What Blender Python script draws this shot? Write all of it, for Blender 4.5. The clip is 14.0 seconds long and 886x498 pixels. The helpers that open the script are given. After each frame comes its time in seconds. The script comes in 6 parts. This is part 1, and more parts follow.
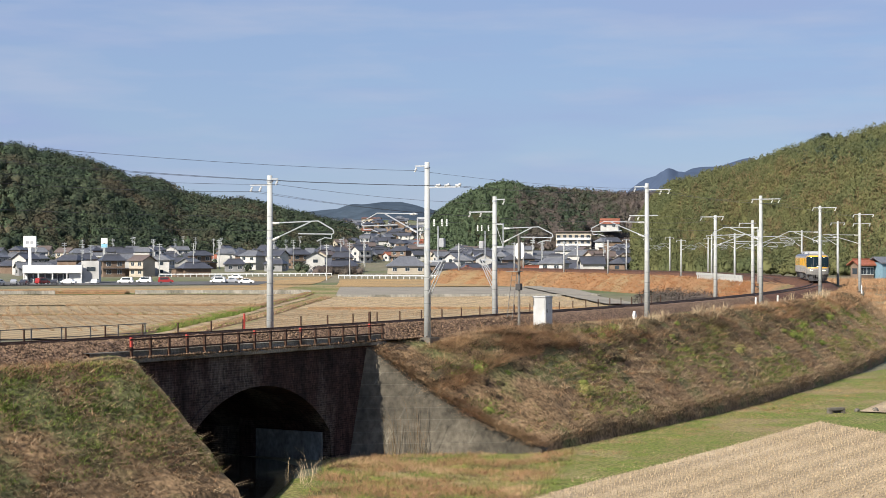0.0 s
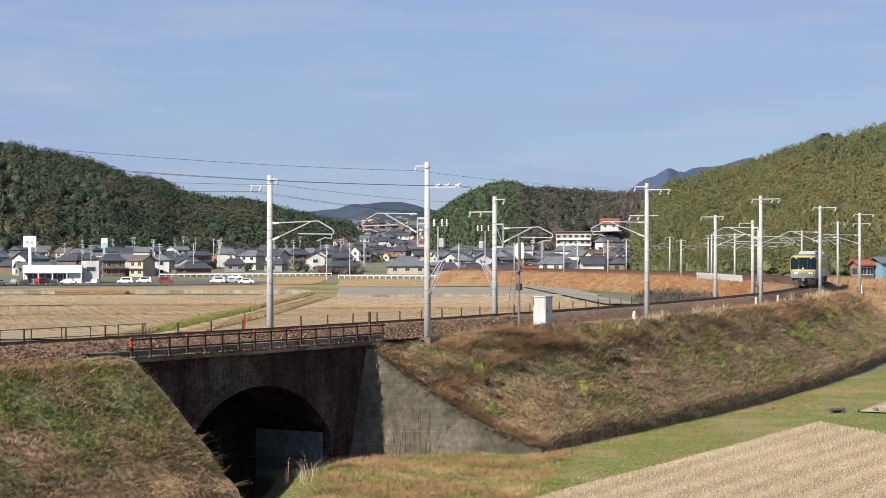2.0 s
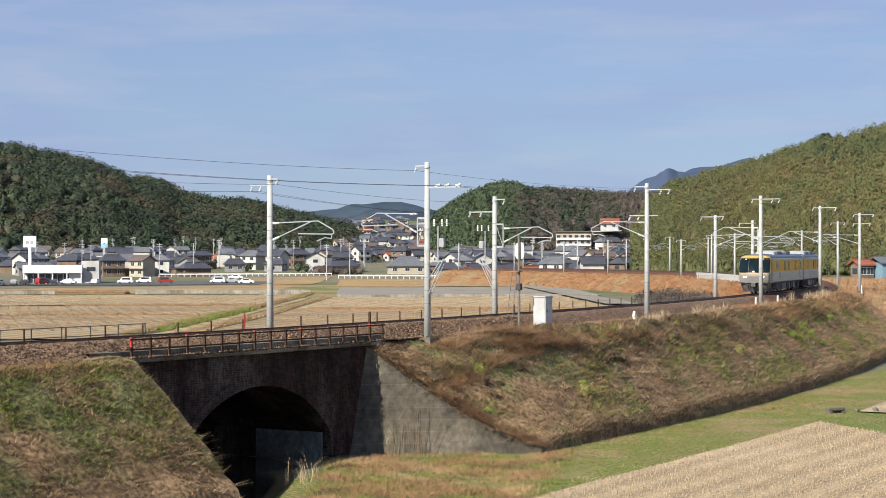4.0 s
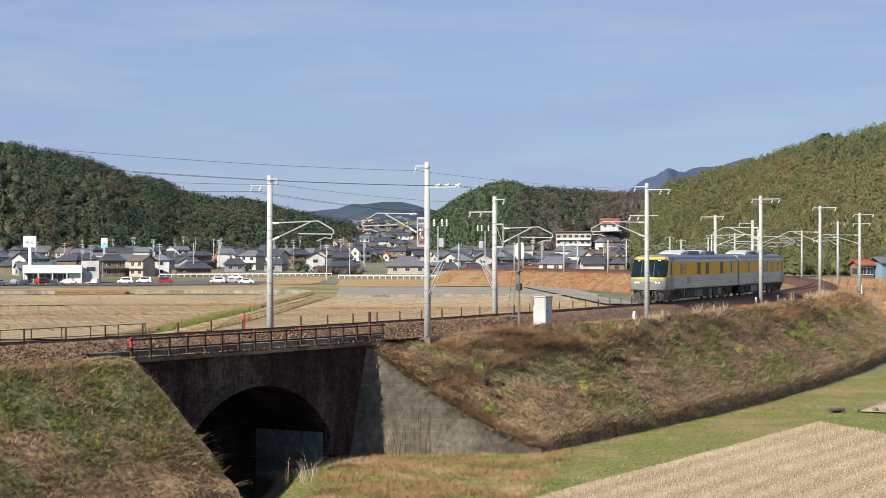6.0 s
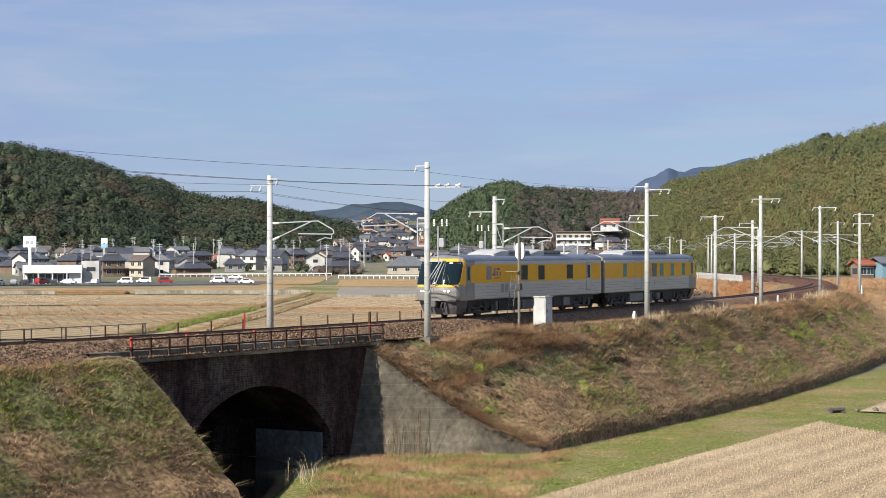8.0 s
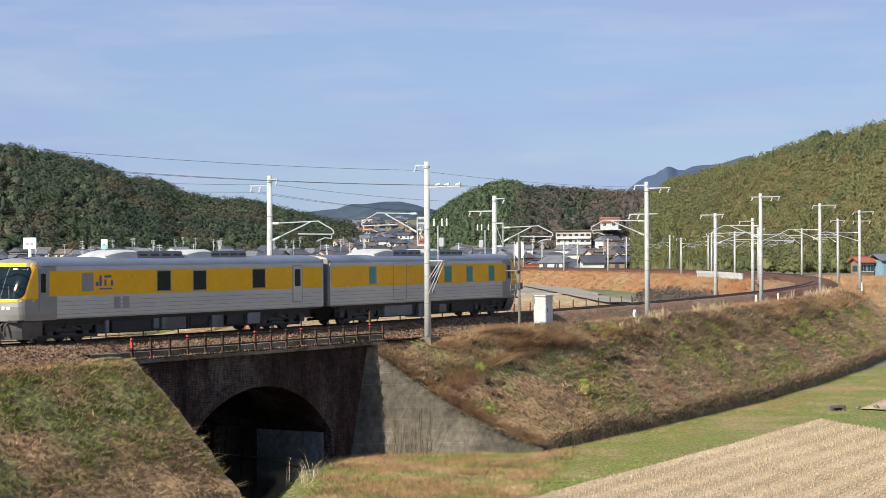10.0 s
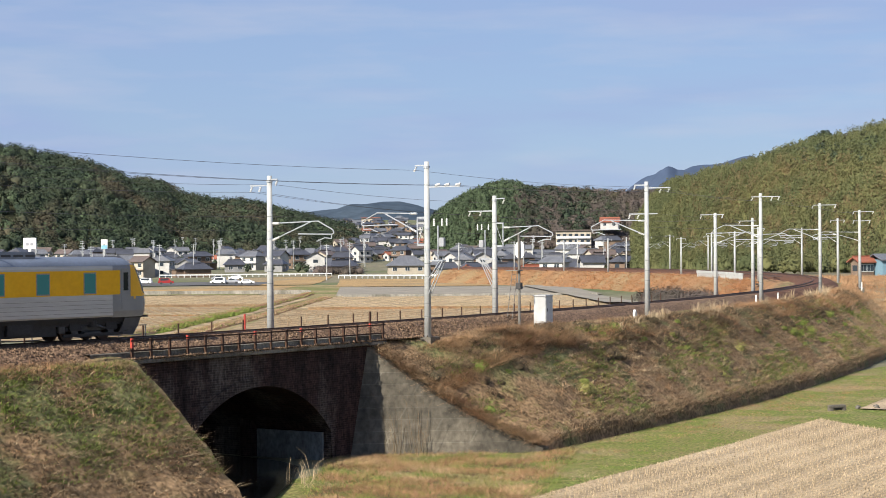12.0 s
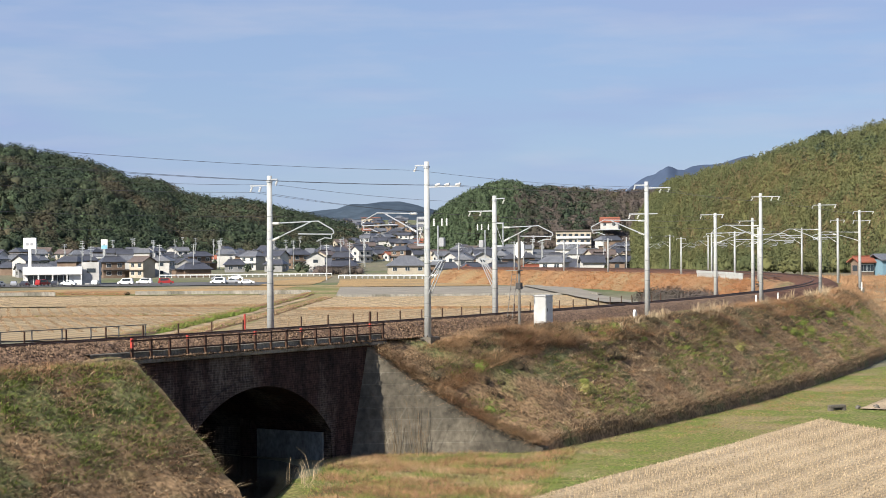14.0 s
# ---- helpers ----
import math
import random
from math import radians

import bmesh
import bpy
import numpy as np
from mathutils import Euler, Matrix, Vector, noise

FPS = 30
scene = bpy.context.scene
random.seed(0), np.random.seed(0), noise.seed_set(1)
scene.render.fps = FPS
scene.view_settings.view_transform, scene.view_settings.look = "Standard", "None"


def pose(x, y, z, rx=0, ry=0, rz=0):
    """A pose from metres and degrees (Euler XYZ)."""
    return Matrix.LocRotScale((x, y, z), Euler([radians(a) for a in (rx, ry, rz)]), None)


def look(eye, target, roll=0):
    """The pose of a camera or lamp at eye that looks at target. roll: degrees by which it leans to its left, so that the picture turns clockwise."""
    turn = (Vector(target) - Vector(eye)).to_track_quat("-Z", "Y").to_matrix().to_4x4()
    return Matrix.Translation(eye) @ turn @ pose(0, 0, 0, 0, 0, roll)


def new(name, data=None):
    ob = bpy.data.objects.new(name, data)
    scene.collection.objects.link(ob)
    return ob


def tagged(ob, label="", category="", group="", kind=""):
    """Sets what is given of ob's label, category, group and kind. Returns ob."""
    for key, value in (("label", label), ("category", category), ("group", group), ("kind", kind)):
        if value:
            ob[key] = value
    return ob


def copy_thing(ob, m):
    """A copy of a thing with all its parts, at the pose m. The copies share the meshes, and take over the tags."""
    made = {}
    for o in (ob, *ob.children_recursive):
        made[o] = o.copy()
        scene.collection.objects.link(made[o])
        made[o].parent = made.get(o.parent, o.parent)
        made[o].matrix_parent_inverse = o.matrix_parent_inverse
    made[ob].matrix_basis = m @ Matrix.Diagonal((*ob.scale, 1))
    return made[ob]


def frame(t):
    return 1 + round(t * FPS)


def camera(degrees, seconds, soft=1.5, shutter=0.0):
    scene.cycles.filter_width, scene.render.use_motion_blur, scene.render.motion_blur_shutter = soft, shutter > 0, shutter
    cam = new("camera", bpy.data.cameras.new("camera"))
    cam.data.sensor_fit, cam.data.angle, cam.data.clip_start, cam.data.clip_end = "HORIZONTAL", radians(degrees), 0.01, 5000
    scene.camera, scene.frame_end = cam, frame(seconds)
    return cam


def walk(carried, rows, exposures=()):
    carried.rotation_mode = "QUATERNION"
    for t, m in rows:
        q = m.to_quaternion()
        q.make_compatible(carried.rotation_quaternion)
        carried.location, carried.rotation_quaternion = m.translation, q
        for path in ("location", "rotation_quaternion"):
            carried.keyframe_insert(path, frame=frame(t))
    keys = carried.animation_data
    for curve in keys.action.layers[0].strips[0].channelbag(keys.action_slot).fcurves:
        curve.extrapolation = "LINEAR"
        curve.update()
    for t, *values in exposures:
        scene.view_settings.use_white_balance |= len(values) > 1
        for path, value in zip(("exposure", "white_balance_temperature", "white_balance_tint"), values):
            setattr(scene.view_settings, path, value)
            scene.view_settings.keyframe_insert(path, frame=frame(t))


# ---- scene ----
# A country railway on a curved embankment, with a two-car inspection train passing over a brick arch bridge.
EYE_Z = 3.718
cam = camera(28.02, 14.0, soft=0.7, shutter=0.1)
LEVEL_A = look((0, 0, EYE_Z), (0, 100, EYE_Z + 0.303), -0.131)
LEVEL_B = look((0, 0, EYE_Z), (0, 100, EYE_Z + 0.270), -0.452)
walk(cam, [(0.0, LEVEL_A), (7.8, LEVEL_A), (10.5, LEVEL_B), (14.0, LEVEL_B)],
     exposures=[(0.0, 0.76), (8.0, 0.76), (10.3, 0.89), (11.5, 0.87), (12.7, 0.82), (14.0, 0.84)])

# ---- light ----
SUN_FROM = Vector((-0.535, -0.625, 0.57)).normalized()
world = bpy.data.worlds.new("sky")
scene.world = world
world.use_nodes = True
wn, wl = world.node_tree.nodes, world.node_tree.links
sky = wn.new("ShaderNodeTexSky")
sky.sky_type, sky.sun_disc = "NISHITA", False
sky.sun_elevation = math.asin(SUN_FROM.z)
sky.sun_rotation = math.atan2(SUN_FROM.x, SUN_FROM.y)
sky.altitude, sky.air_density, sky.dust_density, sky.ozone_density = 20, 1.0, 0.3, 6.0
coord, mapping = wn.new("ShaderNodeTexCoord"), wn.new("ShaderNodeMapping")
mapping.inputs["Scale"].default_value = (2.2, 2.2, 14.0)
mapping.inputs["Rotation"].default_value = (0, 0.22, 0)
cloud, ramp, mix = wn.new("ShaderNodeTexNoise"), wn.new("ShaderNodeMapRange"), wn.new("ShaderNodeMixRGB")
cloud.inputs["Scale"].default_value, cloud.inputs["Detail"].default_value = 2.6, 6
ramp.inputs["From Min"].default_value, ramp.inputs["From Max"].default_value = 0.42, 0.75
ramp.inputs["To Min"].default_value, ramp.inputs["To Max"].default_value = 0.62, 0.95
mix.inputs["Color2"].default_value = (3.4, 4.35, 6.85, 1)
wl.new(coord.outputs["Generated"], mapping.inputs["Vector"])
wl.new(mapping.outputs[0], cloud.inputs["Vector"])
wl.new(cloud.outputs["Fac"], ramp.inputs["Value"])
wl.new(ramp.outputs[0], mix.inputs["Fac"])
wl.new(sky.outputs[0], mix.inputs["Color1"])
cirrus, wisps, lighter = wn.new("ShaderNodeTexNoise"), wn.new("ShaderNodeMapRange"), wn.new("ShaderNodeMixRGB")
cirrus.inputs["Scale"].default_value, cirrus.inputs["Detail"].default_value = 4.5, 8
wisps.inputs["From Min"].default_value, wisps.inputs["From Max"].default_value, wisps.inputs["To Max"].default_value = 0.48, 0.72, 0.4
lighter.inputs["Color2"].default_value = (5.0, 5.5, 7.0, 1)
wl.new(mapping.outputs[0], cirrus.inputs["Vector"])
wl.new(cirrus.outputs["Fac"], wisps.inputs["Value"])
wl.new(wisps.outputs[0], lighter.inputs["Fac"])
wl.new(mix.outputs[0], lighter.inputs["Color1"])
wl.new(lighter.outputs[0], wn["Background"].inputs["Color"])
wn["Background"].inputs["Strength"].default_value = 0.0595
sun = new("sun", bpy.data.lights.new("sun", "SUN"))
sun.data.energy, sun.data.angle, sun.data.color = 5.0, radians(0.55), (1.0, 0.93, 0.82)
sun.matrix_world = look(SUN_FROM * 100, (0, 0, 0))


# ---- materials ----
def mat(name, a, b=None, rough=0.8, metal=0.0, scale=4.0, fine=40.0, bump=0.0, c=None, stretch=(1, 1, 1), grain=0.25, island=0.0, piece=0.0):
    """Procedural surface: colours a and b mixed by broad noise, c by patches, with fine grain and relief."""
    m = bpy.data.materials.new(name)
    m.use_nodes = True
    n, l = m.node_tree.nodes, m.node_tree.links
    p = n["Principled BSDF"]
    p.inputs["Roughness"].default_value, p.inputs["Metallic"].default_value = rough, metal
    if rough >= 0.75:
        p.inputs["Specular IOR Level"].default_value = 0.12
    geo = n.new("ShaderNodeNewGeometry")
    tc = n.new("ShaderNodeTexCoord")
    mp = n.new("ShaderNodeMapping")
    mp.inputs["Scale"].default_value = stretch
    l.new(tc.outputs["Object"], mp.inputs["Vector"])

    def noise_at(s, detail=4.0):
        t = n.new("ShaderNodeTexNoise")
        t.inputs["Scale"].default_value, t.inputs["Detail"].default_value = s, detail
        l.new(mp.outputs[0], t.inputs["Vector"])
        return t.outputs["Fac"]

    def sharpen(v, lo, hi, top=1.0):
        r = n.new("ShaderNodeMapRange")
        r.inputs["From Min"].default_value, r.inputs["From Max"].default_value, r.inputs["To Max"].default_value = lo, hi, top
        l.new(v, r.inputs["Value"])
        return r.outputs[0]

    def blend(f, x, y, kind="MIX"):
        k = n.new("ShaderNodeMixRGB")
        k.blend_type = kind
        for sock, v in (("Fac", f), ("Color1", x), ("Color2", y)):
            if hasattr(v, "is_linked"):
                l.new(v, k.inputs[sock])
            else:
                k.inputs[sock].default_value = v if sock == "Fac" else (*v, 1)
        return k.outputs[0]

    b = b or tuple(v * 0.8 for v in a)
    broad = noise_at(scale)
    col = blend(sharpen(broad, 0.35, 0.65), a, b)
    if c:
        col = blend(sharpen(noise_at(scale * 0.37, 6), 0.5, 0.62), col, c)
    small = noise_at(fine, 3)
    if grain:
        tone = n.new("ShaderNodeMapRange")
        tone.inputs["From Min"].default_value, tone.inputs["From Max"].default_value = 0.3, 0.7
        tone.inputs["To Min"].default_value, tone.inputs["To Max"].default_value = 1 - grain, 1 + grain
        l.new(small, tone.inputs["Value"])
        col = blend(1.0, col, tone.outputs[0], "MULTIPLY")
    for amount, source in ((island, geo.outputs["Random Per Island"]), (piece, n.new("ShaderNodeObjectInfo").outputs["Random"])):
        if amount:
            tone = n.new("ShaderNodeMapRange")
            tone.inputs["To Min"].default_value, tone.inputs["To Max"].default_value = 1 - amount, 1 + amount
            l.new(source, tone.inputs["Value"])
            col = blend(1.0, col, tone.outputs[0], "MULTIPLY")
    l.new(col, p.inputs["Base Color"])
    if bump:
        bp = n.new("ShaderNodeBump")
        bp.inputs["Strength"].default_value, bp.inputs["Distance"].default_value = min(1.0, bump * 4), bump
        l.new(small, bp.inputs["Height"])
        l.new(bp.outputs[0], p.inputs["Normal"])
    return m


def leafy(name, a, b, c=None, scale=0.05, island=0.35, soften=1.0):
    """Foliage: colour changes from plant to plant and from leaf to leaf, and normals lean skywards to even the shade.
    """
    m = mat(name, a, b, rough=0.75, scale=scale, fine=scale * 9, c=c, grain=0.3, island=island)
    n, l = m.node_tree.nodes, m.node_tree.links
    p = n["Principled BSDF"]
    p.inputs["Specular IOR Level"].default_value = 0.15
    # normals are bent towards the open sky, imitating light scattered among leaves
    geo, add, unit = n.new("ShaderNodeNewGeometry"), n.new("ShaderNodeVectorMath"), n.new("ShaderNodeVectorMath")
    add.operation, unit.operation = "ADD", "NORMALIZE"
    add.inputs[1].default_value = (-0.1 * soften, -0.25 * soften, 0.75 * soften)
    l.new(geo.outputs["Normal"], add.inputs[0])
    l.new(add.outputs[0], unit.inputs[0])
    l.new(unit.outputs[0], p.inputs["Normal"])
    return m


SOIL = mat("soil", (0.25, 0.165, 0.09), (0.145, 0.095, 0.052), scale=0.7, fine=4.5, bump=0.12, c=(0.14, 0.14, 0.06), grain=0.6)
TAWNY = mat("tawny_grass", (0.27, 0.15, 0.072), (0.20, 0.115, 0.058), scale=0.25, fine=3, bump=0.05, c=(0.24, 0.17, 0.09))
FAR_SOIL = mat("outskirts", (0.17, 0.15, 0.10), (0.13, 0.13, 0.08), scale=0.02, fine=0.4, c=(0.10, 0.12, 0.05))
BALLAST = mat("ballast", (0.185, 0.12, 0.078), (0.115, 0.073, 0.048), scale=2.5, fine=9, bump=0.1, grain=0.85)
RUSTY = mat("rusty_ballast", (0.125, 0.062, 0.038), (0.085, 0.044, 0.029), scale=1.0, fine=9, bump=0.06, grain=0.4)
CONCRETE = mat("concrete", (0.145, 0.132, 0.11), (0.095, 0.086, 0.072), scale=0.9, fine=14, bump=0.01, c=(0.055, 0.05, 0.042), stretch=(1, 1, 0.3))
SLEEPER = mat("sleeper", (0.13, 0.10, 0.075), (0.09, 0.07, 0.055), scale=1.2, fine=12, piece=0.2)
POLE = mat("pole_concrete", (0.42, 0.43, 0.42), (0.34, 0.35, 0.34), scale=1.5, fine=20, grain=0.1)
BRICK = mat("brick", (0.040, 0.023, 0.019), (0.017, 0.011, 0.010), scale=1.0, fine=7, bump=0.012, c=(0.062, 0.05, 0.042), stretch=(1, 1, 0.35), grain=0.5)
LINING = mat("damp_lining", (0.22, 0.235, 0.225), (0.14, 0.15, 0.145), scale=0.8, fine=6, bump=0.01, c=(0.11, 0.11, 0.10), stretch=(1, 1, 0.6), grain=0.3)
WINGWALL = mat("lichened_concrete", (0.155, 0.137, 0.105), (0.10, 0.089, 0.069), scale=0.45, fine=3.5, bump=0.02, c=(0.055, 0.05, 0.04), stretch=(1, 1, 0.8), grain=0.3)


def coursed(m, along, length, height, joint, strength=1.0):
    """Lays brick courses over a masonry material: along is the plan direction of the wall."""
    n, l = m.node_tree.nodes, m.node_tree.links
    p = n["Principled BSDF"]
    geo, dot, sep, com = n.new("ShaderNodeNewGeometry"), n.new("ShaderNodeVectorMath"), n.new("ShaderNodeSeparateXYZ"), n.new("ShaderNodeCombineXYZ")
    dot.operation = "DOT_PRODUCT"
    dot.inputs[1].default_value = along
    bricks, tint, bump = n.new("ShaderNodeTexBrick"), n.new("ShaderNodeMixRGB"), n.new("ShaderNodeBump")
    bricks.inputs["Scale"].default_value = 1.0
    bricks.inputs["Brick Width"].default_value, bricks.inputs["Row Height"].default_value = length, height
    bricks.inputs["Mortar Size"].default_value = joint
    bricks.inputs["Color1"].default_value, bricks.inputs["Color2"].default_value = (1.7, 1.6, 1.55, 1), (0.5, 0.5, 0.52, 1)
    bricks.inputs["Mortar"].default_value = (1.9, 2.0, 2.1, 1)
    tint.blend_type = "MULTIPLY"
    tint.inputs["Fac"].default_value = strength
    old = p.inputs["Base Color"].links[0].from_socket
    for a, b in ((geo.outputs["Position"], dot.inputs[0]), (geo.outputs["Position"], sep.inputs[0]), (dot.outputs["Value"], com.inputs["X"]), (sep.outputs["Z"], com.inputs["Y"]),
                 (com.outputs[0], bricks.inputs["Vector"]), (old, tint.inputs["Color1"]), (bricks.outputs["Color"], tint.inputs["Color2"]), (tint.outputs[0], p.inputs["Base Color"]),
                 (bricks.outputs["Fac"], bump.inputs["Height"]), (bump.outputs[0], p.inputs["Normal"])):
        l.new(a, b)
    bump.invert = True
    bump.inputs["Strength"].default_value, bump.inputs["Distance"].default_value = 0.6, 0.02


coursed(BRICK, (0.30, -1.38, 0.0), 0.36, 0.11, 0.014, 0.65)
coursed(WINGWALL, (0.5, -1.0, 0.0), 1.8, 0.6, 0.02, 0.22)
STAINED = mat("stained_concrete", (0.14, 0.125, 0.10), (0.055, 0.048, 0.04), scale=1.1, fine=10, bump=0.01, c=(0.20, 0.185, 0.155), grain=0.35)
WATER = mat("dark_water", (0.012, 0.013, 0.011), (0.018, 0.018, 0.014), rough=0.12, scale=0.6, fine=5, bump=0.004)
STEEL = mat("galvanised_steel", (0.42, 0.44, 0.46), (0.34, 0.36, 0.38), rough=0.45, metal=0.4, scale=3)
RUST = mat("rusted_steel", (0.075, 0.04, 0.025), (0.045, 0.03, 0.025), rough=0.8, scale=4, fine=30)
RED = mat("red_paint", (0.40, 0.05, 0.03), (0.30, 0.04, 0.03), rough=0.5, scale=6)
RAILHEAD = mat("rail_steel", (0.115, 0.066, 0.045), (0.08, 0.048, 0.034), rough=0.5, metal=0.3, scale=3)
WHITE = mat("white_paint", (0.68, 0.68, 0.66), (0.60, 0.60, 0.58), rough=0.45, scale=2, grain=0.05)
DARK = mat("dark_iron", (0.03, 0.03, 0.032), (0.045, 0.042, 0.04), rough=0.6, scale=3)


# ---- building blocks ----
def mesh_of(name, verts, faces, material):
    me = bpy.data.meshes.new(name)
    me.from_pydata([tuple(v) for v in verts], [], [tuple(f) for f in faces])
    me.materials.append(material)
    return me


def solid(name, verts, faces, material, parent=None, label="", smooth=False):
    ob = new(name, mesh_of(name, verts, faces, material))
    if smooth:
        ob.data.polygons.foreach_set("use_smooth", [True] * len(ob.data.polygons))
    if parent:
        ob.parent = parent
    return tagged(ob, label)


def part(name, bm, material, parent=None, label="", smooth=False):
    me = bpy.data.meshes.new(name)
    bmesh.ops.recalc_face_normals(bm, faces=bm.faces)
    bm.to_mesh(me)
    bm.free()
    me.materials.append(material)
    ob = new(name, me)
    if smooth:
        me.polygons.foreach_set("use_smooth", [True] * len(me.polygons))
    if parent:
        ob.parent = parent
    return tagged(ob, label)


def box(bm, x0, x1, y0, y1, z0, z1, bevel=0.0, m=None):
    made = bmesh.ops.create_cube(bm, size=1.0, matrix=Matrix.LocRotScale(((x0 + x1) / 2, (y0 + y1) / 2, (z0 + z1) / 2), None, (x1 - x0, y1 - y0, z1 - z0)))
    vs = made["verts"]
    if m is not None:
        bmesh.ops.transform(bm, matrix=m, verts=vs)
    if bevel:
        es = list({e for v in vs for e in v.link_edges})
        bmesh.ops.bevel(bm, geom=es, offset=bevel, segments=2, affect="EDGES")
    return bm


def boxes(*rows, bevel=0.0):
    bm = bmesh.new()
    for r in rows:
        box(bm, *r, bevel=bevel)
    return bm


def tube(bm, a, b, r0, r1=None, sides=8):
    a, b = Vector(a), Vector(b)
    r1 = r0 if r1 is None else r1
    turn = (b - a).to_track_quat("Z", "Y").to_matrix().to_4x4()
    bmesh.ops.create_cone(bm, cap_ends=True, segments=sides, radius1=r0, radius2=r1, depth=(b - a).length,
                          matrix=Matrix.Translation((a + b) / 2) @ turn)
    return bm


def tubes(points, r, sides=6, bm=None):
    bm = bm or bmesh.new()
    for a, b in zip(points[:-1], points[1:]):
        tube(bm, a, b, r, sides=sides)
    return bm


def empty(name, m, label, category, group="", kind=""):
    ob = new(name)
    ob.matrix_world = m
    return tagged(ob, label, category, group, kind)


# ---- the line of the railway: s metres along it, n metres to the near side ----
STEP = 0.5
S_AXIS = np.arange(-420, 330, STEP)
BEND = np.interp(S_AXIS, (0, 34, 68, 102, 136, 170), (-0.00249, -0.00244, -0.00220, -0.00225, -0.00278, -0.00295))
ZERO = int(np.argmin(abs(S_AXIS)))
TURN = np.cumsum(BEND) * STEP
TURN += -1.78423 - TURN[ZERO]
LINE_X, LINE_Y = np.cumsum(np.cos(TURN)) * STEP, np.cumsum(np.sin(TURN)) * STEP
LINE_X += 47.794 - LINE_X[ZERO]
LINE_Y += 226.89 - LINE_Y[ZERO]


def line(s):
    return np.interp(s, S_AXIS, LINE_X), np.interp(s, S_AXIS, LINE_Y), np.interp(s, S_AXIS, TURN)


def on_line(s, n, z=0.0):
    x, y, a = line(s)
    return Vector((x - n * math.sin(a), y + n * math.cos(a), z))


def line_pose(s, n, z=0.0):
    """x along the line towards the bridge, y to the near side."""
    p = on_line(s, n, z)
    return pose(p.x, p.y, z, 0, 0, math.degrees(line(s)[2]))


def nearest(x, y):
    """s and n of many points."""
    x, y = np.asarray(x, float).ravel(), np.asarray(y, float).ravel()
    best = np.empty(len(x), int)
    for i in range(0, len(x), 4000):
        d = (x[i:i + 4000, None] - LINE_X[None, ::4]) ** 2 + (y[i:i + 4000, None] - LINE_Y[None, ::4]) ** 2
        best[i:i + 4000] = d.argmin(1) * 4
    a = TURN[best]
    return S_AXIS[best], -(x - LINE_X[best]) * np.sin(a) + (y - LINE_Y[best]) * np.cos(a)


def smooth(v, lo, hi):
    v = np.clip((np.asarray(v, float) - lo) / (hi - lo), 0, 1)
    return v * v * (3 - 2 * v)


def wobble(x, y, size, amount):
    """Smooth unevenness over the plan."""
    x, y = np.asarray(x, float) / size, np.asarray(y, float) / size
    return amount * (np.sin(1.7 * x + 0.9 * np.sin(1.3 * y + 1)) + np.sin(2.3 * y + 1.1 * np.sin(1.9 * x)) + 0.5 * np.sin(4.1 * x + 3.3 * y)) / 2.5


def ground_z(x, y):
    x, y = np.asarray(x, float), np.asarray(y, float)
    s, n = nearest(x, y)
    s, n = s.reshape(x.shape), n.reshape(x.shape)
    near = -6.65 + 5.6 * smooth(y, 175, 265)
    far = -4.5
    z = np.where(n > 0, near, far + (-6.65 - far) * smooth(n, -16, -7) * (1 - smooth(y, 150, 200)))
    z = np.where((n > 0) & (y > 265), -1.05 + (far + 1.05) * smooth(x * 0 + y, 330, 420) * (x < 70), z)
    bearing = x / np.maximum(y, 1.0)
    slope = smooth(bearing, -0.085, -0.055) * (1 - smooth(bearing, -0.008, 0.02))
    return z + 0.018 * np.maximum(0, y - 520) + 0.028 * slope * np.clip(y - 930, 0, 700) + wobble(x, y, 9, 0.05)


def zg(x, y):
    return float(ground_z(np.array([x]), np.array([y]))[0])


def wing_z(n):
    u = (n - 2.7) / 8.0
    return -1.05 - 5.3 * u - 0.5 * math.sin(math.pi * min(1.0, max(0.0, u)))


def sweep(name, profile, s0, s1, step, material, parent=None, label="", uneven=0.0, flare=False):
    """A strip along the line with the cross-section profile of (n, z)."""
    ss = np.linspace(s0, s1, max(2, int((s1 - s0) / step) + 1))
    shape = profile if callable(profile) else (lambda s: profile)
    k = len(shape(s0))
    verts, faces = [], []
    for i, s in enumerate(ss):
        for j, (n, z) in enumerate(shape(s)):
            p = on_line(s, n, z)
            if flare and n > 2.7:
                # the end of the bank leans back along the flared wing wall
                w = float(smooth(s, s1 - 14, s1))
                cut = min(z, wing_z(n) + 0.12)
                p = on_line(s - w * ((n - 2.7) * 0.54 - 0.3), n, z + (cut - z) * w ** 3)
            if uneven and 0 < j < k - 1:
                v = noise.noise_vector((p.x * 0.6, p.y * 0.6, z * 0.6)) * uneven + noise.noise_vector((p.x * 2.1, p.y * 2.1, z * 2)) * uneven * 0.5
                p += v
            verts.append(p)
    for i in range(len(ss) - 1):
        for j in range(k - 1):
            a = i * k + j
            faces.append((a, a + 1, a + k + 1, a + k))
    return solid(name, verts, faces, material, parent, label, smooth=bool(uneven))


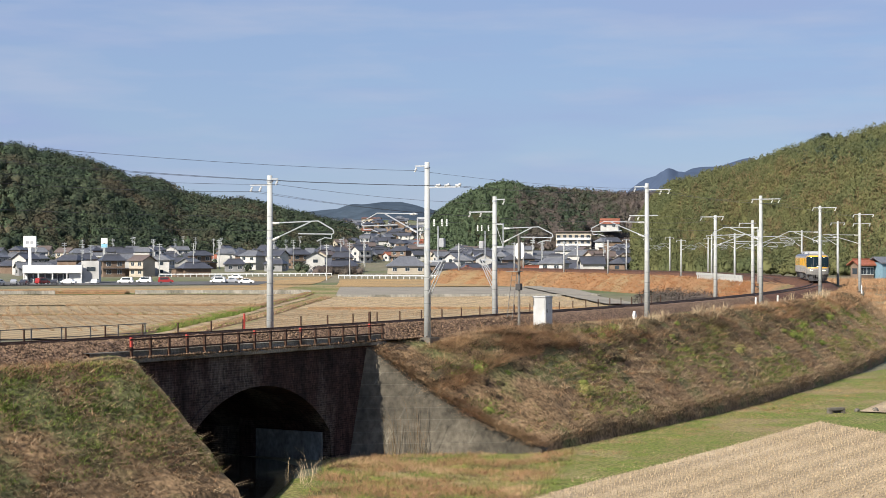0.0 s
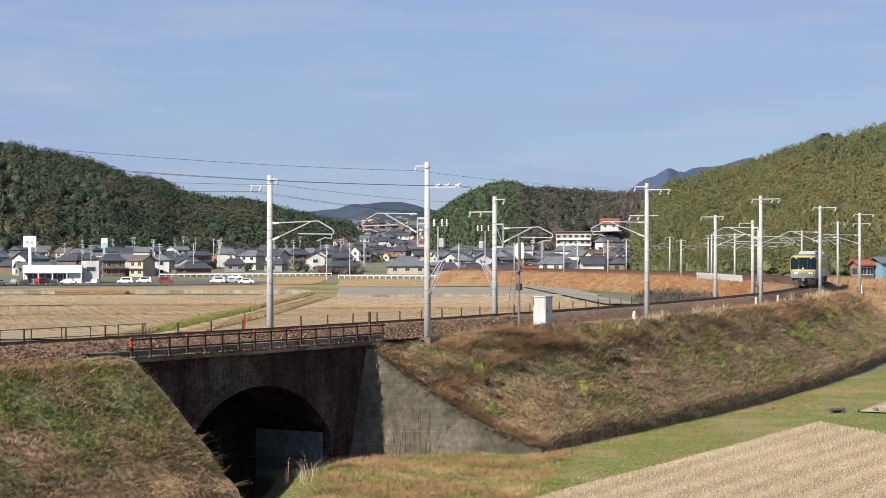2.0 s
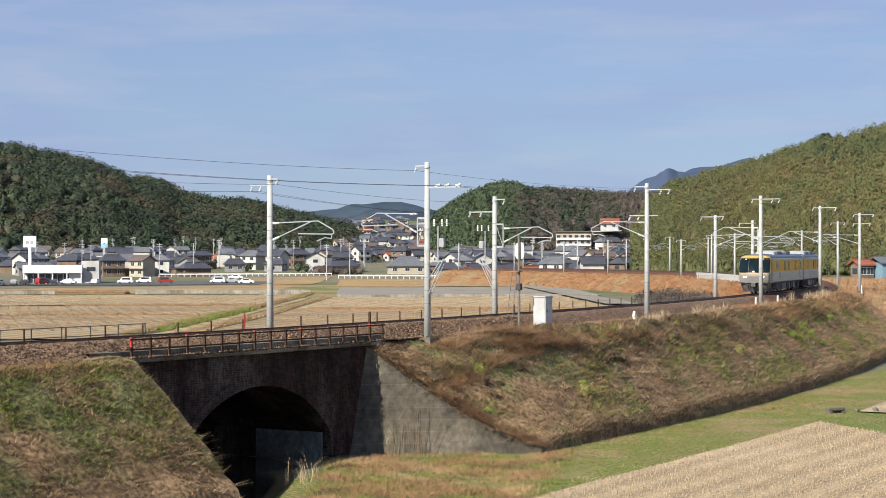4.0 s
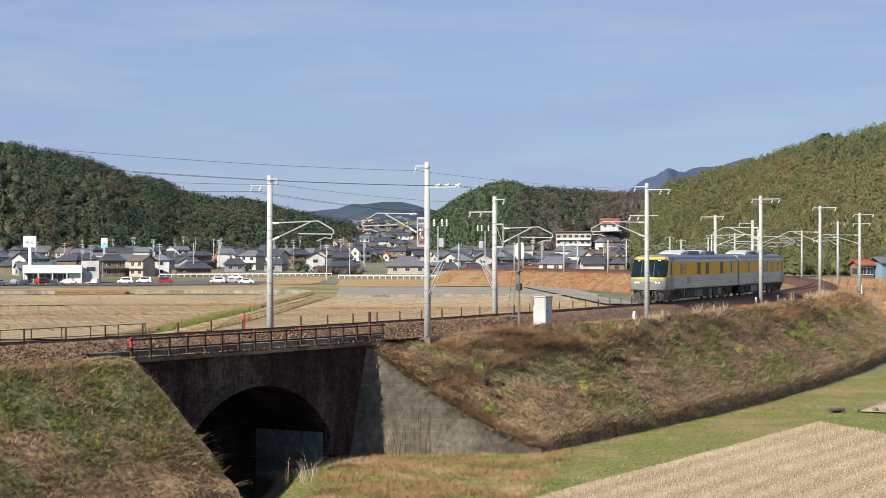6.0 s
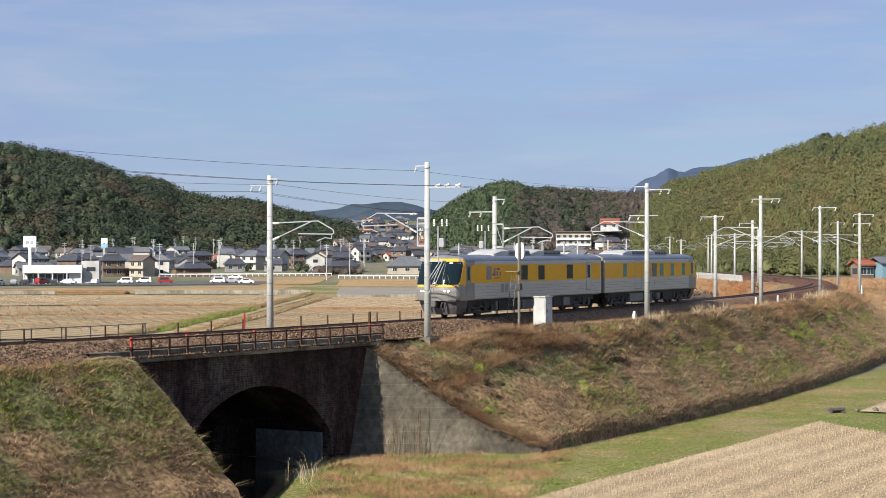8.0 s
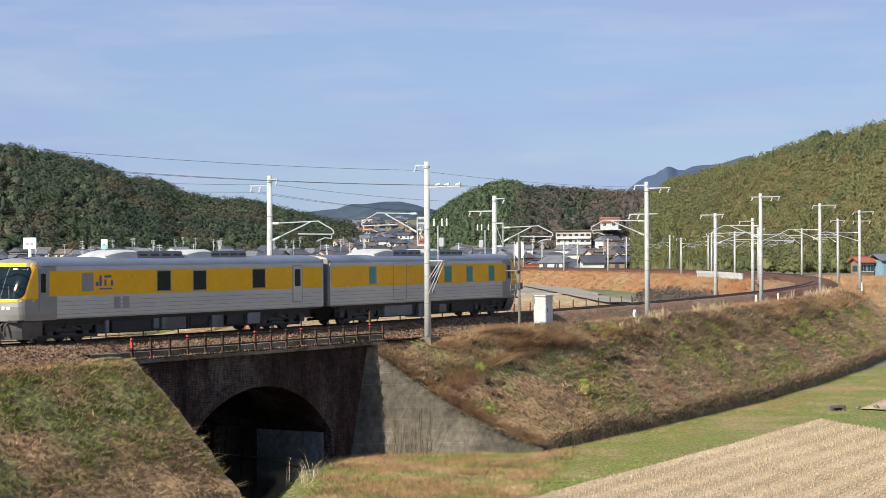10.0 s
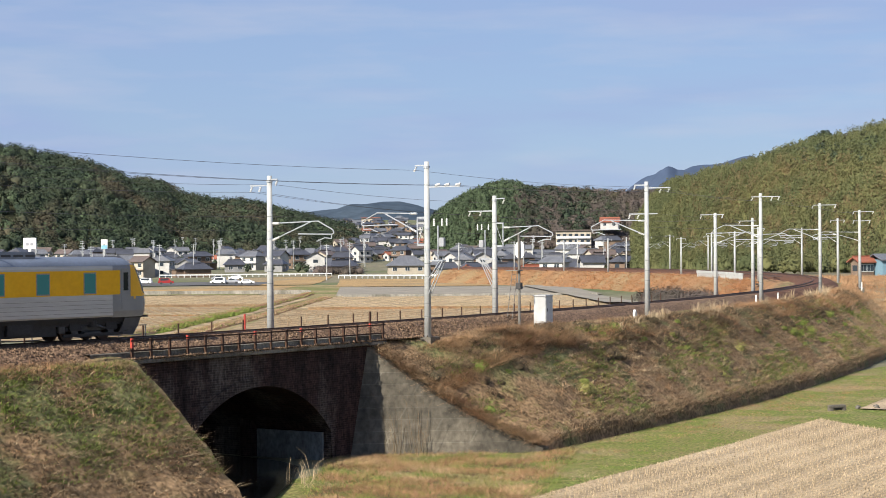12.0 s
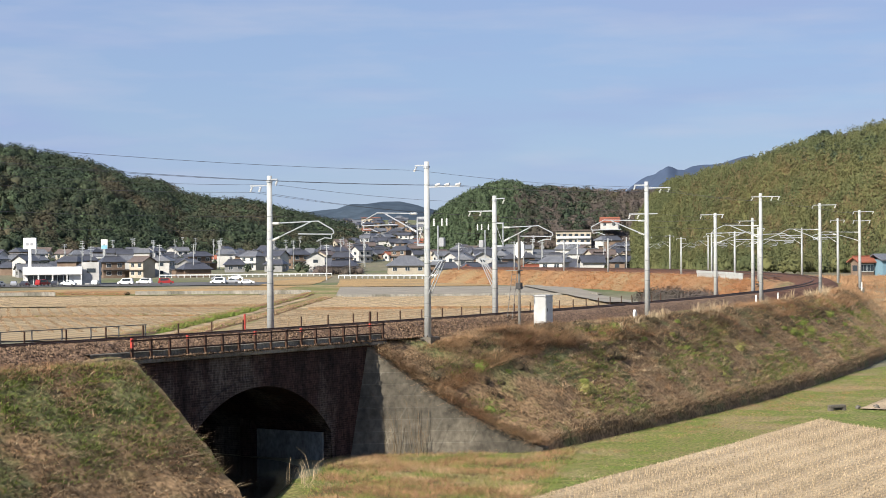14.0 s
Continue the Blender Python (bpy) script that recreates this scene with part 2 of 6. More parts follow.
# ---- ground ----
def ground_sheet():
    xs = np.unique(np.concatenate([np.arange(-60, 80, 2.0), np.geomspace(80, 2600, 46), -np.geomspace(60, 2600, 46)]))
    ys = np.unique(np.concatenate([np.arange(-40, 300, 2.5), np.geomspace(300, 4600, 70), -np.geomspace(40, 1500, 16)]))
    gx, gy = np.meshgrid(xs, ys)
    gz = ground_z(gx, gy)
    w = len(xs)
    verts = np.stack([gx.ravel(), gy.ravel(), gz.ravel()], 1)
    faces = [(j * w + i, j * w + i + 1, (j + 1) * w + i + 1, (j + 1) * w + i) for j in range(len(ys) - 1) for i in range(w - 1)]
    ob = solid("ground", verts.tolist(), faces, FAR_SOIL, smooth=True)
    tagged(ob, "dry winter valley floor of soil and short grass", "ground", kind="structure")


ground_sheet()

# embankment cross-section, near side positive
BANK = [(-13.5, -7.2), (-12.0, -5.2), (-5.0, -0.95), (-3.2, -0.72), (0, -0.7), (3.2, -0.72), (4.3, -0.85), (5.2, -1.45), (6.2, -2.3), (7.2, -3.15), (8.2, -4.0), (9.2, -4.95), (10.2, -5.75), (10.45, -6.2), (10.6, -6.9)]
BRIDGE_S0, BRIDGE_S1 = 143.6, 163.0


def embankment():
    def dense(profile, m=3):
        out = []
        for (a, b), (c, d) in zip(profile[:-1], profile[1:]):
            out += [(a + (c - a) * i / m, b + (d - b) * i / m) for i in range(m)]
        return out + [profile[-1]]
    for name, s0, s1 in (("embankment", -25, BRIDGE_S0 + 0.25), ("embankment", BRIDGE_S1 + 0.1, 300)):
        ob = sweep(name, dense(BANK), s0, s1, 0.8, SOIL, uneven=0.16, flare=s1 < 150)
        tagged(ob, "railway embankment overgrown with dry brown grass", "embankment", kind="structure")
    narrow = dense([(-13.5, -7.2), (-12, -5.2), (-5, -0.95), (-3.2, -0.72), (3.2, -0.72), (4.3, -0.85), (7.2, -3.15), (10.6, -6.9)])
    wide = dense([(-17, -6), (-13.5, -4.7), (-8.2, -1.0), (-7.2, -0.75), (3.2, -0.72), (4.5, -0.85), (9, -2.2), (16, -4)])

    def widening(s):
        w = 1 - float(smooth(s, -80, -25))
        return [(a + (c - a) * w, b + (d - b) * w) for (a, b), (c, d) in zip(narrow, wide)]
    ob = sweep("embankment", widening, -288, -25, 2.0, TAWNY, uneven=0.2)
    tagged(ob, "far embankment covered in orange-brown dry grass", "embankment", kind="structure")
    bed = sweep("ballast_bed", [(-2.9, -0.78), (-2.3, -0.45), (-1.75, -0.14), (-0.72, -0.1), (-0.4, -0.14), (0.4, -0.14), (0.72, -0.08), (1.75, -0.1), (2.15, -0.34), (2.75, -0.78)], 70, 300, 0.7, BALLAST, uneven=0.05)
    tagged(bed, "grey-brown crushed stone ballast of the track", "ballast", kind="structure")
    def bed_widening(s):
        w = 1 - float(smooth(s, -80, -20))
        return [(-2.9 - 4.0 * w, -0.78), (-2.3 - 3.9 * w, -0.3), (-1.75 - 2 * w, -0.16), (-0.72, -0.11), (0, -0.14), (0.72, -0.1), (1.75, -0.12), (2.15, -0.36), (2.75, -0.78)]
    bed = sweep("ballast_bed", bed_widening, -286, 70, 2, RUSTY, uneven=0.05)
    tagged(bed, "rust-brown ballast under the widening tracks", "ballast", kind="structure")


embankment()


def track():
    t = empty("track", pose(0, 0, 0), "single railway track with rusty-sided steel rails", "railway track", kind="structure")
    for side in (-0.56, 0.56):
        sweep("rail", [(side - 0.07, -0.15), (side - 0.065, -0.135), (side - 0.012, -0.12), (side - 0.012, -0.04), (side - 0.034, -0.03), (side - 0.034, 0), (side + 0.034, 0), (side + 0.034, -0.03), (side + 0.012, -0.04), (side + 0.012, -0.12), (side + 0.065, -0.135), (side + 0.07, -0.15)], -260, 300, 2.0, RAILHEAD, t)
    sl = mesh_of("sleeper", [(x * 0.11, y, z) for z, k in ((-0.22, 1), (-0.135, 0.85)) for x, y in ((-k, -1.05), (k, -1.05), (k, 1.05), (-k, 1.05))],
                 [(4, 5, 6, 7), (0, 1, 5, 4), (1, 2, 6, 5), (2, 3, 7, 6), (3, 0, 4, 7)], SLEEPER)
    for i in range(220):
        ob = new("sleeper", sl)
        ob.matrix_world = line_pose(20 + i * 0.72, 0)
        ob.parent = t


track()


# ---- bridge ----
def bridge():
    b = empty("arch_bridge", pose(0, 0, 0), "dark brick arch railway bridge over a lane and ditch", "bridge", kind="structure")
    FACE, MID, HALF, CROWN, SPRING, BASE = 2.75, 153.2, 5.52, -2.55, -5.25, -7.2
    ROUND = 7.0
    DEPTH = -11.5

    def arch_z(s):
        return CROWN - ROUND + math.sqrt(ROUND ** 2 - min(HALF, abs(s - MID)) ** 2)
    ss = [BRIDGE_S0 + (BRIDGE_S1 - BRIDGE_S0) * i / 80 for i in range(81)]
    # face wall, with the opening cut out
    for n, name in ((FACE, "face_wall"), (DEPTH, "back_wall")):
        verts, faces = [], []
        for s in ss:
            inside = abs(s - MID) < HALF
            for off in (0, -0.6):
                verts += [on_line(s, n + off, -0.95), on_line(s, n + off, arch_z(s) if inside else BASE)]
        for i in range(80):
            a, c = i * 4, i * 4 + 4
            faces += [(a, a + 1, c + 1, c), (a + 2, c + 2, c + 3, a + 3), (a, c, c + 2, a + 2), (a + 1, a + 3, c + 3, c + 1)]
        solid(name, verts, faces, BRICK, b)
    # barrel and inner walls
    prof = [(MID - HALF, BASE)] + [(MID + HALF * (i / 14 - 1), arch_z(MID + HALF * (i / 14 - 1))) for i in range(29)] + [(MID + HALF, BASE)]
    verts, faces = [], []
    for s, z in prof:
        verts += [on_line(s, FACE - 0.02, z), on_line(s, -4.2, z), on_line(s, DEPTH, z)]
    for i in range(len(prof) - 1):
        for j in (0, 1):
            a = i * 3 + j
            faces.append((a, a + 3, a + 4, a + 1))
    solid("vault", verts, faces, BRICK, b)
    # arch ring, a little proud of the face
    verts, faces = [], []
    spread = math.asin(HALF / ROUND)
    for i in range(41):
        a = spread * (i / 20 - 1)
        for r, n in ((0, FACE - 0.1), (0, FACE + 0.05), (0.5, FACE + 0.05), (0.5, FACE - 0.1)):
            verts.append(on_line(MID + (ROUND + r) * math.sin(a), n, CROWN - ROUND + (ROUND + r) * math.cos(a)))
    for i in range(40):
        for j in range(4):
            a = i * 4 + j
            c = i * 4 + (j + 1) % 4
            faces.append((a, c, c + 4, a + 4))
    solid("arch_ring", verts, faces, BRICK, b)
    # pale concrete lining at the foot of the inner wall, and a pilaster
    s0 = MID - HALF
    verts = [on_line(s0 + ds, n, z) for n in (2.3, -1.9) for z in (BASE, -5.25) for ds in (-0.1, 0.16)]
    solid("lining", verts, [(0, 1, 3, 2), (4, 6, 7, 5), (1, 5, 7, 3), (2, 3, 7, 6), (0, 2, 6, 4)], LINING, b, "pale grey concrete lining of the abutment")
    verts = [on_line(s0 + ds, n, z) for n in (-2.0, -2.8) for z in (BASE, -4.3) for ds in (-0.1, 0.4)]
    solid("pilaster", verts, [(0, 1, 3, 2), (4, 6, 7, 5), (1, 5, 7, 3), (2, 3, 7, 6), (0, 2, 6, 4)], BRICK, b)

    # wing walls
    def wing(name, top, foot, thick, material, sag=0.0, batter=0.0):
        (sa, na, za), (sb, nb, zb) = top, foot
        verts, faces = [], []
        for i in range(13):
            u = i / 12
            s, n, z = sa + (sb - sa) * u, na + (nb - na) * u, za + (zb - za) * u - sag * math.sin(math.pi * u)
            for ds in (0, -thick):
                verts += [on_line(s + ds, n, z), on_line(s + ds + batter * (z - BASE + 0.4), n, BASE - 0.4)]
        for i in range(12):
            a, c = i * 4, i * 4 + 4
            faces += [(a, a + 1, c + 1, c), (a + 2, c + 2, c + 3, a + 3), (a, c, c + 2, a + 2)]
        faces += [(0, 2, 3, 1), (48, 49, 51, 50)]
        solid(name, verts, faces, material, b)
    wing("wing_wall", (BRIDGE_S0 + 0.9, 2.7, -1.05), (140.2, 10.7, -6.35), 0.6, WINGWALL, 0.5, 0.28)
    wing("wing_wall", (BRIDGE_S1 + 0.05, 3.0, -1.15), (BRIDGE_S1 - 0.3, 8.9, -6.5), -0.5, WINGWALL)
    # coping slab that carries the railing
    sweep("coping", [(2.4, -0.48), (2.78, -0.48), (2.8, -0.5), (2.8, -0.82), (3.0, -0.84), (3.0, -0.98), (2.75, -1.02), (2.2, -1.02), (2.4, -0.48)], BRIDGE_S0 - 0.6, BRIDGE_S1 + 1.3, 1.0, STAINED, b, "weathered concrete coping")
    sweep("deck", [(-11.5, -0.8), (2.3, -0.8), (2.3, -1.2), (-11.5, -1.2), (-11.5, -0.8)], BRIDGE_S0 - 0.4, BRIDGE_S1 + 0.4, 1.0, CONCRETE, b)
    # railing
    r = empty("bridge_railing", pose(0, 0, 0), "low rusty iron railing with some red-painted posts", "railing")
    n = 2.85
    red = (0, 3, 7, 10, 15)
    for i in range(17):
        s = 161.9 - i * 1.17
        bm = bmesh.new()
        tall = 0.75 if i == 15 else 0.1
        box(bm, -0.05, 0.05, -0.05, 0.05, -0.95, tall)
        ob = part("post", bm, RUST, r)
        ob.matrix_world = line_pose(s, n)
        if i in red:
            bm = boxes((-0.055, 0.055, -0.055, 0.055, -0.05 if i else -0.3, 0.13))
            ob = part("post_marking", bm, RED, r, "red-painted post top")
            ob.matrix_world = line_pose(s, n)
    for z in (0.02, -0.42):
        sweep("rail_bar", [(n + 0.03, z - 0.035), (n + 0.06, z - 0.035), (n + 0.06, z + 0.035), (n + 0.03, z + 0.035), (n + 0.03, z - 0.035)], 143.0, 162.0, 1.0, RUST, r)


bridge()


def stream():
    verts, faces = [], []
    for i in range(9):
        n = -14 + i * 2.2
        mid = 153.2 + 0.6 * math.sin(n * 0.4)
        verts += [on_line(mid - (3.4 if n < 2 else 2.4), n, -6.5), on_line(mid + (3.6 if n < 2 else 7.5), n, -6.5)]
    verts += [(-6.9, 80, -6.5), (-13, 76, -6.5), (-7.6, 66, -6.5), (-14, 62, -6.5)]
    faces = [(2 * i, 2 * i + 1, 2 * i + 3, 2 * i + 2) for i in range(10)]
    tagged(solid("water", verts, faces, WATER), "dark still water of a ditch under the arch", "water", kind="structure")


stream()


# ---- catenary masts ----
def mast(s, n, top, arm, extra="", base=-0.85):
    """A tapered concrete mast with its steel bracket reaching over the track (arm: metres, signed towards y)."""
    m = empty("catenary_mast", line_pose(s, n, base), "grey concrete catenary mast with a steel bracket arm", "catenary mast", "masts along the line")
    h = top - base
    bm = bmesh.new()
    tube(bm, (0, 0, -0.6), (0, 0, h), 0.2, 0.135, 16)
    part("pole", bm, POLE, m, smooth=True)
    part("footing", boxes((-0.55, 0.55, -0.5, 0.5, -0.5, 0.06), bevel=0.03), CONCRETE, m)
    for z in (h - 0.3, h * 0.62, h * 0.5):
        bm = bmesh.new()
        tube(bm, (0, 0, z - 0.05), (0, 0, z + 0.05), 0.175, 0.175, 16)
        part("band", bm, STEEL, m)
    for i in range(5):
        bm = bmesh.new()
        tube(bm, (0, 0, h * (0.12 + 0.075 * i)), (0, 0, h * (0.12 + 0.075 * i) + 0.03), 0.195 - 0.004 * i, 0.195 - 0.004 * i, 16)
        part("hoop", bm, GALVANISED_DARK, m)
    if arm:
        k = 1 if arm > 0 else -1
        L = abs(arm)
        zt, zb = (5.4 if k > 0 else 5.93) - base, (4.5 if k > 0 else 4.92) - base
        y0 = 0.62 if extra == "spacer" else 0.15
        part("top_tube", tubes([(0, k * y0, zt), (0, k * (L * 0.76), zt + 0.08), (0, k * (L - 0.06), zt - 0.38), (0, k * L, zt - 0.55), (0, k * (L - 0.12), zt - 0.62), (0, k * (L * 0.45), zt - 0.58)], 0.034), STEEL, m)
        part("stay_tube", tubes([(0, k * y0, zb), (0, k * (L * 0.64), zt + 0.04)], 0.038), STEEL, m)
        part("registration_arm", tubes([(0, k * (L - 0.14), zt - 0.62), (0, k * (L - 0.16), zt - 0.84), (0, k * (L - 0.6), zt - 0.8), (0, k * (L - 1.1), zt - 0.98)], 0.028), STEEL, m)
        rise = (zt - zb) / (L * 0.64 - y0)
        for z, tilt in ((zt, 0.0), (zb, rise)):
            bm = bmesh.new()
            for j in range(5):
                y = y0 + 0.08 + 0.085 * j
                tube(bm, (0, k * y, z + tilt * (y - y0)), (0, k * (y + 0.05), z + tilt * (y - y0)), 0.068, 0.055, 10)
            part("insulator", bm, WHITE, m, "white ribbed porcelain insulator")
    return m


def crossarm(m, z, y0, y1, hang=()):
    part("crossarm", boxes((-0.035, 0.035, y0, y1, z - 0.035, z + 0.035)), STEEL, m)
    for y in hang:
        bm = bmesh.new()
        for j in range(3):
            tube(bm, (0, y - 0.04 * j, z - 0.08 - 0.09 * j), (0, y - 0.04 * j, z - 0.15 - 0.09 * j), 0.065, 0.045, 10)
        part("insulator", bm, WHITE, m)


GALVANISED_DARK = mat("weathered_band", (0.20, 0.205, 0.20), (0.15, 0.155, 0.15), rough=0.6, scale=3)
MAST_A = mast(145.2, -3.0, 7.95, 4.2)
MAST_B = mast(139.0, 3.0, 8.75, -4.3, "spacer")
MAST_C = mast(120.0, -3.0, 7.5, 4.2, "spacer")
MAST_D = mast(108.0, 3.0, 8.65, -4.2)
MAST_E = mast(68.5, -3.0, 7.25, 4.2)
MAST_F = mast(77.0, 3.0, 8.7, -4.2)
MAST_G = mast(50.0, -3.0, 7.1, 4.2)
MAST_H = mast(44.0, 3.0, 8.65, -4.2)
MAST_I = mast(12.0, 5.3, 8.6, -5.6)
crossarm(MAST_A, 7.44 + 0.85, -1.3, 0.1, (-1.2, -0.6))
crossarm(MAST_A, 7.75 + 0.85, 0.0, 0.55, (0.5,))
crossarm(MAST_B, 8.55 + 0.85, -0.75, 0.0, (-0.7,))
crossarm(MAST_B, 7.36 + 0.85, 0.0, 2.1)
for y in (0.55, 1.15, 1.85):
    bm = bmesh.new()
    for j in range(4):
        tube(bm, (0, y + 0.08 * j, 8.27 + 0.02 * j), (0, y + 0.05 + 0.08 * j, 8.28 + 0.02 * j), 0.085, 0.06, 10)
    part("insulator", bm, WHITE, MAST_B)
crossarm(MAST_D, 8.2 + 0.85, -0.1, 1.75, (1.05, 1.65))
crossarm(MAST_D, 8.42 + 0.85, -0.9, 0.0, (-0.85,))
crossarm(MAST_D, 6.4 + 0.85, -1.3, 0.8, (-1.25, -0.6))
crossarm(MAST_F, 8.7 + 0.85 - 0.3, -0.8, 1.7, (1.0, 1.6, -0.7))
crossarm(MAST_H, 8.65 + 0.85 - 0.2, -0.7, 1.7, (1.6, -0.7))
crossarm(MAST_I, 8.6 + 0.85 - 0.2, -0.7, 1.7, (1.6, -0.7))
crossarm(MAST_I, 7.3 + 0.85, -0.8, 1.3, (1.2, -0.7))


# ---- hills and woods ----
WOOD_DARK = leafy("evergreen_leaves", (0.026, 0.040, 0.025), (0.046, 0.058, 0.033), (0.062, 0.054, 0.034), scale=0.07, island=0.3, soften=0.35)
WOOD_LIGHT = leafy("bamboo_leaves", (0.108, 0.106, 0.042), (0.072, 0.086, 0.038), scale=0.035, island=0.14, soften=0.9)
WOOD_RUSSET = leafy("russet_leaves", (0.125, 0.095, 0.045), (0.10, 0.085, 0.042), scale=0.035, island=0.16, soften=0.9)
WOOD_GROVE = leafy("grove_leaves", (0.066, 0.092, 0.048), (0.050, 0.070, 0.038), scale=0.04, island=0.14, soften=0.8)
WOOD_BARE = leafy("winter_wood", (0.108, 0.084, 0.074), (0.070, 0.063, 0.050), scale=0.04, island=0.18, soften=0.8)
# the blue of distant air is mixed into both mountain base colours
FAR_HAZE = mat("hazed_far_range", (0.055, 0.078, 0.125), (0.045, 0.066, 0.108), scale=0.004, fine=0.03, grain=0.1)
NEAR_HAZE = mat("hazed_mid_range", (0.050, 0.070, 0.092), (0.036, 0.053, 0.074), scale=0.012, fine=0.06, grain=0.2)
LOAM = mat("forest_floor", (0.03, 0.034, 0.016), (0.045, 0.04, 0.02), scale=0.05, fine=0.6)


def hill_mesh(name, ridge, run, label, material, foot=-3.0):
    """A hill whose crest follows ridge, rows of (x, y, height), falling run metres towards the viewer."""
    rx = np.array([r[0] for r in ridge], float)
    ry = np.array([r[1] for r in ridge], float)
    rz = np.array([r[2] for r in ridge], float)
    us = np.linspace(0, len(ridge) - 1, 90)
    k = np.arange(len(ridge))
    verts, faces = [], []
    m = 14
    for u in us:
        x, y, z = np.interp(u, k, rx), np.interp(u, k, ry), np.interp(u, k, rz)
        for j in range(m):
            v = j / (m - 1) * 1.5
            if v <= 1:
                f, yy = math.sin(v * math.pi / 2) ** 1.1, y - run * (1 - v)
            else:
                f, yy = 1 - (v - 1) * 1.2, y + run * (v - 1)
            wave = 1.0 + 0.3 * noise.noise((x * 0.016, yy * 0.012, 3)) * max(0.0, min(1.0, (1 - v) * 3))
            verts.append((x * yy / y, yy, foot + (z - foot) * f * wave))
    for i in range(len(us) - 1):
        for j in range(m - 1):
            a = i * m + j
            faces.append((a, a + 1, a + m + 1, a + m))
    ob = solid(name, verts, faces, material, smooth=True)
    return tagged(ob, label, "hill", kind="structure"), np.array(verts).reshape(len(us), m, 3)


def crowns(name, spots, leaf, per, material, label, tall=1.0, upright=0.0):
    """Many tree crowns, each a shell of small leaf clumps round a darker heart: spots are rows of (x, y, z, radius)."""
    rng = np.random.default_rng(len(spots) + per)
    spots = np.asarray(spots, float)
    c = np.repeat(spots[:, :3], per, 0)
    r = np.repeat(spots[:, 3], per)
    d = rng.normal(size=(len(c), 3))
    d /= np.linalg.norm(d, axis=1)[:, None]
    d[:, 2] = np.where(d[:, 2] < -0.3, -d[:, 2], d[:, 2])
    lump = 0.72 + 0.38 * rng.random(len(c))
    p = c + d * (r * lump)[:, None] * np.array([1, 1, tall])
    size = leaf * (0.6 + 0.8 * rng.random(len(c)))
    t1 = np.cross(d + rng.normal(size=d.shape) * 0.22, rng.normal(size=d.shape))
    t1 /= np.linalg.norm(t1, axis=1)[:, None] + 1e-6
    t2 = np.cross(d, t1) + d * (rng.random(len(c))[:, None] - 0.5) * 0.3
    t2[:, 2] += upright
    t2 /= np.linalg.norm(t2, axis=1)[:, None] + 1e-6
    s = size[:, None]
    spray = np.stack([p - t1 * s * 0.7 - t2 * s * 0.4, p + t1 * s * 0.7 - t2 * s * 0.3, p + t1 * s * 0.1 + t2 * s * 0.95], 1)
    verts = spray.reshape(-1, 3)
    faces = np.arange(len(verts)).reshape(-1, 3)
    ico = bmesh.new()
    bmesh.ops.create_icosphere(ico, subdivisions=1, radius=1)
    iv = np.array([v.co[:] for v in ico.verts])
    fi = np.array([[v.index for v in f.verts] for f in ico.faces])
    ico.free()
    hv = (spots[:, None, :3] + iv[None] * (spots[:, 3] * 0.62)[:, None, None] * np.array([1, 1, tall]) * (0.85 + 0.3 * rng.random((len(spots), len(iv), 1)))).reshape(-1, 3)
    hf = (fi[None] + (np.arange(len(spots)) * len(iv))[:, None, None]).reshape(-1, 3) + len(verts)
    me = bpy.data.meshes.new(name)
    allv = np.concatenate([verts, hv])
    loops = np.concatenate([faces.ravel(), hf.ravel()])
    me.vertices.add(len(allv))
    me.vertices.foreach_set("co", allv.ravel())
    me.loops.add(len(loops))
    me.loops.foreach_set("vertex_index", loops)
    me.polygons.add(len(faces) + len(hf))
    starts = np.arange(len(faces) + len(hf)) * 3
    me.polygons.foreach_set("loop_start", starts)
    me.update(calc_edges=True)
    me.materials.append(material)
    return tagged(new(name, me), label, "wood", kind="stuff")


def on_slope(surface, count, r0, r1, seed, lo=0.0, hi=1.0, u0=0.0, u1=1.0):
    """Evenly scattered spots on the front of a hill."""
    rng = np.random.default_rng(seed)
    a, m = surface.shape[0] - 1, 9
    u, v = (u0 + (u1 - u0) * rng.random(count)) * a, (lo + (hi - lo) * rng.random(count)) * m
    i, j = np.minimum(u.astype(int), a - 1), np.minimum(v.astype(int), surface.shape[1] - 2)
    fu, fv = (u - i)[:, None], (v - j)[:, None]
    p = surface[i, j] * (1 - fu) * (1 - fv) + surface[i + 1, j] * fu * (1 - fv) + surface[i, j + 1] * (1 - fu) * fv + surface[i + 1, j + 1] * fu * fv
    r = r0 + (r1 - r0) * rng.random(count)
    p[:, 2] += r * 0.3
    return np.concatenate([p, r[:, None]], 1)


def crest(points, dist, sink=0.0):
    """Ridge rows from bearings (tangents) and heights above the eye, also as tangents."""
    return [(a * d, d, EYE_Z + e * d - sink) for (a, e), d in zip(points, dist)]


